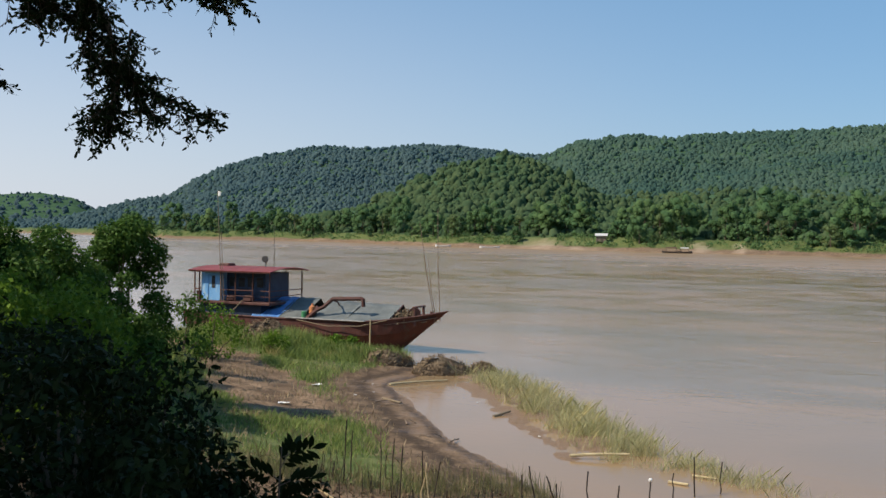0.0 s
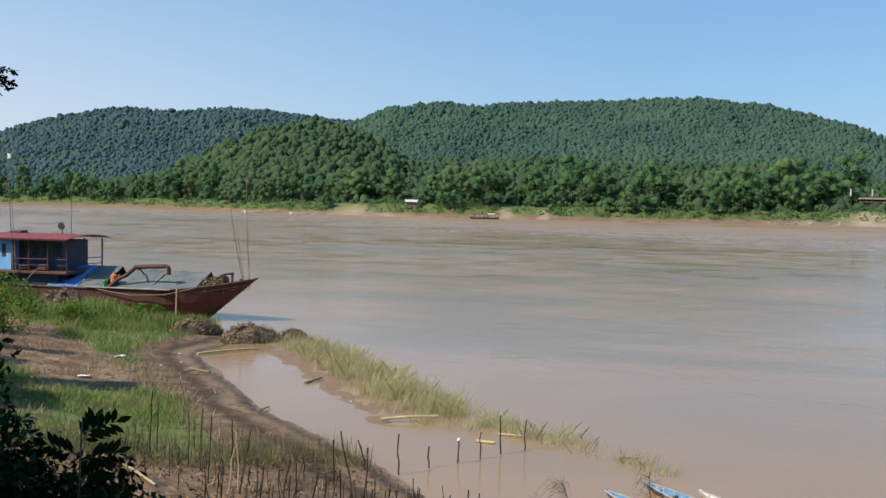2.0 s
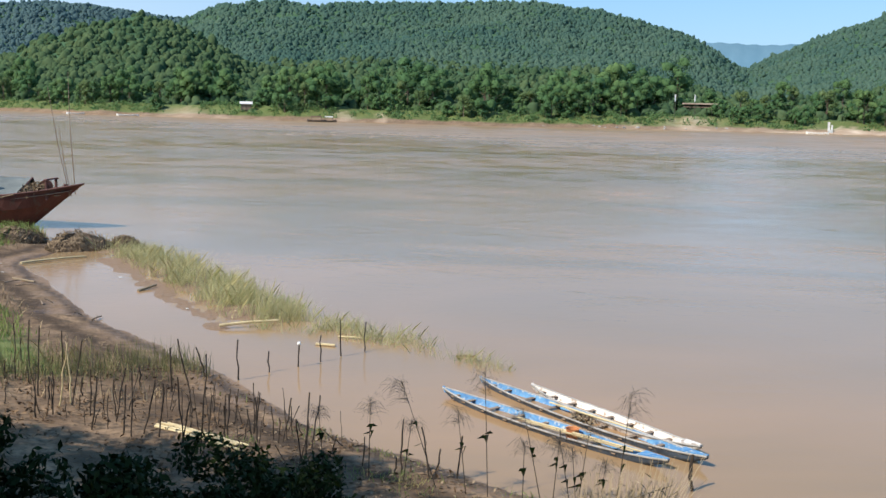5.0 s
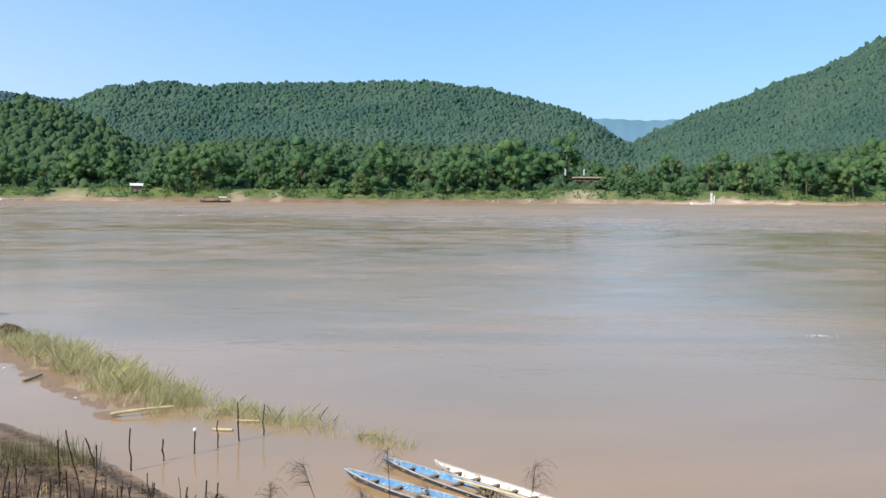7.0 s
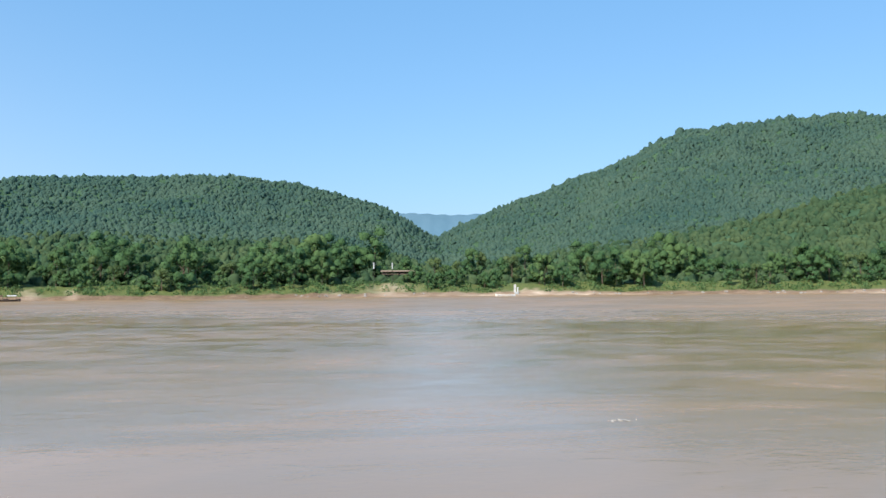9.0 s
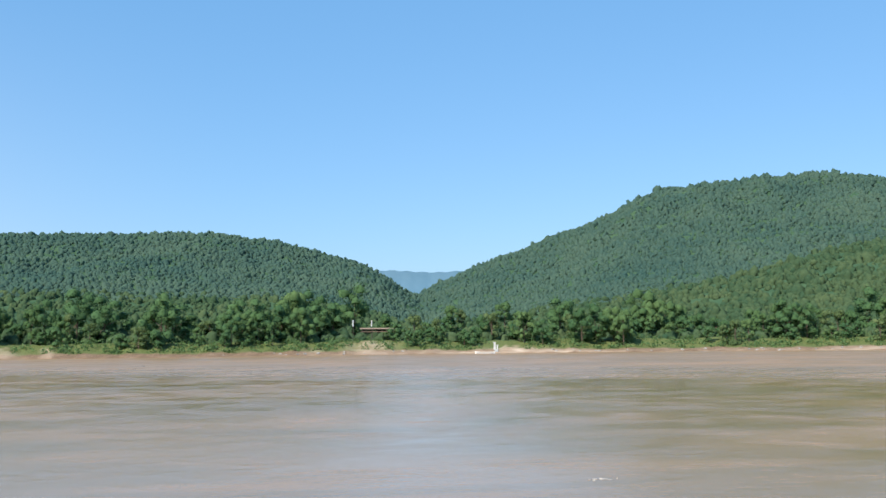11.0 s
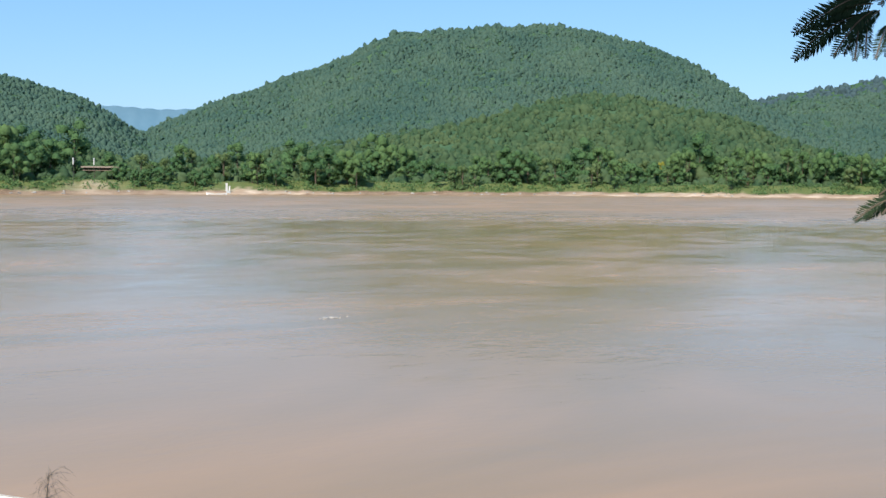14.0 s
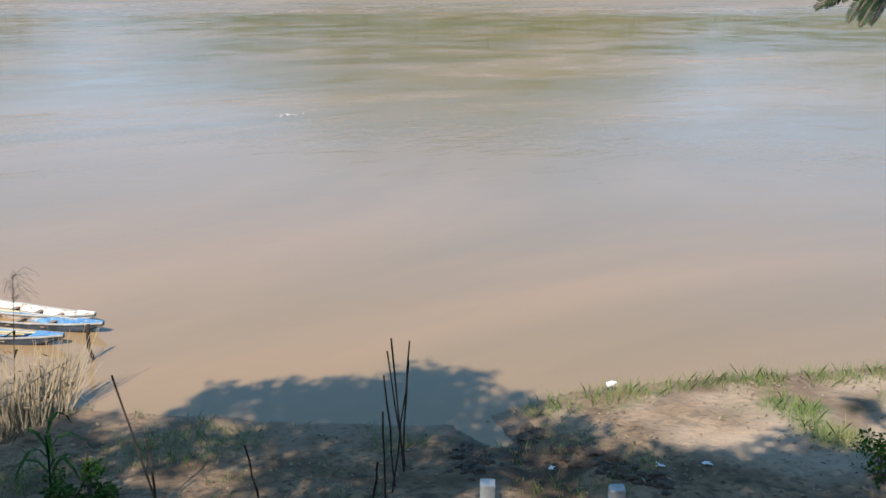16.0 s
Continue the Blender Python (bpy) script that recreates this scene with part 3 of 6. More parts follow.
# bare dry soil of the near landing, paled further to look sunlit
for key, values in (("mud", mud_lines), ("woods", wooded), ("grass", np.maximum(grassy, np.where(far_side.ravel(), meadow, np.where((GZ.ravel() > 6) & (RR.ravel() < 400), 0.4, 0)))), ("sand", np.where(far_side, beach, np.where((RR < 40) & (GY < 10), 0.95 * np.clip((GX - 14.4) / 1.2, 0, 1) * np.clip(0.7 + wobble(GX, GY, 2.0, seed=25), 0, 1), 0)).ravel())):
    sheet.attributes.new(key, "FLOAT", "POINT").data.foreach_set("value", values.astype(np.float32))
sheet.materials.append(GROUND)
tagged(new("ground", sheet), "brown mud river bank with grass rising to wooded hills", "ground", kind="structure")

ring = [0.5, 6, 20, 60, 150, 400, 1000, 2500, 4800]
spokes = np.arange(0, 360, 6.0)
wv = np.array([(r * math.sin(radians(a)), r * math.cos(radians(a)), 0.0) for r in ring for a in spokes])
river = mesh_of("water", wv, grid_faces(len(ring), len(spokes), True))
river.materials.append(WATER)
tagged(new("water", river), "wide brown silty river with ripples and slicks", "river", kind="structure")

# ---- builders ----
class Shape:
    """Collects simple solids into one mesh."""

    def __init__(self):
        self.v, self.f = [], []

    def add(self, verts, faces):
        k = len(self.v)
        self.v += [tuple(v) for v in verts]
        self.f += [tuple(k + i for i in f) for f in faces]
        return self

    def box(self, lo, hi, bevel=0.0, m=None):
        """A box with chamfered upright and level edges."""
        (x0, y0, z0), (x1, y1, z1) = lo, hi
        b = min(bevel, 0.45 * min(x1 - x0, y1 - y0, z1 - z0))
        if b <= 0:
            v = [(x, y, z) for z in (z0, z1) for x, y in ((x0, y0), (x1, y0), (x1, y1), (x0, y1))]
            f = [(3, 2, 1, 0), (4, 5, 6, 7)] + [(i, (i + 1) % 4, 4 + (i + 1) % 4, 4 + i) for i in range(4)]
        else:
            v = []
            for z, s in ((z0, b), (z0 + b, 0), (z1 - b, 0), (z1, b)):
                c = b if s == 0 else b + s * 0.6
                a0, a1, c0, c1 = x0 + s, x1 - s, y0 + s, y1 - s
                v += [(a0 + b, c0, z), (a1 - b, c0, z), (a1, c0 + b, z), (a1, c1 - b, z), (a1 - b, c1, z), (a0 + b, c1, z), (a0, c1 - b, z), (a0, c0 + b, z)]
            f = [tuple(range(7, -1, -1)), tuple(range(24, 32))]
            f += [(8 * r + i, 8 * r + (i + 1) % 8, 8 * r + 8 + (i + 1) % 8, 8 * r + 8 + i) for r in range(3) for i in range(8)]
        if m is not None:
            v = [m @ Vector(p) for p in v]
        return self.add(v, f)

    def tube(self, path, radii, sides=6, caps=True):
        """A round bar along a path of points."""
        path = [Vector(p) for p in path]
        radii = radii if hasattr(radii, "__len__") else [radii] * len(path)
        k, v = len(path), []
        side = None
        for i, p in enumerate(path):
            way = (path[min(i + 1, k - 1)] - path[max(i - 1, 0)]).normalized()
            if side is None:
                side = way.orthogonal().normalized()
            side = (side - way * side.dot(way)).normalized()
            up = way.cross(side)
            v += [p + radii[i] * (math.cos(a) * side + math.sin(a) * up) for a in [2 * math.pi * j / sides for j in range(sides)]]
        f = [(sides * r + j, sides * r + (j + 1) % sides, sides * r + sides + (j + 1) % sides, sides * r + sides + j) for r in range(k - 1) for j in range(sides)]
        if caps:
            f += [tuple(range(sides - 1, -1, -1)), tuple(range(sides * (k - 1), sides * k))]
        return self.add(v, f)

    def lathe(self, profile, centre=(0, 0, 0), sides=12):
        """A turned shape from (radius, z) pairs."""
        v = [(centre[0] + r * math.cos(2 * math.pi * j / sides), centre[1] + r * math.sin(2 * math.pi * j / sides), centre[2] + z) for r, z in profile for j in range(sides)]
        f = [(sides * r + j, sides * r + (j + 1) % sides, sides * r + sides + (j + 1) % sides, sides * r + sides + j) for r in range(len(profile) - 1) for j in range(sides)]
        f += [tuple(range(sides - 1, -1, -1)), tuple(range(sides * (len(profile) - 1), sides * len(profile)))]
        return self.add(v, f)

    def sheet(self, rows, thick=0.0):
        """A surface through rows of points; thick gives it a back, along its normal."""
        rows = [[Vector(p) for p in r] for r in rows]
        a, b = len(rows), len(rows[0])
        v = [p for r in rows for p in r]
        f = [(i * b + j, i * b + j + 1, (i + 1) * b + j + 1, (i + 1) * b + j) for i in range(a - 1) for j in range(b - 1)]
        if thick:
            nv = []
            for i in range(a):
                for j in range(b):
                    u = rows[min(i + 1, a - 1)][j] - rows[max(i - 1, 0)][j]
                    w = rows[i][min(j + 1, b - 1)] - rows[i][max(j - 1, 0)]
                    nn = u.cross(w)
                    nv.append(rows[i][j] + (nn.normalized() if nn.length > 1e-9 else Vector((0, 0, 1))) * thick)
            k = a * b
            back = [tuple(k + q for q in reversed(face)) for face in f]
            rim = [i * b for i in range(a)], [i * b + b - 1 for i in range(a)], list(range(b)), [(a - 1) * b + j for j in range(b)]
            edge = [(line[i], line[i + 1], k + line[i + 1], k + line[i]) for line in rim for i in range(len(line) - 1)]
            v, f = v + nv, f + back + edge
        return self.add(v, f)

    def mesh(self, name, smooth=False):
        return mesh_of(name, self.v, self.f, smooth)


def thing(name, place, label, category, group="", turn=0.0, kind=""):
    """An Empty at the base of a thing."""
    ob = new(name)
    ob.empty_display_size = 0.2
    ob.matrix_basis = pose(*place, 0, 0, turn)
    return tagged(ob, label, category, group, kind)


def part(name, shape, mat, parent, label="", smooth=False):
    """One mesh under a thing or a part. Returns it."""
    me = shape if isinstance(shape, bpy.types.Mesh) else shape.mesh(name, smooth)
    if not me.materials:
        me.materials.append(mat)
    ob = new(name, me)
    ob.parent = parent
    return tagged(ob, label)


def solid(name, shape, mat, label, category, group="", kind="", smooth=False, m=None):
    """A thing that is one mesh."""
    me = shape if isinstance(shape, bpy.types.Mesh) else shape.mesh(name, smooth)
    if not me.materials:
        me.materials.append(mat)
    ob = new(name, me)
    if m is not None:
        ob.matrix_basis = m
    return tagged(ob, label, category, group, kind)


def leaves(points, normals, size, rng, spread=0.8, aspect=0.45, droop=0.2):
    """Folded leaf blades, four corners each, at the points; they face roughly along the normals."""
    n = len(points)
    nn = normals + rng.normal(0, spread, (n, 3))
    nn /= np.linalg.norm(nn, axis=1, keepdims=True) + 1e-9
    t = np.cross(nn, rng.normal(0, 1, (n, 3)))
    t /= np.linalg.norm(t, axis=1, keepdims=True) + 1e-9
    t[:, 2] -= droop
    t /= np.linalg.norm(t, axis=1, keepdims=True) + 1e-9
    w = np.cross(nn, t)
    s = (size * rng.uniform(0.6, 1.3, n))[:, None]
    mid = points + t * s * 0.5
    v = np.stack([points, mid + w * s * aspect * 0.5 + nn * s * 0.08, points + t * s, mid - w * s * aspect * 0.5 + nn * s * 0.08], 1)
    return v.reshape(-1, 3), (np.arange(n)[:, None] * 4 + np.arange(4)).astype(np.int32)


def clump_points(centres, radii, count, rng, shell=0.55):
    """Points with outward normals in the outer shells of several round clumps."""
    which = rng.choice(len(centres), count, p=(np.array(radii) ** 2) / (np.array(radii) ** 2).sum())
    d = rng.normal(0, 1, (count, 3))
    d /= np.linalg.norm(d, axis=1, keepdims=True)
    k = (shell + (1 - shell) * rng.uniform(0, 1, count) ** 0.6)[:, None]
    return np.asarray(centres, float)[which] + d * k * np.asarray(radii, float)[which][:, None] * (1.0, 1.0, 0.85), d


def crown_clumps(rng, width, tall, base, clumps):
    """Centres and sizes of the leaf clumps of an uneven crown over the origin."""
    centres, radii = [], []
    for k in range(clumps):
        h = rng.uniform(0.05, 1.0)
        reach = width * 0.5 * math.sin(math.pi * (0.15 + 0.75 * h)) ** 0.8 * rng.uniform(0.25, 1.0)
        a = rng.uniform(0, 2 * math.pi)
        centres.append((reach * math.cos(a), reach * math.sin(a), base + h * (tall - base) * 0.88))
        radii.append(rng.uniform(0.13, 0.27) * width)
    return centres, radii


# ---- the far bank and its hills ----
def lump(rng, squash=0.85, cut=-0.3):
    """A rounded, dented clump of foliage with no underside."""
    bm = bmesh.new()
    bmesh.ops.create_icosphere(bm, subdivisions=1, radius=1.0)
    v = np.array([b.co[:] for b in bm.verts])
    f = np.array([[q.index for q in face.verts] for face in bm.faces], np.int32)
    bm.free()
    f = f[v[f].mean(1)[:, 2] > cut]
    used, f = np.unique(f, return_inverse=True)
    v, f = v[used], f.reshape(-1, 3).astype(np.int32)
    dent = 1 + 0.42 * np.sin(v @ rng.normal(0, 3.2, 3) + rng.uniform(0, 6)) * np.sin(v @ rng.normal(0, 3.2, 3)) + rng.normal(0, 0.07, len(v))
    return v * dent[:, None] * (1, 1, squash), f


def small_crown(rng):
    """A far tree: a leaning, dented dome of a few faces."""
    sides, v = 6, []
    lean = rng.normal(0, 0.18, 2)
    for r, z in ((1.15, -0.5), (1.0, 0.3), (0.6, 0.9)):
        for j in range(sides):
            a, w = 6.283 * (j + 0.5 * (z > 0)) / sides + rng.normal(0, 0.12), r * rng.uniform(0.65, 1.3)
            v.append((w * math.cos(a) + lean[0] * z, w * math.sin(a) + lean[1] * z, z * rng.uniform(0.85, 1.15)))
    v.append((lean[0] * 1.3, lean[1] * 1.3, rng.uniform(1.0, 1.4)))
    f = []
    for k in range(2):
        for j in range(sides):
            a, b = k * sides + j, k * sides + (j + 1) % sides
            f += [(a, b, b + sides), (a, b + sides, a + sides)]
    f += [(2 * sides + j, 2 * sides + (j + 1) % sides, 3 * sides) for j in range(sides)]
    return np.array(v), np.array(f, np.int32)


def crown_template(rng, lobes, sprays):
    """A crown with leaf sprays standing out of it, about one metre in radius: one small dome, or several dented, rounded lobes."""
    centres, radii = [(0, 0, 0.2)], [0.95]
    if lobes == 1:
        v, f = small_crown(rng)
        vs, fs, k = [v], [f], len(v)
    else:
        vs, fs, k = [], [], 0
        for a in [rng.uniform(0, 2) + 6.28 * j / (lobes - 1) for j in range(lobes - 1)]:
            centres.append((0.6 * math.cos(a), 0.6 * math.sin(a), rng.uniform(-0.1, 0.5)))
            radii.append(rng.uniform(0.5, 0.75))
        for c, w in zip(centres, radii):
            v, f = small_crown(rng)
            vs.append(v * w + np.array(c))
            fs.append(f + k)
            k += len(v)
    p, d = clump_points(centres, radii, sprays, rng, 0.95)
    d[:, 2] = np.abs(d[:, 2])
    p[:, 2] = np.abs(p[:, 2])
    v, f = leaves(p, d, 0.36, rng, 0.35, 0.9, 0.0)
    return np.concatenate(vs + [v]), np.concatenate(fs + [f[:, [0, 1, 2]] + k, f[:, [0, 2, 3]] + k])


def woods(name, count, near, far, size, lobes, sprays, mat, label, seed, az0=-27, az1=81, lean=0.7):
    """Tree crowns over the slopes that face the river, as one mesh."""
    rng = np.random.default_rng(seed)
    want, got = count, []
    while want > 0:
        az, r = rng.uniform(az0, az1, 60000), np.exp(rng.uniform(np.log(near), np.log(far), 60000))
        rs = np.interp(az, AZ, FAR_SHORE)
        z, z2 = far_height(az, r), far_height(az, r + 12)
        rise = (np.arctan2(z2 - 8, r + 12) - np.arctan2(z - 8, r)) * r
        ok = (r > rs + 45) & (rng.uniform(0, 1, len(r)) < np.clip(rise / 9, lean * 0.15, 1))
        x, y = r * np.sin(np.radians(az)), r * np.cos(np.radians(az))
        ok &= rng.uniform(0, 1, len(r)) < np.clip(0.9 + 0.6 * wobble(x, y, 70.0, seed=6), 0.6, 1)
        sel = np.stack([x, y, z], 1)[ok][:want]
        got.append(sel)
        want -= len(sel)
    base = np.concatenate(got)
    temps = [crown_template(rng, lobes, sprays) for _ in range(16)]
    pick = rng.integers(0, len(temps), len(base))
    vs, fs, k = [], [], 0
    for t, (tv, tf) in enumerate(temps):
        b = base[pick == t]
        a, s = rng.uniform(0, 6.28, len(b)), size * np.clip(np.hypot(b[:, 0], b[:, 1]) / 1500, 0.75, 1.2) * (0.5 + 0.95 * rng.uniform(0, 1, len(b)) ** 1.5) * np.where(rng.uniform(0, 1, len(b)) > 0.95, 1.45, 1.0)
        c, sn = np.cos(a), np.sin(a)
        h = rng.uniform(0.75, 1.35, len(b))
        v = np.stack([b[:, :1] + s[:, None] * (c[:, None] * tv[:, 0] - sn[:, None] * tv[:, 1]),
                      b[:, 1:2] + s[:, None] * (sn[:, None] * tv[:, 0] + c[:, None] * tv[:, 1]),
                      b[:, 2:3] + (s * h)[:, None] * tv[:, 2]], -1)
        vs.append(v.reshape(-1, 3))
        fs.append((tf[None] + (np.arange(len(b)) * len(tv))[:, None, None]).reshape(-1, tf.shape[1]) + k)
        k += v.shape[0] * v.shape[1]
    me = mesh_of(name, np.concatenate(vs), np.concatenate(fs), True)
    solid(name, me, mat, label, "forest", kind="stuff")


# the first three forests carry a haze tint in their colour
woods("haze_tinted_forest", 4200, 1950, 2700, 4.2, 1, 2, FOREST_FAR, "forest on the farthest hills, paled with a haze colour", 4)
woods("upstream_forest", 18000, 980, 1950, 2.9, 1, 2, FOREST_HAZED, "forest over the hills upstream, tinted blue for haze", 2, -27, 6.5)
woods("hill_forest", 52000, 980, 1950, 3.0, 1, 2, FOREST, "dense green forest over distant rounded hills, tinted for haze", 3, 6.5, 81)
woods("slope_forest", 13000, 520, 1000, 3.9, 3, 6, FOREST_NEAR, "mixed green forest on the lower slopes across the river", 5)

# a hill far off in the gap between the two big ones, haze coloured in
rows = []
for k in range(2):
    rows.append([(4550 * math.sin(radians(b)), 4550 * math.cos(radians(b)), -5 if k == 0 else 8 + 4550 * math.tan(radians(3.80 + 0.06 * math.sin(b * 1.1) + 0.03 * math.sin(b * 7)))) for b in [30 + 0.25 * i for i in range(61)]])
rows.append([(x * 1.04, y * 1.04, -5) for x, y, z in rows[0]])
solid("backdrop", Shape().sheet(rows), DISTANT, "hill far beyond the gap, coloured blue for haze", "hill", kind="structure", smooth=True)


def bank_tree(rng, tall, width, base, mat, count, leaf):
    tree = thing("tree", (0, 0, -80), "leafy green tree on the far river bank", "tree", "trees on the far bank")
    lean = rng.uniform(-0.3, 0.3, 2)
    trunk = Shape().tube([(0, 0, -0.5), (lean[0], lean[1], tall * 0.3), (lean[0] * 2, lean[1] * 2, tall * 0.75)], (0.26, 0.2, 0.06), 6)
    c, r = crown_clumps(rng, width, tall, base, 19)
    r = [0.8 * w for w in r]
    for p in c[:5]:
        trunk.tube([(lean[0], lean[1], tall * 0.35), (p[0] * 0.5, p[1] * 0.5, p[2] * 0.8), p], (0.11, 0.08, 0.03), 4)
    part("trunk", trunk, BARK, tree)
    vs, fs, k = [], [], 0
    for q, w in zip(c, r):
        v, f = lump(rng, 0.85, -0.5)
        vs.append(v * w * 0.82 + np.array(q))
        fs.append(f + k)
        k += len(v)
    crown = part("crown", mesh_of("crown", np.concatenate(vs), np.concatenate(fs), True), CROWN_MASS[TREE_LEAF.index(mat)], tree)
    p, d = clump_points(c, r, count, rng, 0.8)
    v, f = leaves(p + d * 0.1, d, leaf, rng, 0.4, 0.8, 0.05)
    part("foliage", mesh_of("foliage", v, f), mat, crown)
    return tree


rng = np.random.default_rng(11)
kinds = [bank_tree(rng, rng.uniform(10, 15), rng.uniform(8.5, 13), rng.uniform(0.5, 2.5), TREE_LEAF[(0, 1, 0, 1, 0, 2, 1)[k]], 1300, 0.5) for k in range(7)]
spots = []
for k in range(290):
    az, back = -17 + 96 * (k + rng.uniform(-0.4, 0.4)) / 290, rng.uniform(0, 1)
    spots.append((az, float(np.interp(az, AZ, FAR_SHORE)) + 26 + 54 * back, rng.uniform(0.62, 1.05) + 0.45 * back))
spots = [q for k, q in enumerate(spots) if k < 7 or min(abs(q[0] - b) / w for b, w in ((6.8, 1.2), (10.0, 0.4), (15.4, 0.5), (17.5, 0.2), (34.6, 1.3), (42.3, 0.7))) > 1 or q[1] > float(np.interp(q[0], AZ, FAR_SHORE)) + 48]
for k, (az, r, s) in enumerate(spots):
    x, y = r * math.sin(radians(az)), r * math.cos(radians(az))
    m = pose(x, y, float(far_height(np.array([az]), np.array([r]))[0]) - 0.2, 0, 0, rng.uniform(0, 360)) @ Matrix.Diagonal((s, s, s * rng.uniform(0.85, 1.2), 1))
    kind = kinds[rng.integers(0, 7)]
    if k < 7:
        kinds[k].matrix_basis = m
    else:
        copy_thing(kind, m)

x, y = 640 * math.sin(radians(66.3)), 640 * math.cos(radians(66.3))
blossom = bank_tree(rng, 12.0, 9.0, 3.0, TREE_LEAF[3], 700, 0.55)
tagged(blossom, "tree in yellow blossom among the far green woods")
blossom.matrix_basis = pose(x, y, float(far_height(np.array([66.3]), np.array([640.0]))[0]) + 1.5)

# low scrub along the foot of the far woods
pts = []
for _ in range(2600):
    az = rng.uniform(-17, 80)
    pts.append((az, float(np.interp(az, AZ, FAR_SHORE)) + rng.uniform(17, 45)))
pts = np.array(pts)
pts = pts[(np.abs(pts[:, 0] - 6.6) > 0.9) & (np.abs(pts[:, 0] - 15.4) > 0.45) & (np.abs(pts[:, 0] - 42.6) > 1.0)]
pts = pts[wobble(pts[:, 0] * 12, pts[:, 1], 8.0, seed=8) > -0.18]
bx, by = pts[:, 1] * np.sin(np.radians(pts[:, 0])), pts[:, 1] * np.cos(np.radians(pts[:, 0]))
bz = far_height(pts[:, 0], pts[:, 1])
cc, dd = clump_points(np.stack([bx, by, bz + 0.6], 1), rng.uniform(1.0, 2.6, len(bx)), 30000, rng, 0.6)
v, f = leaves(cc, dd, 1.0, rng, 0.5, 0.8, 0.1)
solid("scrub", mesh_of("scrub", v, f), TREE_LEAF[1], "low green scrub along the far river bank", "scrub", kind="stuff")

# ---- the cargo boat moored at the bank ----
# local x runs from the bow (0) to the stern (20.6), y to the side that faces the high bank, z up from the water
BOAT = thing("cargo_boat", (1.53, 66.0, 0), "rusty red cargo boat with blue stern cabin, moored at the bank", "boat", turn=180 - math.degrees(math.atan2(0.41, 0.91)))
BOAT.matrix_basis = BOAT.matrix_basis @ Matrix.Diagonal((0.957, 0.957, 1.0, 1))


def boat_half(s):
    return 2.35 * min(1.0, (max(s, 0.0) / 6.5) ** 0.55) * (1 - 0.12 * max(0, s - 15.5) / 6)


def boat_sheer(s):
    return 1.95 + 0.8 * max(0.0, 1 - s / 6.5) ** 1.6 + 0.25 * max(0, (s - 14) / 7) ** 2


STATIONS = (0.0, 0.25, 0.6, 1.2, 2.0, 3.0, 4.2, 5.5, 7.0, 9.5, 12, 14, 16, 18, 19.5, 20.6)
hull = Shape()
outer = []
for s in STATIONS:
    w, h = max(boat_half(s), 0.07), boat_sheer(s)
    # the stem rakes forward, so low stations lie further aft
    ring = []
    for k in (-1.0, -0.97, -0.86, -0.62, 0.0, 0.62, 0.86, 0.97, 1.0):
        up = abs(k) ** 3 if abs(k) < 0.9 else (0.62 if abs(k) < 0.98 else 1.0)
        z = -0.45 + (h + 0.45) * up
        aft = (1 - up) * 4.1 * max(0.0, 1 - s / 6.0)
        ring.append((s + aft, k * w, z))
    outer.append(ring)
hull.sheet(outer, 0.05)
hull.add(outer[-1], [tuple(range(9))])
hull_ob = part("hull", hull, RUST, BOAT, "rust-red steel hull with a raked bow", smooth=False)
for side in (-1, 1):
    part("rub_rail", Shape().tube([(s, side * (max(boat_half(s), 0.07) + 0.02), boat_sheer(s) + 0.03) for s in STATIONS], 0.06, 6), DARKIRON, hull_ob)
deck = Shape().sheet([[(s, -0.96 * boat_half(s), boat_sheer(s) - 0.28), (s, 0.96 * boat_half(s), boat_sheer(s) - 0.28)] for s in STATIONS[2:]], 0.05)
part("deck", deck, WOOD, BOAT, "worn timber deck")

# tent-like covers over the hold
def cover(s0, s1, mat, name, ridge, seed):
    rng = random.Random(seed)
    rows = []
    for i in range(13):
        s = s0 + (s1 - s0) * i / 12
        w, e = boat_half(s) * 0.93, boat_sheer(s)
        prof = []
        for k in (-1, -0.7, -0.4, -0.2, 0, 0.2, 0.5, 0.82, 1):
            z = e + 0.02 + (ridge - e) * ((1 - k) / 1.4 if k > -0.4 else (1 + k) / 0.6)
            prof.append((s, k * w, z + rng.uniform(-0.035, 0.035) - 0.05 * math.sin(i * math.pi / 3) ** 2 * (1 - abs(k)) * (k > -0.3)))
        rows.append(prof)
    return part(name, Shape().sheet(rows, 0.03), mat, BOAT, smooth=True)


cover(3.7, 7.0, TARP, "hold_cover", 3.0, 1)
cover(6.9, 9.7, TARP, "hold_cover", 3.05, 2)
cover(10.5, 12.5, TARP, "hold_cover", 3.2, 4)
cover(12.3, 14.6, BLUETARP, "hold_cover", 3.2, 3)
# black sheet across the open cover end, in place of the shade inside
part("end_shade", Shape().sheet([[(3.95, -1.7, 1.9), (3.95, 1.7, 1.9)], [(3.95, -0.75, 2.9), (3.95, -0.6, 2.9)]], 0.04), BLACK, BOAT, "black sheet for the shade inside the open cover end")
part("coaming", Shape().box((3.35, -1.35, 1.6), (3.5, 1.35, 2.2), 0.03), BLACK, BOAT)
part("end_frame", Shape().tube([(3.68, -1.7, 2.0), (3.68, -0.68, 3.02), (3.68, 1.7, 2.0)], 0.06, 6), DARKIRON, BOAT)

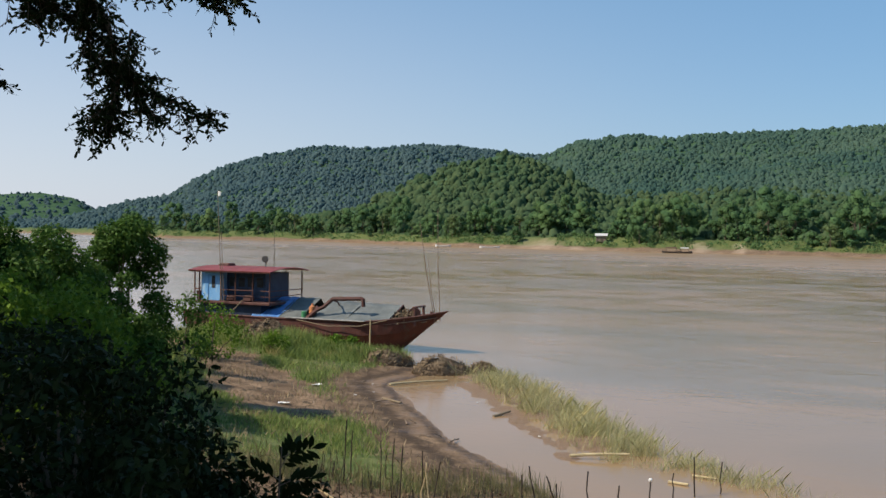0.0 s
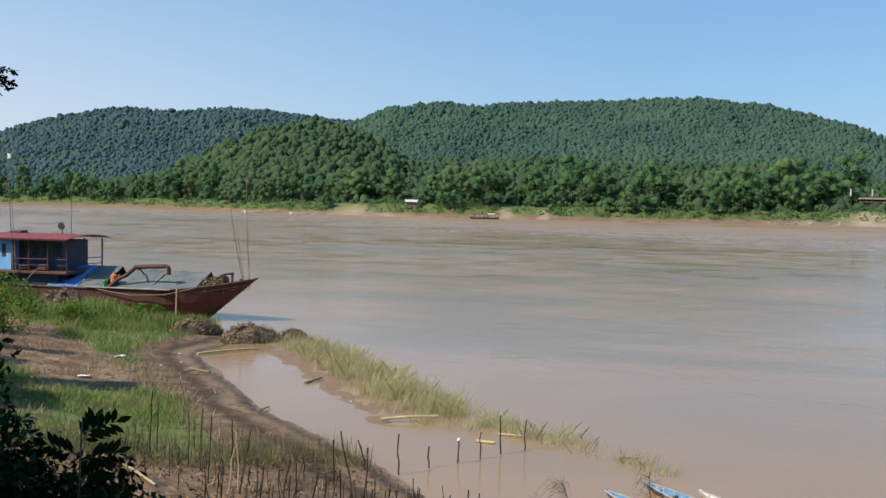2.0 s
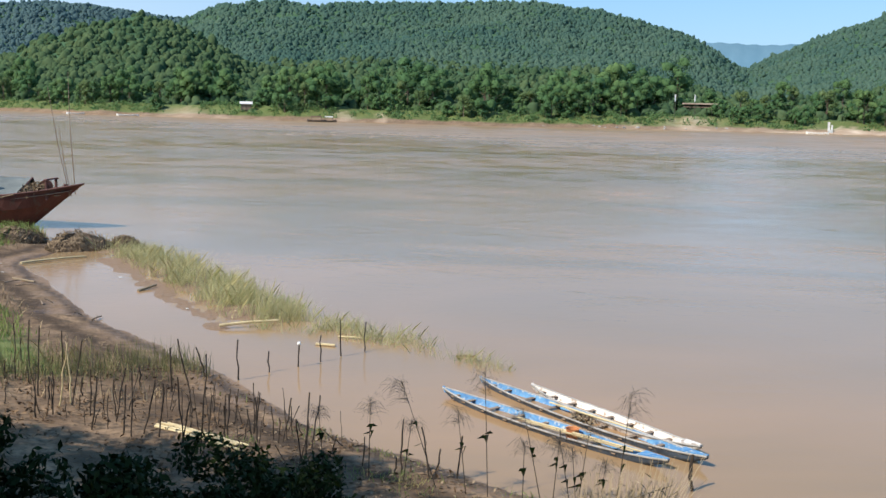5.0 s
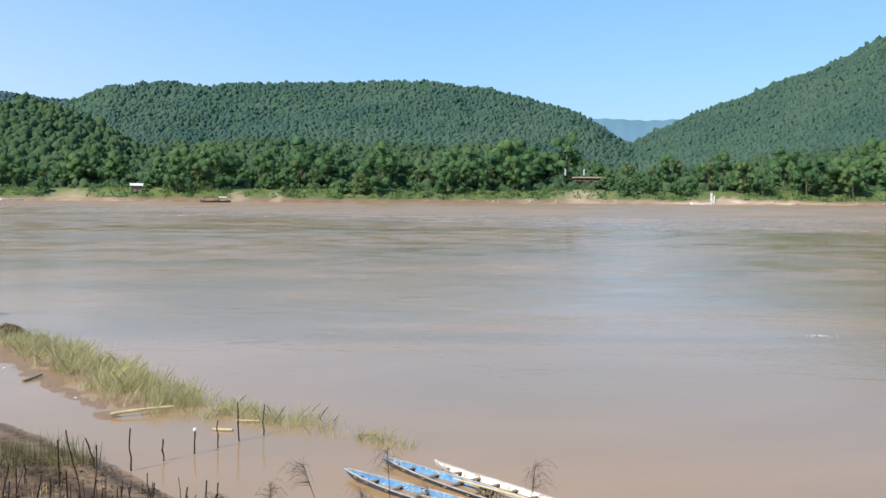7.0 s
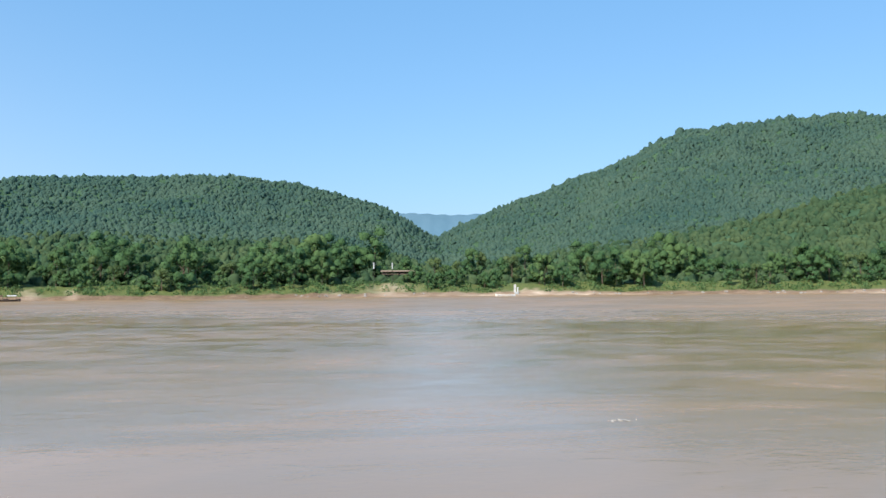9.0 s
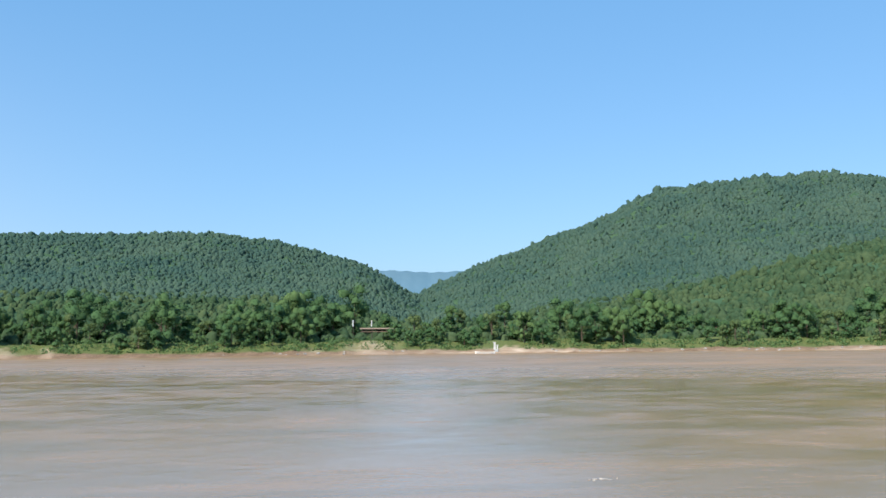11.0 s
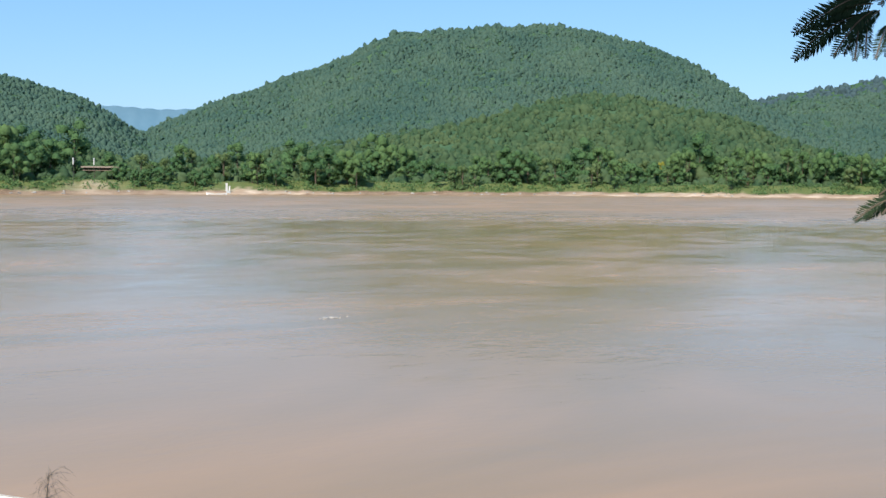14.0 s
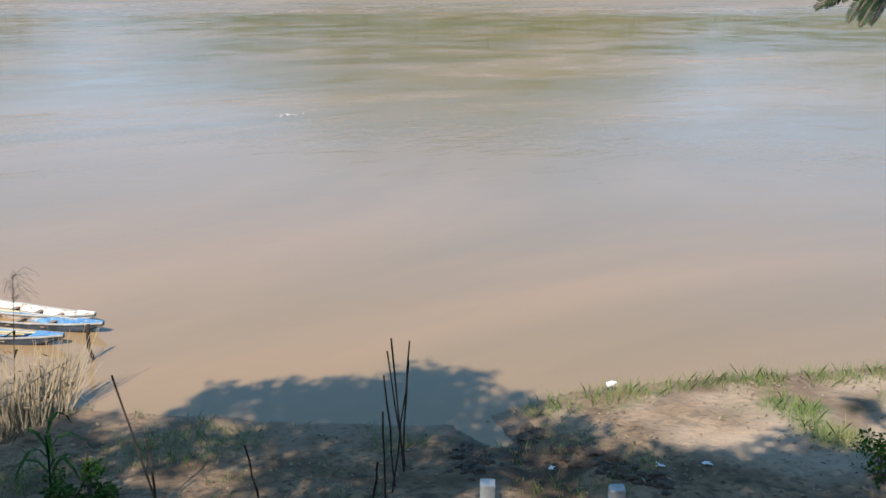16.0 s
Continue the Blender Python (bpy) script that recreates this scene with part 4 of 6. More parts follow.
# pipe gantry over the covers
gantry = Shape().tube([(10.0, 1.95, 2.0), (9.3, 1.8, 2.6), (8.75, 1.7, 2.85), (8.1, 1.6, 3.4), (5.95, 1.5, 3.5), (5.75, 1.5, 3.45), (5.7, 1.5, 2.95)], 0.15, 6)
part("gantry", gantry, RUST, BOAT, "dark red bent pipe gantry")
part("gantry_brace", Shape().tube([(8.2, 1.58, 3.35), (8.5, 0.2, 3.1), (8.75, -1.7, 1.9)], 0.06, 6), DARKIRON, BOAT)
part("gantry_brace", Shape().tube([(9.25, 1.8, 2.55), (9.5, 1.4, 2.8), (9.9, 1.2, 1.9)], 0.1, 6), DARKIRON, BOAT)
part("drum", Shape().lathe([(0.17, 0), (0.2, 0.04), (0.2, 0.32), (0.18, 0.36), (0.2, 0.4), (0.2, 0.66), (0.16, 0.7)], (10.25, 1.9, 1.8), 14), GREEN, BOAT, "green oil drum")
part("canister", Shape().lathe([(0.2, 0), (0.24, 0.1), (0.22, 0.5), (0.1, 0.6), (0.08, 0.72)], (9.75, 1.6, 2.3), 12), ORANGE, BOAT, "orange clay-coloured canister")

# winch and gear on the foredeck
winch = part("winch", Shape().lathe([(0.42, -0.55), (0.42, -0.48), (0.22, -0.45), (0.22, 0.45), (0.42, 0.48), (0.42, 0.55)], (0, 0, 0), 14), DARKIRON, BOAT, "rusty rope winch")
winch.matrix_basis = pose(2.35, 0.3, 2.55, 90, 0, 20)
part("winch_frame", Shape().box((1.9, -0.5, 1.8), (2.05, -0.35, 3.05), 0.02).box((2.7, -0.5, 1.8), (2.85, -0.35, 2.9), 0.02).box((1.9, 0.95, 1.8), (2.05, 1.1, 3.0), 0.02).box((1.85, -0.55, 3.0), (2.1, 1.15, 3.1), 0.02), DARKIRON, BOAT)
part("engine_box", Shape().box((2.9, 0.1, 1.4), (3.25, 0.9, 2.4), 0.05).box((3.0, -0.9, 1.5), (3.3, -0.1, 2.1), 0.05), WOOD, BOAT)
part("bollard", Shape().lathe([(0.1, 0), (0.1, 0.35), (0.16, 0.37), (0.16, 0.45)], (1.1, 0.1, 2.3), 10), DARKIRON, BOAT)
ropes = np.random.default_rng(23)
q, d = clump_points([(2.7, 1.0, 2.55), (2.3, 0.75, 2.55), (3.1, 1.2, 2.4)], (0.48, 0.42, 0.40), 540, ropes)
v, f = leaves(q, d, 0.3, ropes, 0.7, 0.16, 0.3)
part("rope_heap", mesh_of("rope_heap", v, f), BRUSH, BOAT, "brown heap of ropes and nets")
part("rope_coil", Shape().tube([((0.3 - 0.008 * i) * math.cos(i * 0.6), (0.3 - 0.008 * i) * math.sin(i * 0.6), 0.05 + 0.012 * i) for i in range(28)], 0.035, 5), DRY, BOAT).matrix_basis = pose(1.5, 0.55, 2.0)
for top, foot in (((1.75, 0.9, 8.7), (0.75, 0.35, 2.0)), ((0.85, -0.1, 9.6), (0.55, -0.1, 2.1)), ((1.25, 0.5, 6.2), (0.7, 0.2, 2.0))):
    part("pole", Shape().tube([foot, [(a + b) / 2 + 0.06 for a, b in zip(top, foot)], top], (0.03, 0.026, 0.015), 6), WOOD, BOAT, "thin bamboo pole")
part("boarding_plank", Shape().tube([(4.7, 2.35, 2.2), (4.55, 2.75, -0.1)], (0.05, 0.05), 6), BAMBOO, BOAT)
part("gunwale_plank", Shape().box((5.2, 2.2, 2.03), (11.5, 2.5, 2.09), 0.01), TIMBER, BOAT, "pale side plank")

# stern cabin on a raised deck
part("cabin_floor", Shape().box((12.9, -2.3, 2.75), (19.5, 2.3, 2.95), 0.04), DARKIRON, BOAT)
part("cabin_base", Shape().box((13.9, -2.0, 1.2), (19.3, 1.9, 2.75), 0.04), NAVY, BOAT)
part("cabin_wall", Shape().box((13.9, -1.9, 2.95), (17.3, 1.3, 4.95), 0.03), SHADED_DEEPBLUE, BOAT, "dark blue cabin side, darkened for shade under the roof")
room = part("stern_room", Shape().box((17.3, -2.0, 2.95), (19.0, 2.12, 4.98), 0.03), BLUE, BOAT, "light blue painted stern room")
part("window", Shape().box((17.75, 2.122, 3.85), (18.05, 2.15, 4.7), 0.01), BLACK, room)
part("door", Shape().box((18.35, 2.122, 2.98), (18.8, 2.16, 4.75), 0.015), BLUE, room)
for k in range(4):
    part("window", Shape().box((14.1 + 0.8 * k, 1.302, 3.95), (14.65 + 0.8 * k, 1.33, 4.6), 0.01), BLACK, BOAT)
rr = []
for i in range(61):
    s = 12.6 + 7.1 * i / 60
    rr.append([(s, k * 2.75, 5.12 + 0.18 * (1 - k * k) + (0.025 if i % 2 else 0.0) - 0.06 * abs(k) ** 3) for k in (-1, -0.6, -0.2, 0.2, 0.6, 1)])
part("roof", Shape().sheet(rr, 0.05), ROOFRED, BOAT, "faded red corrugated roof")
part("roof_edge", Shape().box((12.6, 2.62, 4.98), (19.7, 2.72, 5.1), 0.02), DARKIRON, BOAT)
for s in (12.95, 14.4, 15.9, 17.2, 19.1, 19.5):
    for y in (-2.2, 2.22):
        part("post", Shape().tube([(s, y, 2.9), (s, y, 5.05)], 0.055, 8), DARKIRON, BOAT)
for s0, s1 in ((12.95, 13.7), (14.4, 15.9), (15.9, 17.2), (19.1, 19.5)):
    for z, r in ((3.75, 0.035), (3.35, 0.025)):
        part("railing", Shape().tube([(s0, 2.24, z), (s1, 2.24, z)], r, 6), DARKIRON, BOAT)
for z, r in ((3.75, 0.035), (3.35, 0.025)):
    part("railing", Shape().tube([(19.5, 2.24, z), (19.5, -2.2, z)], r, 6), DARKIRON, BOAT)
for s0, y0, s1, y1 in ((12.95, 2.24, 12.95, -2.2),):
    for z, r in ((3.75, 0.035), (3.35, 0.03), (3.05, 0.03)):
        part("railing", Shape().tube([(s0, y0, z), (s1, y1, z)], r, 6), DARKIRON, BOAT)
part("crate", Shape().box((19.1, 1.3, 2.95), (19.45, 2.1, 3.6), 0.03), RUST, BOAT)
part("bundle", Shape().box((14.5, 1.76, 2.95), (15.3, 2.2, 3.4), 0.1), DARKIRON, BOAT)
part("bundle", Shape().box((16.1, 1.76, 2.95), (16.8, 2.15, 3.35), 0.1), DARKIRON, BOAT)
part("roof_box", Shape().box((17.7, -0.4, 5.25), (18.7, 0.5, 5.55), 0.08), DARKIRON, BOAT)
lampm = part("searchlight", Shape().lathe([(0.05, 0), (0.2, 0.06), (0.24, 0.3), (0.22, 0.34)], (0, 0, 0), 12), BLACK, BOAT, "dark round searchlight")
lampm.matrix_basis = pose(14.5, 0.4, 5.85, 75, 0, 200)
part("lamp_post", Shape().tube([(14.5, 0.4, 5.2), (14.5, 0.4, 5.75)], 0.04, 6), BLACK, BOAT)
part("aerial", Shape().tube([(13.9, 0.2, 5.2), (13.9, 0.2, 8.4)], (0.025, 0.012), 5), BLACK, BOAT)
part("pole", Shape().tube([(16.7, 2.5, 3.0), (17.0, 2.5, 7.9)], (0.035, 0.02), 6), WOOD, BOAT)
mast = part("pole", Shape().tube([(16.9, 2.5, 3.0), (17.35, 2.5, 10.6)], (0.035, 0.02), 6), WOOD, BOAT)
part("pennant", Shape().sheet([[(17.33, 2.5, 10.7), (17.33, 2.5, 10.3)], [(17.2, 2.53, 10.66), (17.2, 2.53, 10.34)], [(17.08, 2.5, 10.62), (17.08, 2.5, 10.36)]], 0.01), WHITE, mast)
part("mooring_rope", Shape().tube([(15.2 + 0.3 * k, 2.3 + 0.35 * k, 3.1 - 0.5 * k + 0.03 * k * k) for k in range(5)], 0.04, 5), DRY, BOAT)
part("mooring_rope", Shape().tube([(3.6, 2.1, 2.2), (5.5, 2.5, 1.75), (8.0, 2.6, 1.65), (10.5, 2.5, 1.95)], 0.03, 5), DRY, BOAT)


# ---- long narrow canoes ----
def canoe(stern, bow, beam, mat, inside, label, rise, items):
    a, b = Vector((*stern, 0)), Vector((*bow, 0))
    long = (b - a).length
    ob = thing("canoe", ((a.x + b.x) / 2, (a.y + b.y) / 2, 0.0), label, "boat", "canoes moored side by side", turn=math.degrees(math.atan2(b.y - a.y, b.x - a.x)))
    half, n = long / 2, 19

    def shape_at(u):
        w = beam / 2 * max(0.0, 1 - abs(u) ** 2.0) ** 0.85 + 0.03
        sheer = 0.135 + rise[1] * max(0, u) ** 3 + rise[0] * max(0, -u) ** 3
        keel = -0.17 + (sheer + 0.11) * abs(u) ** 5
        return w, sheer, keel
    rows_o, rows_i, rails = [], [], [[], []]
    for i in range(n):
        u = -1 + 2 * i / (n - 1)
        w, sh, ke = shape_at(u)
        x = u * half
        prof = [(-1, 1), (-0.82, 0.5), (-0.55, 0.06), (0, 0), (0.55, 0.06), (0.82, 0.5), (1, 1)]
        rows_o.append([(x, k * w, ke + (sh - ke) * up) for k, up in prof])
        rows_i.append([(x * 0.985, k * (w - 0.03), ke + 0.035 + (sh - ke - 0.035) * up) for k, up in prof])
        rails[0].append((x, -w, sh))
        rails[1].append((x, w, sh))
    part("hull", Shape().sheet(rows_o), mat, ob, smooth=True)
    part("lining", Shape().sheet([r[::-1] for r in rows_i]), inside, ob, smooth=True)
    for r in rails:
        part("gunwale", Shape().tube(r, 0.026, 6), TIMBER, ob)
    for u in (-0.86, -0.72, -0.5, -0.27, -0.05, 0.18, 0.42, 0.64):
        w, sh, ke = shape_at(u)
        part("thwart", Shape().box((u * half - 0.06, -w, sh - 0.09), (u * half + 0.06, w, sh - 0.06), 0.008), WOOD, ob)
        part("rib", Shape().box((u * half - 0.02, -w * 0.85, ke + 0.03), (u * half + 0.02, w * 0.85, ke + 0.07), 0.005), WOOD, ob)
    w, sh, ke = shape_at(0.93)
    part("bow_cap", Shape().sheet([[(half * u, -shape_at(u)[0], shape_at(u)[1] + 0.012), (half * u, shape_at(u)[0], shape_at(u)[1] + 0.012)] for u in (0.8, 0.87, 0.94, 1.0)], 0.03), inside, ob)
    part("stern_post", Shape().tube([(-half + 0.12, 0, shape_at(-0.97)[1] - 0.1), (-half - 0.02, 0, shape_at(-1)[1] + 0.03)], (0.05, 0.04), 6), inside, ob)
    for y0, y1, x0, x1 in items:
        part("punt_pole", Shape().tube([(x0 * half, y0, 0.17), ((x0 + x1) / 2 * half, (y0 + y1) / 2, 0.19), (x1 * half, y1, 0.21)], (0.025, 0.03, 0.022), 6), BAMBOO, ob)
    return ob


c1 = canoe((9.98, 25.41), (12.72, 18.39), 0.78, CANOESIDE, CANOEBLUE, "faded blue wooden canoe with plank seats and bamboo poles", (0.10, 0.12), ((-0.2, 0.12, -0.2, 0.85), (-0.28, -0.05, -0.1, 0.75)))
c2 = canoe((11.45, 26.2), (13.68, 18.26), 0.74, CANOESIDE, CANOEBLUE, "weathered blue and grey wooden canoe with plank seats", (0.07, 0.14), ((0.1, 0.2, -0.3, 0.4),))
c3 = canoe((12.5, 24.9), (13.98, 18.93), 0.70, CANOEWHITE, CANOEWHITE, "bleached white wooden canoe moored beside blue ones", (0.13, 0.14), ())


def on_boat(ob, x, y, z):
    return ob.matrix_basis @ Vector((x, y, z))


p = on_boat(c1, 0.9, 0.05, -0.05)
solid("bucket", Shape().lathe([(0.11, 0), (0.15, 0.05), (0.17, 0.28), (0.18, 0.30), (0.155, 0.29), (0.13, 0.06)], tuple(p), 14), ORANGE, "orange clay bucket lying in a blue canoe", "bucket")
p = on_boat(c2, 0.2, 0.0, -0.04)
net = np.random.default_rng(21)
q, d = clump_points([tuple(p + Vector((0, 0, 0.1))), tuple(p + Vector((-0.1, 0.3, 0.08)))], (0.2, 0.16), 160, net)
v, f = leaves(q, d, 0.12, net, 0.8, 0.5)
solid("fishing_net", mesh_of("fishing_net", v, f), DRY, "heap of tangled pale fishing net in a canoe", "net")

# ---- grass and reeds on the near bank ----
def blades(x, y, z, tall, wide, rng, lean=0.35, bend=0.0):
    """Narrow bent blades standing at the points."""
    n = len(x)
    a, b = rng.uniform(0, 6.28, n), rng.uniform(0, 6.28, n)
    side = np.stack([np.cos(a), np.sin(a), 0 * a], 1) * (wide * rng.uniform(0.6, 1.4, n))[:, None] * 0.5
    tip = np.stack([np.cos(b) * lean * rng.uniform(0, 1, n), np.sin(b) * lean * rng.uniform(0, 1, n), np.ones(n)], 1) * tall[:, None]
    tip[:, 0] += bend * tall
    foot = np.stack([x, y, z - 0.03], 1)
    mid = foot + tip * 0.6 * (0.8, 0.8, 1)
    v = np.stack([foot - side, foot + side, mid + side * 0.75, foot + tip, mid - side * 0.75], 1)
    return v.reshape(-1, 3), (np.arange(n)[:, None] * 5 + np.arange(5)).astype(np.int32)


def sown(count, x0, x1, y0, y1, amount, rng):
    """Random places in a rectangle, kept as often as amount(x, y) says."""
    xs, ys = rng.uniform(x0, x1, count * 4), rng.uniform(y0, y1, count * 4)
    keep = rng.uniform(0, 1, len(xs)) < amount(xs, ys)
    return xs[keep][:count], ys[keep][:count]


rng = np.random.default_rng(31)
x, y = sown(120000, -30, 6, 26, 78, lambda a, b: np.clip(grass_amount(a, b), 0, 1) * np.clip(0.42 + 1.3 * wobble(a, b, 2.2, seed=9), 0.06, 1) * np.interp(b, (29, 32, 36), (0.08, 0.4, 1.0)) * (a > -0.46 * b - 3), rng)
tall = (0.16 + 0.17 * np.clip(wobble(x, y, 5.0, seed=5) + 0.4, 0, 1) + np.where(y > 58, 0.2, 0)) * np.interp(y, (30, 44), (0.55, 1.0)) * rng.uniform(0.5, 1.5, len(x))
v, f = blades(x, y, height(x, y), tall * 1.15, 0.030, rng, 0.9)
solid("grass", mesh_of("grass", v, f), GRASS, "rough green grass on the river bank", "grass", kind="stuff")

# dry grass between the green, thickest beside the track and round the plot
x, y = sown(26000, -26, 6, 26, 76, lambda a, b: (to_line(a, b, SHORE)[1] < 0) * np.clip(0.25 + 0.9 * wobble(a, b, 2.6, seed=23), 0.04, 1) * np.clip((to_line(a, b, SHORE)[0] - 1.6) / 1.5, 0, 1) * (a > -0.46 * b - 3), rng)
v, f = blades(x, y, height(x, y), rng.uniform(0.06, 0.30, len(x)) * np.interp(y, (30, 44), (1.3, 1.0)), 0.026, rng, 1.1)
solid("dry_grass", mesh_of("dry_grass", v, f), STRAW, "thin straw-coloured dry grass on the bank", "grass", kind="stuff")

x, y = sown(14000, -16, 2, 56, 70, lambda a, b: np.clip(1.3 - to_line(a, b, ((-14, 65.4), (-9.5, 62.9), (-5.5, 61.7), (-2.4, 60.3)))[0] / 1.5, 0, 1) * (to_line(a, b, SHORE)[1] < 0), rng)
v, f = blades(x, y, height(x, y), rng.uniform(0.4, 1.15, len(x)), 0.04, rng, 0.6)
solid("grass", mesh_of("grass", v, f), GRASS, "tall lush grass in front of the moored boat", "grass", kind="stuff")

x, y = sown(5000, -15, -9.5, 38, 49, lambda a, b: np.clip(1.2 - np.hypot((a + 12.3) / 2.2, (b - 43.4) / 4.0), 0, 1), rng)
v, f = blades(x, y, height(x, y), rng.uniform(0.5, 1.5, len(x)), 0.035, rng, 0.7)
solid("grass", mesh_of("grass", v, f), GRASS, "tall pale green grass on top of the bank", "grass", kind="stuff")

# taller weeds between the plot and the pool
x, y = sown(3600, -6, 5, 26.5, 33, lambda a, b: np.clip(1 - np.abs(b - 29.6 - 0.15 * a) / 2.0, 0, 1) * (to_line(a, b, SHORE)[1] < 0) * np.clip(0.6 + wobble(a, b, 1.0), 0, 1), rng)
v, f = blades(x, y, height(x, y), rng.uniform(0.2, 0.85, len(x)), 0.012, rng, 0.45)
solid("weeds", mesh_of("weeds", v, f), WEED, "tall thin green weeds beside the pool", "weeds", kind="stuff")

# pale reeds along the spit
def reed_amount(a, b):
    s, _ = to_line(a - np.interp(b, (33, 40, 52, 58), (0.1, 0.5, 0.5, 0.2)), b, SPIT)
    wide = np.interp(b, (26, 29, 31, 33, 36, 45, 57), (0.4, 0.6, 0.85, 1.2, 1.5, 1.5, 1.3))
    return np.clip(1.25 - s / wide, 0, 1) * np.interp(b, (53.5, 56.5), (1.0, 0.12)) * np.interp(b, (26, 28, 31, 33, 34.5, 36), (1.0, 1.0, 0.8, 0.8, 0.9, 1)) * np.clip(0.40 + 1.4 * wobble(a, b, 1.1, seed=7), 0.06, 1)


for count, mat, tall, label in ((52000, REED, 0.84, "pale yellow reeds on the flooded spit"), (15000, GREEN_REED, 0.72, "green reeds on the flooded spit")):
    x, y = sown(count, -0.5, 14.5, 26, 59.5, (lambda a, b: reed_amount(a, b) * np.clip(0.5 - wobble(a, b, 3.5, seed=15), 0.1, 1)) if mat is GREEN_REED else reed_amount, rng)
    v, f = blades(x, y, np.maximum(height(x, y), -0.05), tall * np.interp(y, (28, 34, 38, 45, 58), (0.45, 0.65, 0.8, 0.95, 0.8)) * rng.uniform(0.25, 1.3, len(x)), np.interp(y, (28, 40), (0.008, 0.013)), rng, 1.1, 0.1)
    solid("reeds", mesh_of("reeds", v, f), mat, label, "reeds", kind="stuff")

# tufts on the muddy landing
x, y = sown(13000, 15.0, 26, -2, 9, lambda a, b: np.clip(2.2 * grass_amount(a, b) - 1.0, 0, 1) + 0.8 * np.exp(-((to_line(a, b, SHORE)[0] - 0.5) / 0.35) ** 2) * (wobble(a, b, 0.8, seed=12) > -0.2) * (to_line(a, b, SHORE)[1] < 0), rng)
v, f = blades(x, y, height(x, y), rng.uniform(0.08, 0.36, len(x)), 0.010, rng, 1.0)
solid("grass", mesh_of("grass", v, f), GRASS, "short bright grass tufts on dry mud", "grass", kind="stuff")
x, y = sown(15000, 3, 15, 5, 24, lambda a, b: (to_line(a, b, SHORE)[1] < 0) * np.clip(wobble(a, b, 1.2, seed=14) - 0.05 + 0.9 * np.exp(-np.hypot(a - 10.4, b - 12.4) ** 2) + 0.5 * np.exp(-np.hypot(a - 9.0, b - 13.6) ** 2), 0, 1) * (np.hypot(a, b) > 10), rng)
v, f = blades(x, y, height(x, y), rng.uniform(0.05, 0.24, len(x)), 0.013, rng, 1.0)
solid("grass", mesh_of("grass", v, f), GRASS, "sparse low weeds on shaded mud", "grass", kind="stuff")


# ---- bushes and small trees on the near bank ----
def at(az, r):
    return r * math.sin(radians(az)), r * math.cos(radians(az))


def bush(name, az, r, top, width, mat, leaf, count, label, seed, base=0.0, group="bushes on the bank", clumps=14, aspect=0.5, cat="bush"):
    """A many-stemmed bush whose highest leaves reach the height top."""
    rng = np.random.default_rng(seed)
    x, y = at(az, r)
    z = ground_z(x, y)
    tall = max(top - z, 0.5)
    ob = thing(name, (x, y, z), label, cat, group)
    c, s = crown_clumps(rng, width, tall, base, clumps)
    s = [min(k, tall * 0.3) * (0.78 if clumps > 30 else 1.0) for k in s]
    stems = Shape()
    for p in c[:8]:
        stems.tube([(rng.uniform(-0.15, 0.15), rng.uniform(-0.15, 0.15), -0.15), (p[0] * 0.5, p[1] * 0.5, p[2] * 0.6), p], (0.02 + 0.012 * tall, 0.012 + 0.006 * tall, 0.006), 5)
    part("stem" if cat == "bush" else "trunk", stems, BARK, ob)
    p, d = clump_points(c, s, count, rng, 0.5)
    v, f = leaves(p, d, leaf, rng, 0.7, aspect, 0.25)
    part("crown", mesh_of("crown", v, f), mat, ob)
    return ob


bush("small_tree", -16.8, 41, 8.85, 3.6, BUSH_LEAF, 0.17, 20000, "dark green bushy young tree on the bank", 41, 0.15, "trees on the near bank", 46, cat="tree")
bush("small_tree", -20.6, 36, 8.35, 3.6, BUSH_LEAF, 0.17, 15000, "dark green bushy tree on the bank", 42, 0.4, "trees on the near bank", 40, cat="tree")
bush("small_tree", -23.2, 33, 8.2, 3.2, BUSH_LEAF, 0.17, 12000, "dark green bushy tree on the bank", 43, 0.4, "trees on the near bank", 36, cat="tree")
bush("bush", -18.4, 38, 6.9, 3.4, BUSH_LEAF, 0.17, 11000, "dense dark green bush on the bank", 44)
for k, (az, r, top, w, mat) in enumerate(((-21.5, 21, 7.25, 3.4, BRIGHT_LEAF), (-18.2, 22, 6.6, 2.8, BRIGHT_LEAF), (-16.0, 25, 5.9, 2.6, BUSH_LEAF), (-20.0, 18, 6.9, 2.6, BRIGHT_LEAF), (-23.6, 17, 7.2, 2.4, BRIGHT_LEAF))):
    bush("bush", az, r, top, w, mat, 0.125, 4600, "bright sunlit green bush on the bank" if mat is BRIGHT_LEAF else "green bush on the bank", 50 + k)
for k, (az, r, top, w) in enumerate(((-13.6, 50, 4.7, 3.2), (-12.0, 56, 4.1, 3.0), (-15.2, 46, 4.3, 2.6), (-15.6, 42, 3.9, 2.2), (-15.6, 38, 4.1, 2.4))):
    bush("bush", az, r, top, w, BUSH_LEAF if k != 1 else BRIGHT_LEAF, 0.2, 1700, "leafy green shrub beside the dirt track", 60 + k)
for k, (az, r, top, w) in enumerate(((-5.2, 61.5, 1.9, 1.8), (-4.0, 62, 1.5, 1.3), (-8.5, 60, 2.1, 1.8))):
    bush("bush", az, r, top, w, BRIGHT_LEAF, 0.18, 900, "low bright green shrub in the grass by the boat", 70 + k)
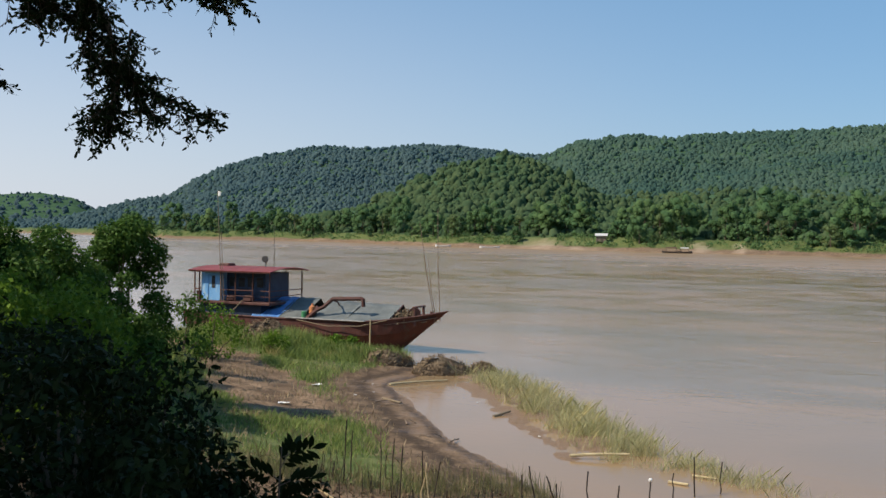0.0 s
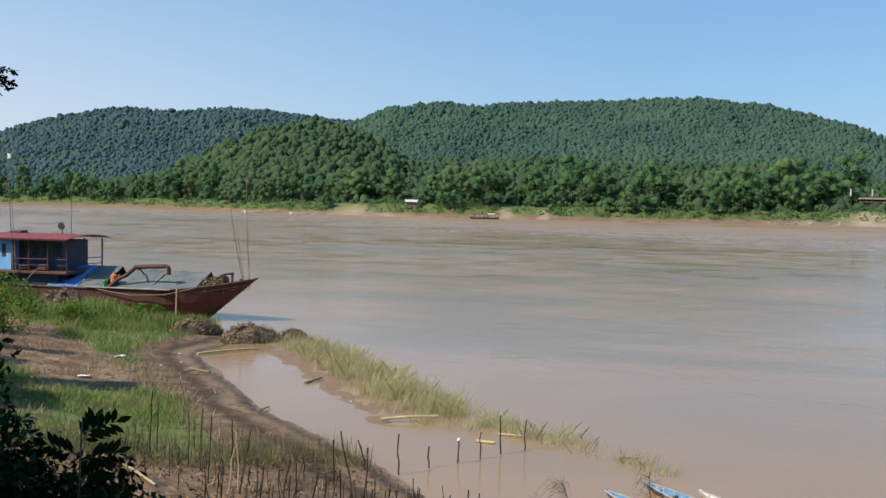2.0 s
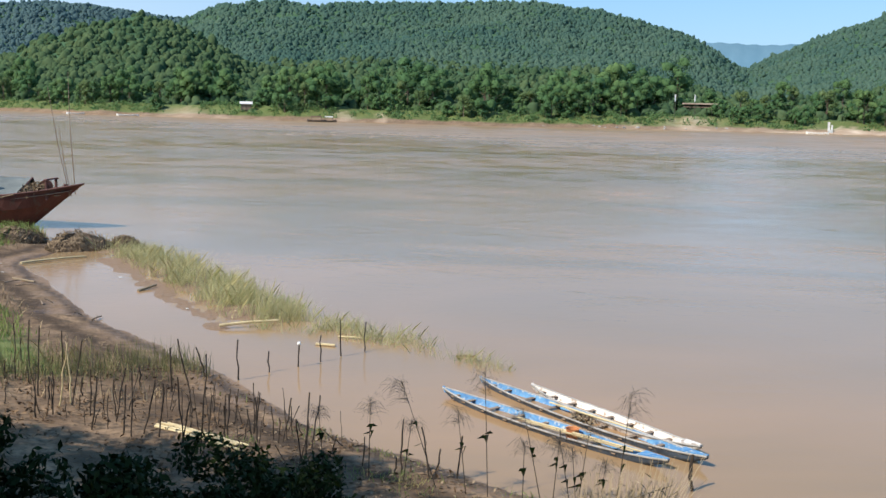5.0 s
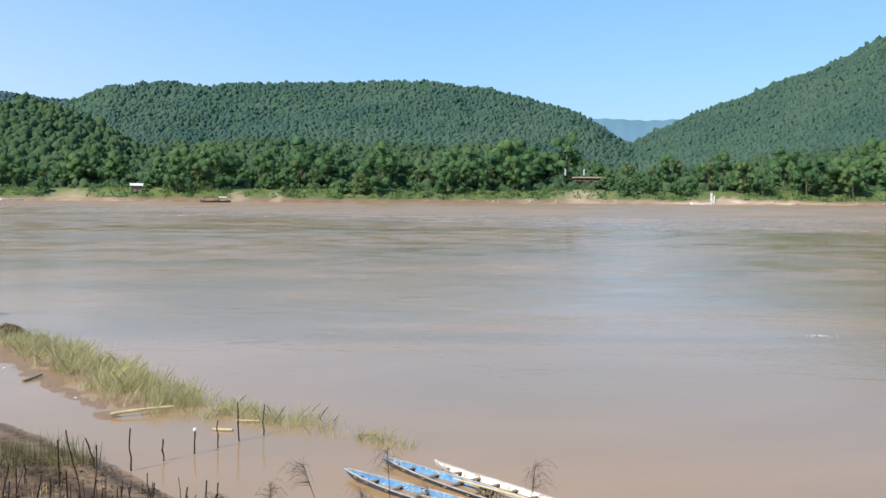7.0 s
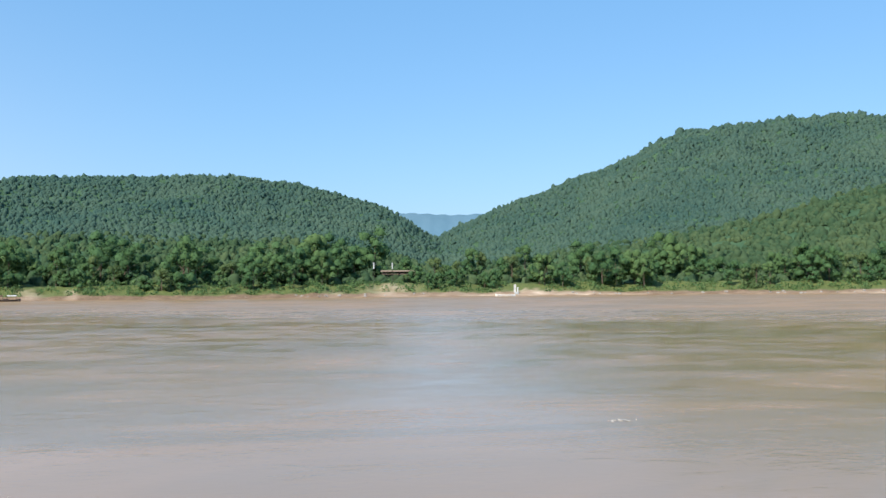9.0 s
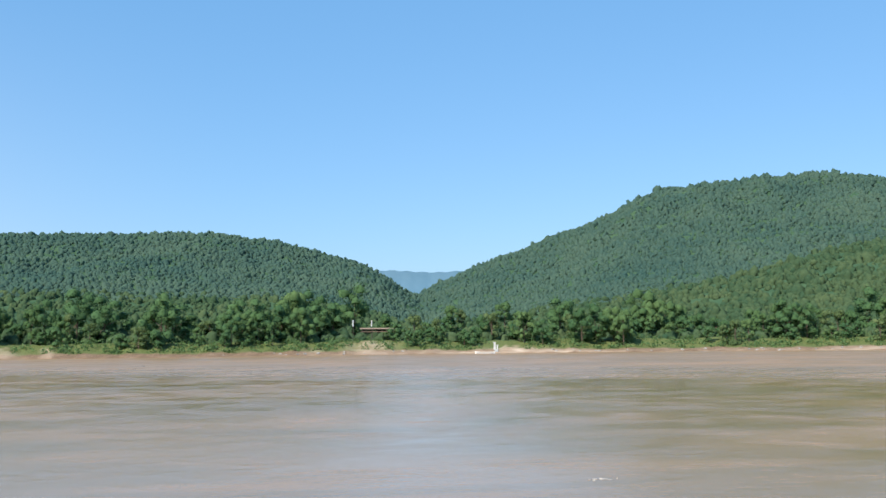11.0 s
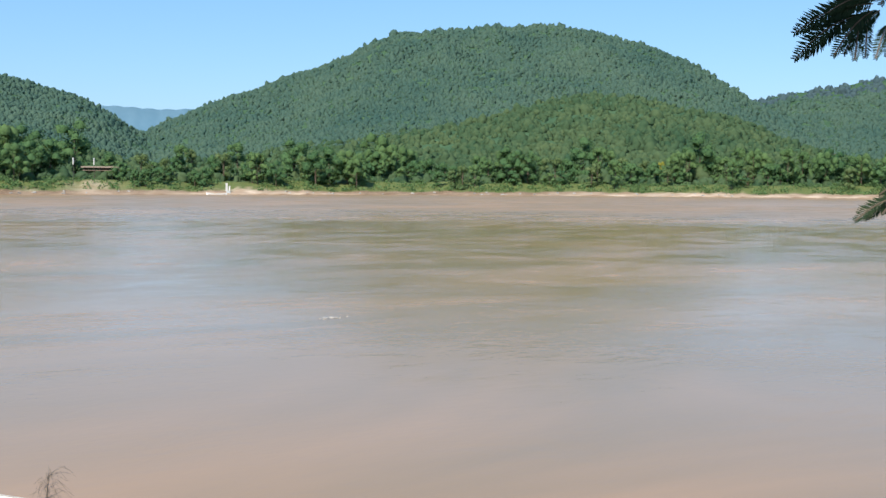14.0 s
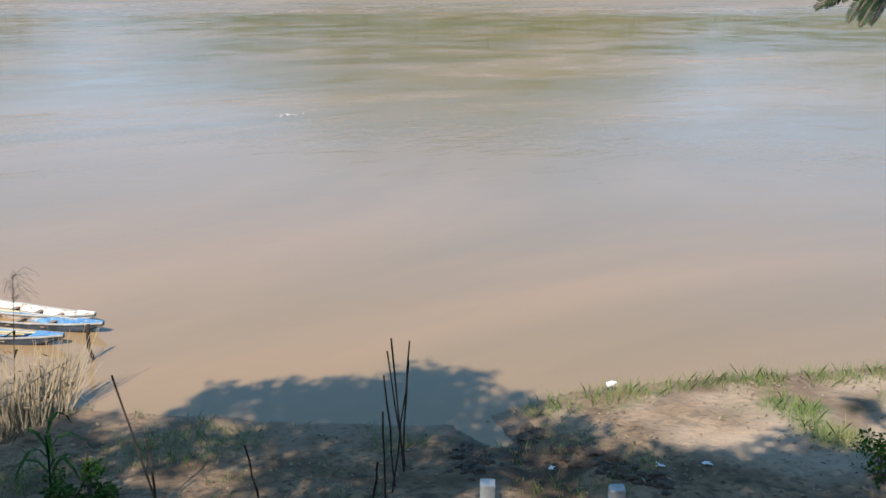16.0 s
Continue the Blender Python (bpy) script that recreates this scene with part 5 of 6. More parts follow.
# the thicket just below the viewpoint, its shade put into the leaf colour
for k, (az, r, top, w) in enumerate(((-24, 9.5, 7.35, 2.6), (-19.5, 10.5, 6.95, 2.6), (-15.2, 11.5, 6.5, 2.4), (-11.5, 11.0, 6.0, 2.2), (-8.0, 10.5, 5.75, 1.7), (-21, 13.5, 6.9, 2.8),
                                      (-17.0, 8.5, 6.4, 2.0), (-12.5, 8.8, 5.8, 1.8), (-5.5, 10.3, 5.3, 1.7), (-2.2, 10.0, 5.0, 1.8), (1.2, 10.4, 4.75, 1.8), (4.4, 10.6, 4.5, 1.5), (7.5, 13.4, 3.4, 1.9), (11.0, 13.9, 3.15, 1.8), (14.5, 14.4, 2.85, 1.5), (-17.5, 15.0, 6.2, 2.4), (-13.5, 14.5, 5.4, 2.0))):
    bush("bush", az, r, top, w, SHADED_LEAF, 0.12, 3000, "dense green bush below the path, leaves coloured dark for shade", 80 + k, group="thicket below the path", aspect=0.45)
sx, sy = at(-8.7, 9.9)
sapling = thing("sapling", (sx, sy, ground_z(sx, sy) - 0.05), "dark sapling with large paired leaflets at the thicket edge", "sapling", "thicket below the path")
tip = Vector((0.12, 0.05, 5.92 - ground_z(sx, sy)))
part("stem", Shape().tube([(0, 0, 0), tip * 0.5, tip], (0.02, 0.015, 0.008), 6), BARK, sapling)
for k, (a, h, up) in enumerate(((-10, 0.96, 0.35), (25, 0.86, 0.15), (-35, 0.80, 0.45), (10, 0.74, -0.05), (70, 0.92, 0.6), (160, 0.88, 0.3), (-60, 0.68, 0.1))):
    base_at = tip * h
    way = Vector((math.cos(radians(a)), math.sin(radians(a)), up)).normalized()
    cross = way.cross(Vector((0, 1, 0.3))).normalized()
    stalk = part("leaf_stalk", Shape().tube([base_at, base_at + way * 0.18 + Vector((0, 0, 0.03)), base_at + way * 0.34], (0.006, 0.005, 0.003), 5), BARK, sapling)
    for j in range(9):
        q = base_at + way * (0.08 + 0.032 * j)
        out = (cross * (1 if j % 2 else -1) + way * 0.7).normalized() if j < 8 else way
        wide = out.cross(Vector((0.2, 1, 0.2))).normalized() * 0.032
        part("leaflet", Shape().sheet([[q, q + wide * 0.1], [q + out * 0.07 - wide, q + out * 0.07 + wide], [q + out * 0.12 - wide * 0.8, q + out * 0.12 + wide * 0.8], [q + out * 0.165, q + out * 0.165 + wide * 0.1]], 0.002), SHADED_LEAF, stalk)
bush("bush", 34.9, 14.3, 0.85, 1.3, BUSH_LEAF, 0.09, 800, "low shaded green weed bush at the water", 96)
bush("bush", 82.4, 15.1, 1.5, 1.1, BUSH_LEAF, 0.09, 700, "low shaded green bush on the landing", 97)


# ---- trees whose crowns stand over the viewpoint ----
def shade_tree(x, y, tall, centres, radii, count, leaf, label, seed):
    rng = np.random.default_rng(seed)
    z = ground_z(x, y)
    ob = thing("shade_tree", (x, y, z - 0.1), label, "tree", "large trees on the bank")
    trunk = Shape().tube([(0, 0, -0.3), (0.1, 0.05, tall * 0.25), (0.0, 0.25, tall * 0.5), (0.3, 0.2, tall * 0.7)], (0.42, 0.34, 0.26, 0.18), 10)
    local = [(a - x, b - y, c - z) for a, b, c in centres]
    for p in local:
        trunk.tube([(0.1, 0.1, tall * 0.4), (p[0] * 0.45, p[1] * 0.45, tall * 0.4 + (p[2] - tall * 0.4) * 0.65), p], (0.1, 0.05, 0.015), 6)
    part("trunk", trunk, BARK, ob)
    p, d = clump_points(local, radii, count, rng, 0.25)
    v, f = leaves(p, d, leaf, rng, 0.9, 0.6, 0.2)
    part("crown", mesh_of("crown", v, f), SHADED_LEAF, ob)
    return ob


# unseen crown over the path; each clump is named by the shore spot it is placed to shade
shaded = ((12.8, 13.5, 0.65), (11.8, 13.3, 0.65), (12.9, 12.6, 0.7), (14.1, 11.7, 0.85), (15.0, 10.7, 0.95), (15.2, 9.9, 0.8), (14.6, 9.2, 0.9), (15.3, 8.5, 0.65), (12.5, 11.9, 1.1), (13.3, 11.1, 1.1), (13.9, 10.2, 1.2), (13.1, 10.3, 1.2),
          (12.4, 9.8, 1.2), (11.2, 11.3, 0.8), (9.9, 12.8, 0.9), (8.7, 13.9, 1.3), (11.2, 8.0, 1.4), (12.8, 7.7, 1.3), (9.2, 9.4, 1.1), (7.6, 11.6, 1.5), (10.4, 9.9, 0.7), (10.6, 12.4, 0.8), (9.4, 14.4, 1.0), (8.0, 12.7, 0.9), (8.9, 11.1, 0.6), (10.0, 8.9, 0.6),
          (13.54, 5.02, 0.9), (14.3, 4.5, 0.85), (14.82, 3.88, 0.8), (15.35, 3.25, 0.8), (15.97, 2.63, 0.8), (13.93, 3.53, 1.1), (13.07, 4.4, 1.1), (13.53, 5.84, 0.9), (14.63, 6.87, 0.7), (18.07, 2.75, 0.45), (14.77, 2.7, 1.0),
          (6.2, 16.0, 2.0), (3.8, 18.6, 2.0), (0.6, 19.8, 2.2), (-2.6, 21.0, 2.2), (4.9, 19.9, 1.4), (2.2, 21.3, 1.5), (-0.6, 22.4, 1.5), (5.5, 12, 2.2), (1, 11, 2.2), (3, 13, 2.2), (2, 15.5, 2.2), (4.5, 9.5, 2.2), (-1, 13, 2.2), (0.5, 8.5, 2.0), (8, 8, 1.6))
lee = 14.0 / math.tan(radians(SUN_EL))
tree_a = shade_tree(-7.0, -3.0, 13, [(a + lee * math.sin(radians(SUN_AZ)), b + lee * math.cos(radians(SUN_AZ)), 14.0 + (k % 3) * 0.3) for k, (a, b, r) in enumerate(shaded)],
                    [r for a, b, r in shaded], 36000, 0.30, "tall spreading shade tree on top of the bank", 101)
# tree added out of view only to shade the thicket
tree_b = shade_tree(-14.5, 6.5, 9, [(-14, 8, 15), (-11.5, 8.5, 15.5), (-12.5, 5.5, 14.5), (-15.5, 4, 14), (-17, 7, 14)], [2.6, 2.2, 2.5, 2.6, 2.4], 6500, 0.4,
                    "unseen broad tree added on the bank for shade", 102)
# the last five crown clumps are added unseen to block skylight over the landing
tree_c = shade_tree(6.0, -8.0, 10, [(6, -7, 16), (9, -5, 16.5), (3.5, -5, 16), (11, -8, 16), (6, -10, 16), (12, -4.5, 15), (15, -3.2, 15.5), (14, -7, 15), (9.5, -4.2, 14.5), (17, -6, 16)], [2.6, 2.2, 2.4, 2.4, 2.8, 2.8, 2.6, 2.8, 2.2, 2.6], 15000, 0.4, "feathery-leaved shade tree on top of the bank", 103)


def polar(az, el, r):
    return Vector((r * math.cos(radians(el)) * math.sin(radians(az)), r * math.cos(radians(el)) * math.cos(radians(az)), 8 + r * math.sin(radians(el))))


def spray(tree, limbs, seed, step, reach, leaf, per_twig):
    """Hanging branches of a tree: limbs, twigs and paired leaflets."""
    rng = random.Random(seed)
    wood, vs, n = Shape(), [], 0
    base = Vector(tree.matrix_basis.translation)
    for limb, thick, dens in limbs:
        pts = [Vector(p) - base for p in limb]
        wood.tube(pts, [thick * (1 - 0.75 * i / (len(pts) - 1)) for i in range(len(pts))], 6)
        for a, b in zip(pts, pts[1:]):
            count = max(1, int((b - a).length / step * dens))
            for i in range(count):
                p = a.lerp(b, (i + rng.random()) / count)
                way = (b - a).normalized() * 0.6 + Vector((rng.gauss(0, 0.8), rng.gauss(0, 0.8), rng.gauss(-0.25, 0.6)))
                way = way.normalized()
                long = reach * rng.uniform(0.4, 1.1)
                end = p + way * long + Vector((0, 0, -0.22 * long))
                mid = (p + end) / 2 + Vector((0, 0, 0.08 * long))
                wood.tube([p, mid, end], (0.007, 0.005, 0.003), 3)
                for k in range(per_twig):
                    u = 0.15 + 0.85 * k / (per_twig - 1)
                    q = p.lerp(mid, u * 2) if u < 0.5 else mid.lerp(end, u * 2 - 1)
                    out = Vector((rng.gauss(0, 1), rng.gauss(0, 1), rng.gauss(-0.4, 0.7))).normalized()
                    out = (out + way * 0.5).normalized()
                    wide = out.orthogonal().normalized()
                    wide.rotate(Matrix.Rotation(rng.uniform(0, 6.28), 3, out))
                    s = leaf * rng.uniform(0.6, 1.25)
                    vs += [q, q + out * s * 0.4 + wide * s * 0.19, q + out * s * 0.8 + wide * s * 0.16, q + out * s, q + out * s * 0.8 - wide * s * 0.16, q + out * s * 0.4 - wide * s * 0.19]
                    n += 1
    part("branch", wood, BARK, tree)
    f = [tuple(range(6 * k, 6 * k + 6)) for k in range(n)]
    part("foliage", mesh_of("foliage", vs, f), SHADED_LEAF, tree)


D = 12.0
start = Vector((-8.5, 9.0, 13.5))
spray(tree_a, (
    ([start, polar(-20.5, 15, D), polar(-17.6, 11, D), polar(-17.0, 8, D), polar(-17.4, 6.4, D), polar(-17.3, 5.1, D)], 0.05, 1.7),
    ([polar(-17.3, 9.0, D), polar(-15.0, 7.4, D), polar(-13.4, 6.5, D), polar(-12.0, 6.0, D)], 0.02, 1.2),
    ([polar(-20.0, 14.5, D), polar(-17, 13.4, D), polar(-14, 13.2, D), polar(-10.8, 12.5, D)], 0.03, 1.3),
    ([polar(-20.5, 14, D), polar(-21.6, 11.6, D), polar(-21.2, 10.8, D)], 0.02, 1.6),
    ([polar(-19.5, 13.4, D), polar(-18.6, 10.8, D), polar(-18.3, 8.6, D)], 0.02, 1.6),
    ([polar(-17.2, 6.8, D), polar(-18.3, 6.0, D), polar(-18.8, 5.3, D)], 0.012, 1.3),
    ([polar(-16.4, 10.6, D), polar(-16.6, 8.6, D), polar(-15.8, 7.0, D), polar(-15.0, 6.0, D)], 0.015, 1.3),
    ([polar(-30, 10, D), polar(-25, 8.2, D), polar(-23.1, 7.4, D)], 0.02, 1.0),
    ([polar(-23.5, 14.5, D), polar(-21, 13.2, D), polar(-18.5, 12.6, D)], 0.02, 1.5),
    ([polar(-22.5, 12.6, D), polar(-20.6, 11.6, D), polar(-19, 11.0, D)], 0.015, 1.4),
), 7, 0.020, 0.33, 0.072, 15)


def frond(shape_out, foot, tip, seed):
    """One feathery leaf: an arched stalk with two close rows of narrow leaflets."""
    rng = random.Random(seed)
    way = tip - foot
    long = way.length
    way.normalize()
    side = way.cross(((foot + tip) / 2 + base - Vector((0, 0, 8 + rng.uniform(-2, 2)))).normalized())
    side = (side + Vector((0, 0, -0.12))).normalized()
    n = 30
    spine = [foot.lerp(tip, i / n) + Vector((0, 0, 0.10 * long * math.sin(math.pi * i / n))) for i in range(n + 1)]
    for i in range(1, n + 1):
        reach = max(0.085, 0.5 * long) * 0.36 * min(1.0, 0.45 + 2.2 * i / n) * min(1.0, 0.35 + 2.6 * (1 - i / n))
        for s in (-1, 1):
            out = (side * s + way * rng.uniform(0.55, 0.8) + Vector((0, 0, rng.uniform(-0.2, 0.02)))).normalized()
            wide = way * long / n * 0.55
            a, b = spine[i], spine[i] + out * reach * rng.uniform(0.9, 1.1)
            m = a.lerp(b, 0.55)
            shape_out += [a - wide * 0.5, m - wide, b, m + wide, a + wide * 0.5]
    return spine


FRONDS = ((76.61, 9.25, 73.17, 7.95), (76.19, 8.69, 73.23, 6.60), (76.39, 8.68, 76.20, 6.45), (77.76, 8.16, 77.19, 6.47), (77.28, 10.87, 75.21, 9.62), (77.75, 12.03, 76.55, 11.27), (77.25, 13.06, 75.95, 12.49), (78.55, 11.60, 77.35, 9.20), (78.35, 9.90, 78.75, 7.00), (77.15, 9.60, 74.75, 8.90), (76.95, 8.90, 75.15, 6.70), (78.75, -0.69, 76.50, -1.95), (78.97, -1.18, 78.12, -2.60), (79.03, -0.02, 77.63, -0.55), (78.56, -0.98, 77.78, -1.60), (79.64, -1.25, 78.73, -2.82), (79.86, -0.53, 78.62, -2.00))
base = Vector(tree_c.matrix_basis.translation)
fv, stalks = [], Shape()
upper = [polar(90, 14, 6.0), polar(82, 12.0, 5.6), polar(78.2, 10.4, 5.3), polar(75.6, 8.9, 5.2)]
lower = [polar(97, 8, 6.0), polar(88, 3.0, 5.5), polar(82.0, 0.2, 5.2), polar(78.2, -1.2, 5.2)]
for branch in ([Vector((6.5, -6.5, 12.5))] + upper, [Vector((6.3, -7.0, 11.0))] + lower):
    stalks.tube([p - base for p in branch], (0.05, 0.03, 0.02, 0.012, 0.005), 6)
for k, (az0, el0, az1, el1) in enumerate(FRONDS):
    for j in range(2):
        r = 5.2 + 0.12 * j + 0.05 * (k % 3)
        spine = frond(fv, polar(az0 + 0.35 * j, el0, r) - base, polar(az1 + 0.5 * j, el1 + 0.1 * j, r - 0.15) - base, k * 10 + j)
        stalks.tube(spine, 0.004, 4)
part("branch", stalks, BARK, tree_c)
part("foliage", mesh_of("foliage", fv, [tuple(range(5 * k, 5 * k + 5)) for k in range(len(fv) // 5)]), FROND, tree_c)


# ---- stakes, poles and other small things ----
def stake_mesh(seed, sides=6):
    rng = random.Random(seed)
    pts = [(rng.uniform(-0.02, 0.02) * (k > 0), rng.uniform(-0.02, 0.02) * (k > 0), -0.15 + 1.15 * k / 5) for k in range(6)]
    return Shape().tube(pts, [0.020 * rng.uniform(0.8, 1.15) * (1 - 0.05 * k) for k in range(6)], sides).mesh("stake")


STAKES = [stake_mesh(k) for k in range(6)]
for me in STAKES[:5]:
    me.materials.append(STICK)
STAKES[5].materials.append(BAMBOO)


def stake(x, y, tall, lean, seed, bamboo=False, thick=1.0, lean_y=0.0, label="", foot=None):
    rng = random.Random(seed)
    ob = new("stake", STAKES[5 if bamboo else seed % 5])
    z = ground_z(x, y) if foot is None else foot
    up = Vector((lean, lean_y, math.sqrt(max(tall * tall - lean * lean, 0.01))))
    ob.matrix_basis = Matrix.Translation((x, y, z)) @ up.to_track_quat("Z", "Y").to_matrix().to_4x4() @ pose(0, 0, 0, 0, 0, rng.uniform(0, 360)) @ Matrix.Diagonal((thick, thick, tall, 1))
    return tagged(ob, label or ("pale bamboo stake leaning in the garden soil" if bamboo else "thin dark wooden stake in the muddy bank"), "stake", "garden stakes")


PLOT = ((-2.27, 29.06, 1.8, 0.07), (-2.62, 29.49, 0.5, 0.04), (-2.12, 29.88, 1.35, 0.03), (-1.18, 28.44, 1.44, 0.02), (-0.85, 28.19, 1.6, 0.07), (-0.59, 26.88, 1.74, 0.07), (-1.09, 30.33, 0.8, 0.01),
        (-0.62, 24.57, 0.5, 0.02), (-0.24, 25.11, 1.02, 0.04), (0.02, 28.96, 1.21, 0.01), (0.23, 26.07, 1.56, 0.25), (0.62, 24.87, 1.1, 0.03), (0.61, 23.5, 1.17, 0.14), (1.19, 24.71, 0.9, -0.05),
        (1.16, 24.21, 1.25, 0.24), (1.26, 22.98, 1.07, 0.07), (1.42, 22.7, 1.42, 0.04), (1.71, 22.85, 1.2, 0.26), (2.0, 22.54, 1.17, 0.12))
ROW = ((2.46, 21.97, 1.48, -0.1), (2.4, 21.77, 1.0, 0.18), (2.75, 21.3, 2.1, 0.15), (3.07, 22.47, 0.97, 0.09), (3.44, 22.37, 0.78, -0.01), (3.5, 22.35, 1.04, 0.03), (4.09, 22.64, 0.66, -0.1), (4.15, 22.17, 1.0, -0.05),
       (4.25, 23.07, 0.94, 0.13), (4.6, 22.04, 0.56, 0.04), (4.75, 22.15, 1.0, 0.18), (5.07, 21.26, 1.35, 0.06), (5.28, 21.63, 1.2, 0.2), (6.76, 19.63, 1.14, 0.04), (7.3, 19.33, 1.09, -0.17),
       (7.4, 19.22, 0.64, 0.12), (7.95, 19.29, 0.91, 0.08), (6.15, 20.42, 0.63, 0.04), (6.64, 19.66, 0.33, 0.03))
EDGE = ((2.77, 27.38, 1.23, 0.0), (3.29, 28.02, 1.4, -0.28), (3.92, 29.07, 0.94, -0.26), (4.8, 28.6, 1.2, -0.04), (5.8, 29.2, 0.65, 0.0), (6.8, 29.6, 0.75, 0.02), (7.6, 30.0, 0.85, 0.0), (8.4, 30.5, 1.25, -0.03),
        (9.3, 30.9, 1.0, 0.03), (2.01, 27.92, 0.58, -0.03), (-1.42, 28.34, 0.52, 0.0), (-0.32, 26.51, 0.58, -0.01), (0.45, 26.9, 0.5, 0.04))
for k, (x, y, tall, lean) in enumerate(PLOT + ROW):
    stake(x, y, tall * 1.05, lean, k)
for k, (x, y, tall, lean) in enumerate(EDGE):
    stake(x, y, tall + (0.0 if ground_z(x, y) > 0 else -min(ground_z(x, y), 0)), lean, 70 + k, thick=1.25, label="dark wooden stake standing in shallow water" if ground_z(x, y) < 0 else "")
stake(-0.1, 25.88, 1.62, 0.24, 5, True, 1.3)
stake(0.19, 26.08, 1.31, -0.03, 6, True, 1.1)
rng = random.Random(77)
for k in range(95):
    u = rng.random()
    x, y = -3.2 + 9.0 * u + rng.gauss(0, 0.3), 28.6 - 7.0 * u + rng.gauss(0, 1.2)
    if ground_z(x, y) > 0.05:
        stake(x, y, rng.uniform(0.3, 1.05), rng.gauss(0, 0.12), 200 + k, thick=rng.uniform(0.35, 0.8))
solid("float", Shape().lathe([(0.02, -0.02), (0.055, 0.0), (0.06, 0.04), (0.035, 0.08)], (6.82, 29.6, 0.70), 10), WHITE, "white foam float stuck on a stake", "float")

# the stakes at the landing: a leaning cluster, then a long leaning one and short ones
for k, (x, y, tall, lean, lean_y, thick) in enumerate(((11.75, 8.51, 2.27, -0.09, 0.13, 0.85),
        (11.94, 8.62, 2.01, -0.16, 0.21, 0.80),
        (12.16, 8.82, 2.08, 0.07, -0.10, 0.80),
        (10.99, 8.17, 2.16, 0.16, -0.22, 0.85),
        (11.18, 8.25, 1.86, -0.09, 0.12, 0.80),
        (10.77, 8.13, 1.41, -0.02, 0.03, 0.90),
        (10.67, 8.28, 0.60, 0.05, -0.06, 1.10))):
    stake(x, y, tall, lean, 300 + k, thick=thick, lean_y=lean_y, label="tall thin dark stake in a cluster at the water")
for k, (x, y, tall, lean, lean_y, thick) in enumerate(((8.59, 10.64, 2.18, -0.36, 0.28, 0.95), (8.63, 10.69, 1.09, -0.05, 0.04, 1.10), (8.28, 11.99, 0.71, 0.14, -0.10, 1.00), (9.42, 9.38, 1.10, -0.13, 0.13, 1.00))):
    stake(x, y, tall, lean, 310 + k, thick=thick, lean_y=lean_y, label="dark branch stuck upright in shaded mud")
stake(12.48, 17.2, 1.1, 0.03, 314, thick=2.2, label="stout mooring stake in shallow water", foot=-0.3)


def pole(name, a, b, r, mat, label, group="", bend=0.03):
    a, b = Vector(a), Vector(b)
    n = 6
    pts = [a.lerp(b, k / n) + Vector((0, 0, bend * math.sin(math.pi * k / n))) for k in range(n + 1)]
    return solid(name, Shape().tube(pts, [r * (1 - 0.05 * k) for k in range(n + 1)], 7), mat, label, name.replace("_", " "), group)


pole("bamboo_pole", (5.28, 35.5, 0.12), (7.4, 35.45, 0.2), 0.06, BAMBOO, "pale bamboo pole lying on the reeds", "drifted bamboo")
pole("bamboo_pole", (8.0, 32.2, 0.03), (8.55, 31.8, 0.05), 0.06, BAMBOO, "short yellow bamboo piece at the water", "drifted bamboo", 0)
pole("bamboo_pole", (9.0, 33.0, 0.05), (9.7, 32.6, 0.06), 0.04, BAMBOO, "short pale bamboo piece at the water", "drifted bamboo", 0)
pole("bamboo_pole", (-1.7, 52.0, 0.08), (1.3, 53.7, 0.06), 0.06, BAMBOO, "long pale bamboo pole floating at the shore", "drifted bamboo")
pole("bamboo_pole", (-2.97, 27.97, ground_z(-2.97, 27.97) + 0.07), (-1.85, 25.64, ground_z(-1.85, 25.64) + 0.06), 0.045, BAMBOO, "pale bamboo pole lying on garden soil", "drifted bamboo", 0)
pole("driftwood", (3.1, 43.5, 0.03), (3.9, 44.3, 0.12), 0.07, DRY, "short piece of grey driftwood in the pool", "driftwood", 0)
pole("driftwood", (-1.9, 47.2, 0.14), (-1.0, 46.2, 0.12), 0.06, DRY, "short piece of driftwood on wet mud", "driftwood", 0)
pole("driftwood", (12.0, 29.5, 0.02), (12.6, 29.3, 0.03), 0.06, DRY, "floating stick beside the reeds", "driftwood", 0)
rng = random.Random(9)
for k in range(12):
    u = rng.random()
    x, y = -3.6 + 4.4 * u + rng.gauss(0, 0.35), 52.0 - 15.0 * u + rng.gauss(0, 0.5)
    long, a = rng.uniform(0.25, 0.9), rng.uniform(0, 6.28)
    x2, y2 = x + long * math.cos(a), y + long * math.sin(a)
    pole("driftwood", (x, y, max(ground_z(x, y), 0.0) + 0.03), (x2, y2, max(ground_z(x2, y2), 0.0) + 0.05 + 0.12 * rng.random()), rng.uniform(0.015, 0.035), WOOD, "thin stick of pale driftwood on wet mud", "driftwood", 0.02)
rng = random.Random(5)
for k in range(7):
    a = (2.15 + rng.gauss(0, 0.12), 23.8 + rng.gauss(0, 0.15))
    b = (3.55 + rng.gauss(0, 0.15), 21.65 + rng.gauss(0, 0.15))
    pole("bamboo_pole", (*a, ground_z(*a) + 0.05 + 0.03 * (k % 3)), (*b, ground_z(*b) + 0.05 + 0.03 * (k % 3)), 0.032, BAMBOO, "split bamboo pole in a loose pile", "pile of bamboo poles", 0.02)


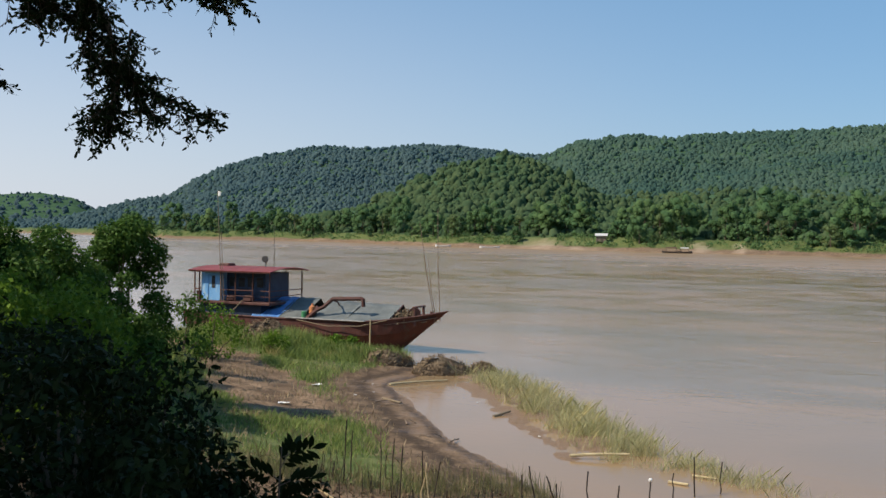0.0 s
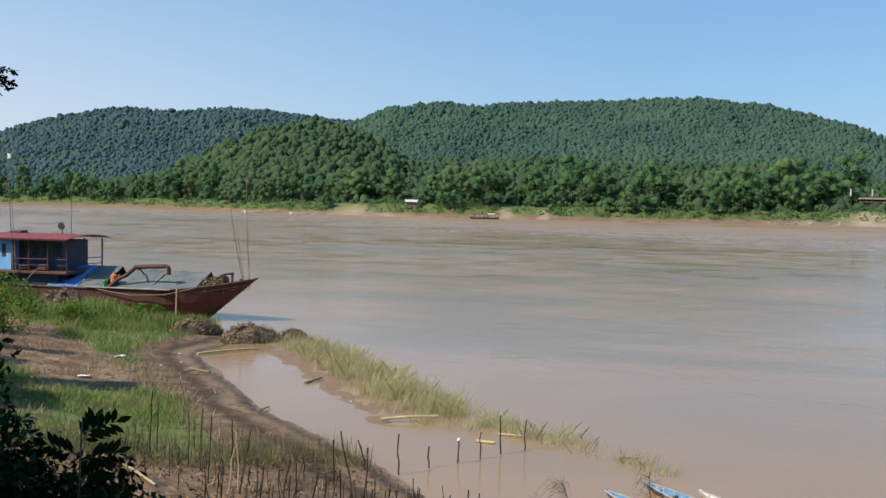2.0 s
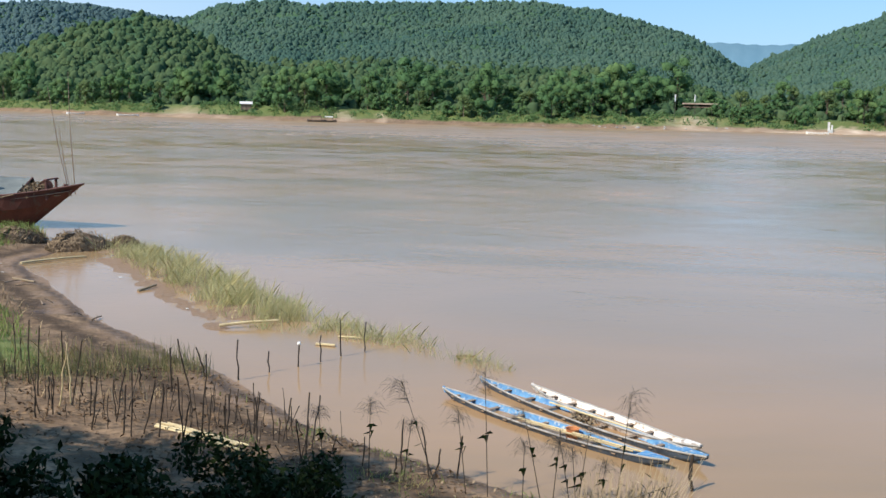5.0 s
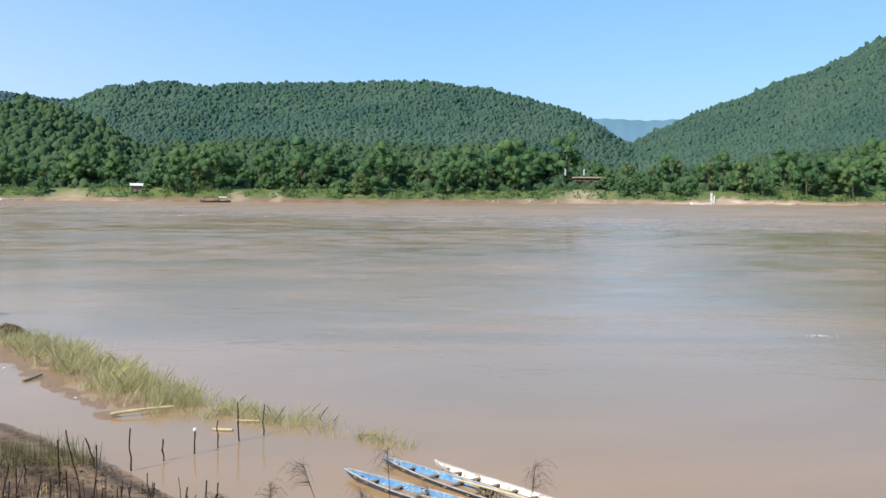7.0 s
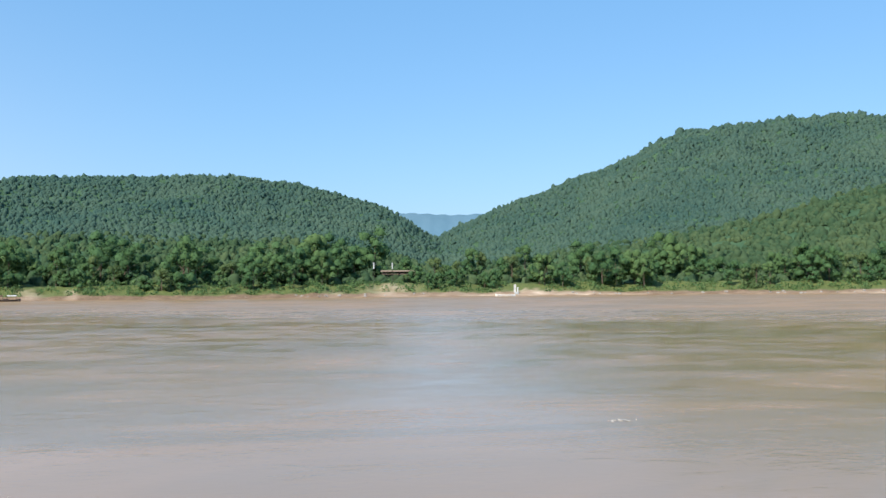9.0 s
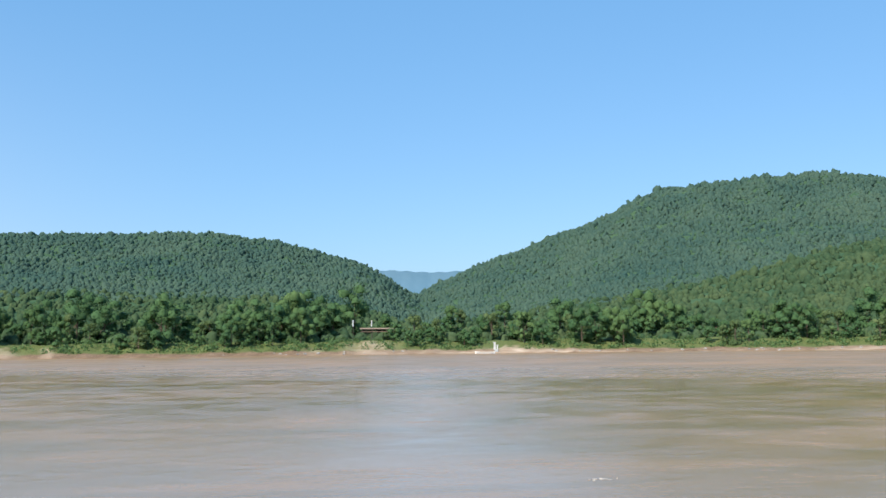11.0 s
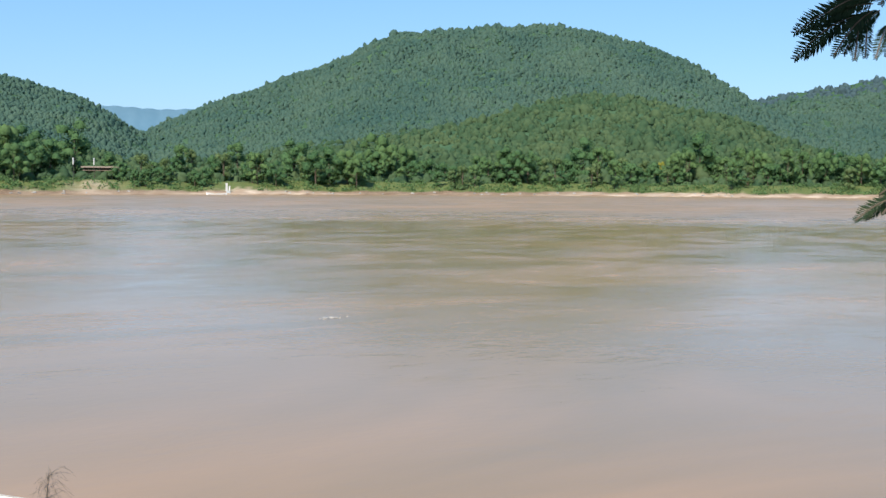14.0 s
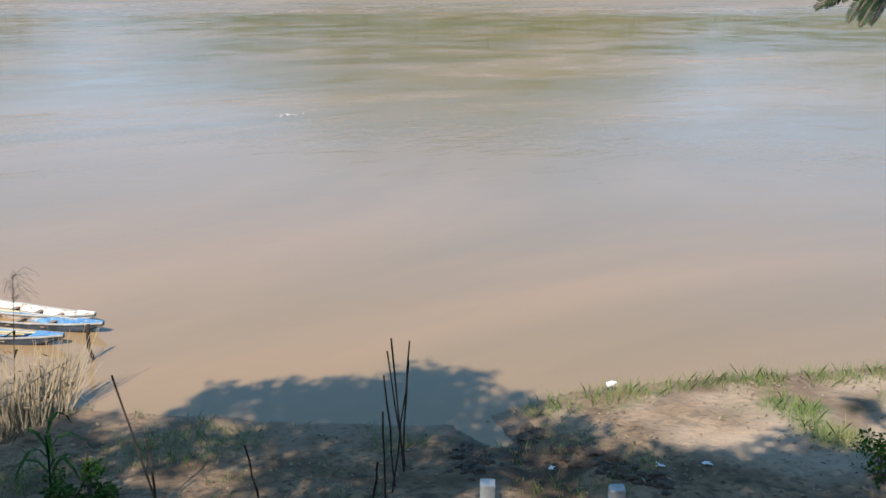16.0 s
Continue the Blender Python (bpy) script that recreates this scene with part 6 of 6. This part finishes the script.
def heap(x, y, wide, tall, seed, label):
    """A heap of washed-up stalks and brushwood round a muddy core."""
    rng = np.random.default_rng(seed)
    z = max(ground_z(x, y), 0) - 0.05
    ob = thing("brushwood_heap", (x, y, z), label, "heap", "heaps of brushwood")
    rows = []
    for i in range(7):
        a = 0.5 * math.pi * i / 6
        rows.append([(wide * 0.5 * math.cos(a) * math.cos(b) * (1 + 0.2 * math.sin(3 * b + seed)), wide * 0.5 * math.cos(a) * math.sin(b) * (1 + 0.2 * math.cos(2 * b)), tall * 0.82 * math.sin(a) ** 1.5 * (1 + 0.25 * math.sin(5 * b + seed)) - 0.05) for b in [2 * math.pi * j / 14 for j in range(15)]])
    part("core", Shape().sheet(rows), CLAY_DARK, ob)
    n = 2400
    b, a = rng.uniform(0, 6.28, n), np.arcsin(rng.uniform(0.0, 1, n))
    p = np.stack([wide * 0.5 * np.cos(a) * np.cos(b) * (1 + 0.2 * np.sin(3 * b + seed)), wide * 0.5 * np.cos(a) * np.sin(b) * (1 + 0.2 * np.cos(2 * b)), tall * 0.88 * np.sin(a) ** 1.5 * (1 + 0.25 * np.sin(5 * b + seed)) - 0.03], 1)
    d = p / (np.linalg.norm(p, axis=1, keepdims=True) + 1e-6)
    v, f = leaves(p, d, 0.30, rng, 0.35, 0.16, 0.0)
    part("brushwood", mesh_of("brushwood", v, f), BRUSH, ob)


CRUMB = leafy("soil_crumb", (0.060, 0.038, 0.024), (0.210, 0.140, 0.085), translucent=0.0, scale=2.0, rough=0.95)
CLAY_DARK = material("dark_mud", (0.055, 0.038, 0.026), (0.120, 0.085, 0.060), scale=4, rough=0.95, bump=0.5)
heap(-2.3, 59.1, 3.0, 0.8, 1, "brown heap of dry brushwood on the shore")
heap(0.9, 57.1, 3.3, 0.95, 2, "brown heap of dry brushwood at the waterline")
heap(3.4, 57.4, 1.5, 0.6, 3, "small heap of brushwood standing in water")
heap(-9.9, 63.6, 3.0, 1.5, 4, "heap of dry brushwood beside the moored boat")

# the leaning brush screen of dry stalks at the water's edge
rngn = np.random.default_rng(8)
screen = thing("brush_screen", (9.9, 15.7, 0), "leaning screen of dry straw-coloured stalks at the water", "screen")
for k in range(290):
    u = float(rngn.uniform(0, 1))
    foot = Vector((-1.3 + 2.0 * u, -0.6 + 0.35 * u + float(rngn.normal(0, 0.12)), 0.0))
    top = foot + Vector((0.25 + 0.5 * (u - 0.4) + float(rngn.normal(0, 0.34)), 0.25, float(rngn.uniform(0.6, 1.55))))
    part("stalk", Shape().tube([foot, (foot + top) / 2 + Vector((float(rngn.normal(0, 0.04)), 0, 0)), top], (0.008, 0.007, 0.003), 3), STRAW, screen)
for h in (0.35, 0.8):
    part("rail", Shape().tube([(-1.2, -0.55, h), (0.95, -0.1, h + 0.1)], 0.015, 5), DRY, screen)
q = np.stack([rngn.uniform(-1.3, 0.8, 170), rngn.uniform(-0.6, 0.1, 170), rngn.uniform(0.1, 1.2, 170)], 1)
v, f = leaves(q, np.tile((0.3, -1.0, 0.2), (170, 1)), 0.26, rngn, 0.5, 0.07, 0.5)
part("dry_leaves", mesh_of("dry_leaves", v, f), STRAW, screen)


def feather_reed(x, y, tall, lean, seed, drooping=True):
    """A tall reed with a loose, drooping plume."""
    rng = random.Random(seed)
    ob = thing("plumed_reed", (x, y, ground_z(x, y) - 0.05), "tall dark reed stem with a wispy drooping plume", "reed", "plumed reeds")
    top = Vector((lean[0], lean[1], tall))
    part("stem", Shape().tube([(0, 0, 0), top * 0.5 + Vector((0, 0, 0.02)), top], (0.011, 0.009, 0.004), 5), STICK, ob)
    hairs = Shape()
    for k in range(64):
        a = rng.uniform(0, 6.28)
        s = top * (1 - 0.2 * rng.random())
        out = Vector((math.cos(a), math.sin(a), 0)) * rng.uniform(0.1, 0.42) + Vector((lean[0], lean[1], 0)) * 0.3
        hairs.tube([s, s + out * 0.6 + Vector((0, 0, 0.14 * rng.random())), s + out + Vector((0, 0, -0.16 * rng.random()))], (0.003, 0.0022, 0.0015), 3)
    part("plume", hairs, DRY_DARK, ob)
    for k in range(2):
        s = top * rng.uniform(0.35, 0.6)
        part("blade", Shape().sheet([[s, s + Vector((0.012, 0, 0))], [s + Vector((0.1 * rng.uniform(-1, 1), 0, 0.18)), s + Vector((0.1 * rng.uniform(-1, 1) + 0.025, 0, 0.18))], [s + Vector((0.2 * rng.uniform(-1, 1), 0.05, 0.1)), s + Vector((0.2 * rng.uniform(-1, 1) + 0.01, 0.05, 0.1))]], 0.003), SHADED_LEAF, ob)
    return ob


DRY_DARK = leafy("dark_plume", (0.060, 0.050, 0.042), (0.140, 0.115, 0.090), translucent=0.0, scale=2.0)
for k, (x, y, tall, lean) in enumerate(((8.1, 18.0, 2.75, (-0.1, 0.1)), (6.0, 19.5, 1.7, (0.05, 0.1)), (5.2, 20.2, 1.4, (-0.1, 0.1)), (9.0, 16.9, 1.6, (0.25, 0.2)), (9.4, 16.6, 1.45, (-0.1, 0.1)), (10.0, 16.2, 2.5, (0.6, 0.5)), (9.7, 16.3, 1.2, (0.2, 0.1)), (8.6, 17.4, 1.3, (0.1, 0.2)),
                                        (7.2, 18.6, 2.3, (-0.7, 0.3)), (7.7, 18.2, 1.9, (-0.2, 0.1)), (8.9, 17.1, 2.1, (-0.4, 0.2)), (9.5, 16.8, 1.8, (0.3, 0.1)), (6.6, 19.0, 1.3, (0.2, 0.1)), (9.2, 16.4, 1.7, (-0.3, 0.1)))):
    feather_reed(x, y, tall, lean, 400 + k)

# broad-leaved plant beside the screen
plant = thing("broad_leaf_plant", (8.2, 12.6, ground_z(8.2, 12.6) - 0.03), "green maize-like plant with long arching leaves", "plant")
part("stem", Shape().tube([(0, 0, 0), (0.02, 0, 0.5), (0.05, 0.02, 1.0)], (0.018, 0.015, 0.008), 6), FROND, plant)
for k in range(9):
    a, h = 2.4 * k, 0.25 + 0.085 * k
    o = Vector((math.cos(a), math.sin(a), 0))
    w = o.cross(Vector((0, 0, 1))) * 0.035
    pts = [Vector((0.02, 0, h)) + o * d + Vector((0, 0, e)) for d, e in ((0, 0), (0.15, 0.22), (0.34, 0.28), (0.55, 0.12), (0.66, -0.06))]
    part("leaf", Shape().sheet([[p - w * s, p + Vector((0, 0, -0.008)), p + w * s] for p, s in zip(pts, (0.4, 1, 1, 0.7, 0.05))], 0.002), BUSH_LEAF, plant)

# square posts of the landing stage
for x, y in ((11.20, 6.62), (12.09, 5.00)):
    z = ground_z(x, y)
    solid("landing_post", Shape().box((-0.11, -0.11, -0.3), (0.11, 0.11, 0.9 - z), 0.015), CONCRETE, "square grey concrete post of a landing stage", "post", "posts of the landing stage", m=pose(x, y, z, 0, 0, 32))

# gully lumps
rngn = np.random.default_rng(15)
for k in range(260):
    u = rngn.uniform(0, 1)
    (ax, ay), (bx, by) = ((12.5, 7.6), (13.1, 8.1)) if k % 3 == 0 else (((13.8, 8.1), (14.4, 7.5)) if k % 3 == 1 else ((13.8, 6.8), (13.1, 4.7)))
    x, y = ax + (bx - ax) * u + rngn.normal(0, 0.16), ay + (by - ay) * u + rngn.normal(0, 0.16)
    s = rngn.uniform(0.03, 0.10)
    if ground_z(x, y) < 0.06:
        continue
    bm = bmesh.new()
    bmesh.ops.create_icosphere(bm, subdivisions=2, radius=1.0)
    for vert in bm.verts:
        vert.co *= 1 + 0.7 * noise.noise(vert.co * 1.9 + Vector((k * 3.1, 0, 0))) + 0.45 * noise.noise(vert.co * 4.7 + Vector((0, k * 1.7, 0)))
    me = bpy.data.meshes.new("clod")
    bm.to_mesh(me)
    bm.free()
    solid("mud_clod", me, CLAY_DARK, "rough dark clod of mud beside the gully", "mud clod", "clods in the gully", m=pose(x, y, ground_z(x, y) + s * 0.05, 0, 0, 60 * k) @ Matrix.Diagonal((s * 1.3, s, s * 0.8, 1)))

# fallen leaves and twigs on the shaded shore
x, y = sown(5200, 3, 20, 2, 24, lambda a, b: (to_line(a, b, SHORE)[1] < 0) * np.clip(0.4 + wobble(a, b, 1.7, seed=21), 0, 1) * (np.hypot(a, b) > 9), rngn)
q = np.stack([x, y, height(x, y) + 0.012], 1)
v, f = leaves(q, np.tile((0, 0, 1.0), (len(x), 1)), 0.10, rngn, 0.25, 0.4, 0.0)
solid("leaf_litter", mesh_of("leaf_litter", v, f), BRUSH, "scattered dry leaves and twigs on mud", "leaf litter", kind="stuff")
x, y = sown(6500, -8, 8, 17, 31, lambda a, b: (to_line(a, b, SHORE)[1] < 0) * np.clip(0.5 + wobble(a, b, 1.3, seed=22), 0, 1), rngn)
q = np.stack([x, y, height(x, y) + 0.01], 1)
v, f = leaves(q, np.tile((0, 0, 1.0), (len(x), 1)), 0.13, rngn, 0.5, 0.45, -0.15)
solid("garden_litter", mesh_of("garden_litter", v, f), CRUMB, "brown crumbs of soil and dead stalks in the garden", "plant litter", kind="stuff")

# litter
solid("plastic_bottle", Shape().lathe([(0.04, 0), (0.09, 0.02), (0.09, 0.22), (0.04, 0.3), (0.035, 0.34)], (0, 0, 0), 12), WHITE, "white plastic bottle lying in the grass", "bottle", m=pose(16.95, 7.35, 0.16, 75, 0, 40) @ Matrix.Scale(0.62, 4))
for k, (x, y) in enumerate(((-6.0, 43.2), (-5.3, 49.9), (13.8, 5.0), (14.2, 4.4), (13.2, 6.6), (-2.6, 52.0), (-3.2, 47.5), (-2.4, 49.2), (2.6, 47.0), (4.6, 39.2))):
    s = 0.22 if k < 2 else 0.055
    rr = random.Random(k)
    rows = [[(s * (i - 1.5) * 0.7 + rr.gauss(0, 0.02), s * (j - 1.5) * 0.5 + rr.gauss(0, 0.02), 0.03 + rr.uniform(0, 0.35) * s) for j in range(4)] for i in range(4)]
    solid("plastic_scrap", Shape().sheet(rows, 0.006), WHITE, "crumpled white plastic scrap on the ground", "litter", "litter", m=pose(x, y, max(ground_z(x, y), 0), 0, 0, 50 * k))


# ---- small buildings and craft across the river ----
def across(az, back):
    r = float(np.interp(az, AZ, FAR_SHORE)) + back
    x, y = at(az, r)
    return x, y, float(far_height(np.array([az]), np.array([r]))[0])


x, y, z = across(10.0, 30)
hut = thing("hut", (x, y, z + 1.5), "small hut with a pale sheet roof across the river", "hut", turn=-10)
part("wall", Shape().box((-2.6, -1.6, -1.6), (2.6, 1.6, 1.9), 0.05), WOOD, hut)
part("roof", Shape().sheet([[(-3.3, -2.3, 1.8), (3.3, -2.3, 1.8)], [(-3.3, 0, 3.1), (3.3, 0, 3.1)], [(-3.3, 2.3, 1.8), (3.3, 2.3, 1.8)]], 0.1), THATCH, hut)
for dx in (-2.4, 0, 2.4):
    part("post", Shape().tube([(dx, -1.9, -2.6), (dx, -1.9, 1.9)], 0.1, 6), DARKWOOD, hut)

x, y, z = across(42.05, 14)
gate = thing("landing_stairs", (x, y, z), "pale pillars and concrete steps above the sandy landing", "landing", turn=-42)
for dx, w, tall in ((-0.9, 0.55, 4.0), (0.5, 0.35, 2.6)):
    part("pillar", Shape().box((dx - w, -w, -1.5), (dx + w, w, tall), 0.05).box((dx - w - 0.12, -w - 0.12, tall), (dx + w + 0.12, w + 0.12, tall + 0.3), 0.05), THATCH, gate)
part("steps", Shape().box((-1.0, -7.0, -2.4), (1.0, -4.5, -0.4), 0.05).box((-1.0, -4.5, -2.0), (1.0, -2.2, 0.1), 0.05).box((-1.0, -2.2, -1.6), (1.0, 0.5, 0.6), 0.05), CONCRETE, gate)
for az in (33.9, 34.95):
    x, y, z = across(az, 34)
    post = thing("signal_post", (x, y, z), "white signal board on a tall post by far trees", "post", "white posts")
    part("pole", Shape().tube([(0, 0, -1), (0.2, 0, 14.6 - z)], 0.1, 8), DARKWOOD, post)
    part("board", Shape().box((-0.25, -0.1, 14.2 - z), (0.45, 0.1, 17.6 - z), 0.04), WHITE, post)


x, y, z = across(35.3, 50)
terrace = thing("stilt_house", (x, y, z), "long low open house on stilts with a dull brown roof", "house", turn=-35)
part("floor", Shape().box((-9, -1.5, 4.6), (9, 2.6, 4.9), 0.04), WOOD, terrace)
part("wall", Shape().box((-8.6, 0.6, 4.9), (8.6, 2.4, 6.3), 0.05), DARKWOOD, terrace)
part("roof", Shape().sheet([[(-9.6, -2.0, 6.2), (9.6, -2.0, 6.2)], [(-9.6, 0.6, 6.9), (9.6, 0.6, 6.9)], [(-9.6, 3.0, 6.2), (9.6, 3.0, 6.2)]], 0.1), WOOD, terrace, "dull brown sheet roof")
for k in range(7):
    part("post", Shape().tube([(-8.4 + 2.8 * k, -1.3, -1.0), (-8.4 + 2.8 * k, -1.3, 6.3)], 0.12, 6), DARKWOOD, terrace)

# pale rocks and driftwood-coloured boulders at the far waterline
rocks = random.Random(61)
ROCKS = []
for k in range(5):
    bm = bmesh.new()
    bmesh.ops.create_icosphere(bm, subdivisions=2, radius=1.0)
    for vert in bm.verts:
        vert.co *= 1 + 0.5 * noise.noise(vert.co * 1.3 + Vector((k * 5.1, 0, 0))) + 0.25 * noise.noise(vert.co * 3.1 + Vector((0, k * 2.7, 0)))
    me = bpy.data.meshes.new("boulder")
    bm.to_mesh(me)
    bm.free()
    me.materials.append(TIMBER)
    ROCKS.append(me)
for k in range(48):
    az = rocks.uniform(44, 71) if k > 12 else rocks.uniform(26, 38)
    x, y, z = across(az, rocks.uniform(3, 13))
    w = rocks.uniform(0.3, 0.85)
    solid("boulder", ROCKS[k % 5], TIMBER, "pale weathered boulder at the far waterline", "boulder", "boulders at the far shore", m=pose(x, y, max(z, 0) + 0.15 * w, 0, 0, rocks.uniform(0, 360)) @ Matrix.Diagonal((w * 1.4, w, w * 0.8, 1)))


def far_boat(az, off, long, roofed, label, turn):
    r = float(np.interp(az, AZ, FAR_SHORE)) + off
    x, y = at(az, r)
    ob = thing("river_boat", (x, y, 0), label, "boat", "boats at the far shore", turn=turn)
    part("hull", Shape().sheet([[(u * long / 2, -w, 0.7 + 0.5 * u * u), (u * long / 2, -w * 0.6, -0.15), (u * long / 2, w * 0.6, -0.15), (u * long / 2, w, 0.7 + 0.5 * u * u)] for u, w in ((-1, 0.2), (-0.8, 0.8), (-0.3, 1.1), (0.3, 1.1), (0.8, 0.7), (1, 0.1))], 0.06), DARKWOOD if roofed else WHITE, ob)
    part("deck", Shape().box((-long * 0.4, -0.8, 0.35), (long * 0.4, 0.8, 0.45), 0.02), WOOD, ob)
    if roofed:
        part("roof", Shape().sheet([[(u, -1.1, 2.3), (u, 0, 2.7), (u, 1.1, 2.3)] for u in (-long * 0.3, 0, long * 0.25)], 0.06), THATCH if roofed == 2 else DARKIRON, ob)
        for u in (-long * 0.28, long * 0.23):
            for w in (-1.0, 1.0):
                part("post", Shape().tube([(u, w, 0.4), (u, w, 2.35)], 0.05, 6), DARKWOOD, ob)
    return ob


far_boat(13.9, -6, 9, 1, "dark roofed ferry boat at the far landing", -20)
far_boat(14.6, -5, 7, 2, "roofed boat with pale cover at the far landing", -12)
far_boat(41.4, -5, 10, 0, "pale narrow boat beside the sandy landing", -45)
far_boat(3.7, -6, 11, 0, "pale upturned boat on the far shore", -5)
far_boat(1.05, -6, 9, 0, "pale small boat on the far shore", -5)
x, y, z = across(75.5, 330)
house = thing("house", (x, y, z + 3), "small cream house with brown roof on the far slope", "house", turn=-70)
part("wall", Shape().box((-2.2, -1.6, -8), (2.2, 1.6, 2.2), 0.1), CREAM, house)
part("roof", Shape().sheet([[(-2.8, -2.4, 2.0), (2.8, -2.4, 2.0)], [(-2.8, 0, 3.8), (2.8, 0, 3.8)], [(-2.8, 2.4, 2.0), (2.8, 2.4, 2.0)]], 0.15), WOOD, house)

# broken foam drifting in midstream
rngn = np.random.default_rng(19)
fx, fy = 42.8, 39.0
n = 16
u = rngn.normal(0, 1, n)
q = np.stack([fx + 0.5 * u * 0.86 + rngn.normal(0, 0.12, n), fy - 0.5 * u * 0.5 + rngn.normal(0, 0.2, n), np.full(n, 0.02)], 1)
v, f = leaves(q, np.tile((0, 0, 1.0), (n, 1)), 0.28, rngn, 0.05, 0.6, 0.0)
v[:, 2] = 0.015 + 0.01 * rngn.uniform(0, 1, len(v))
solid("foam", mesh_of("foam", v, f), CREAM, "broken streak of pale foam on the river", "foam", kind="stuff")
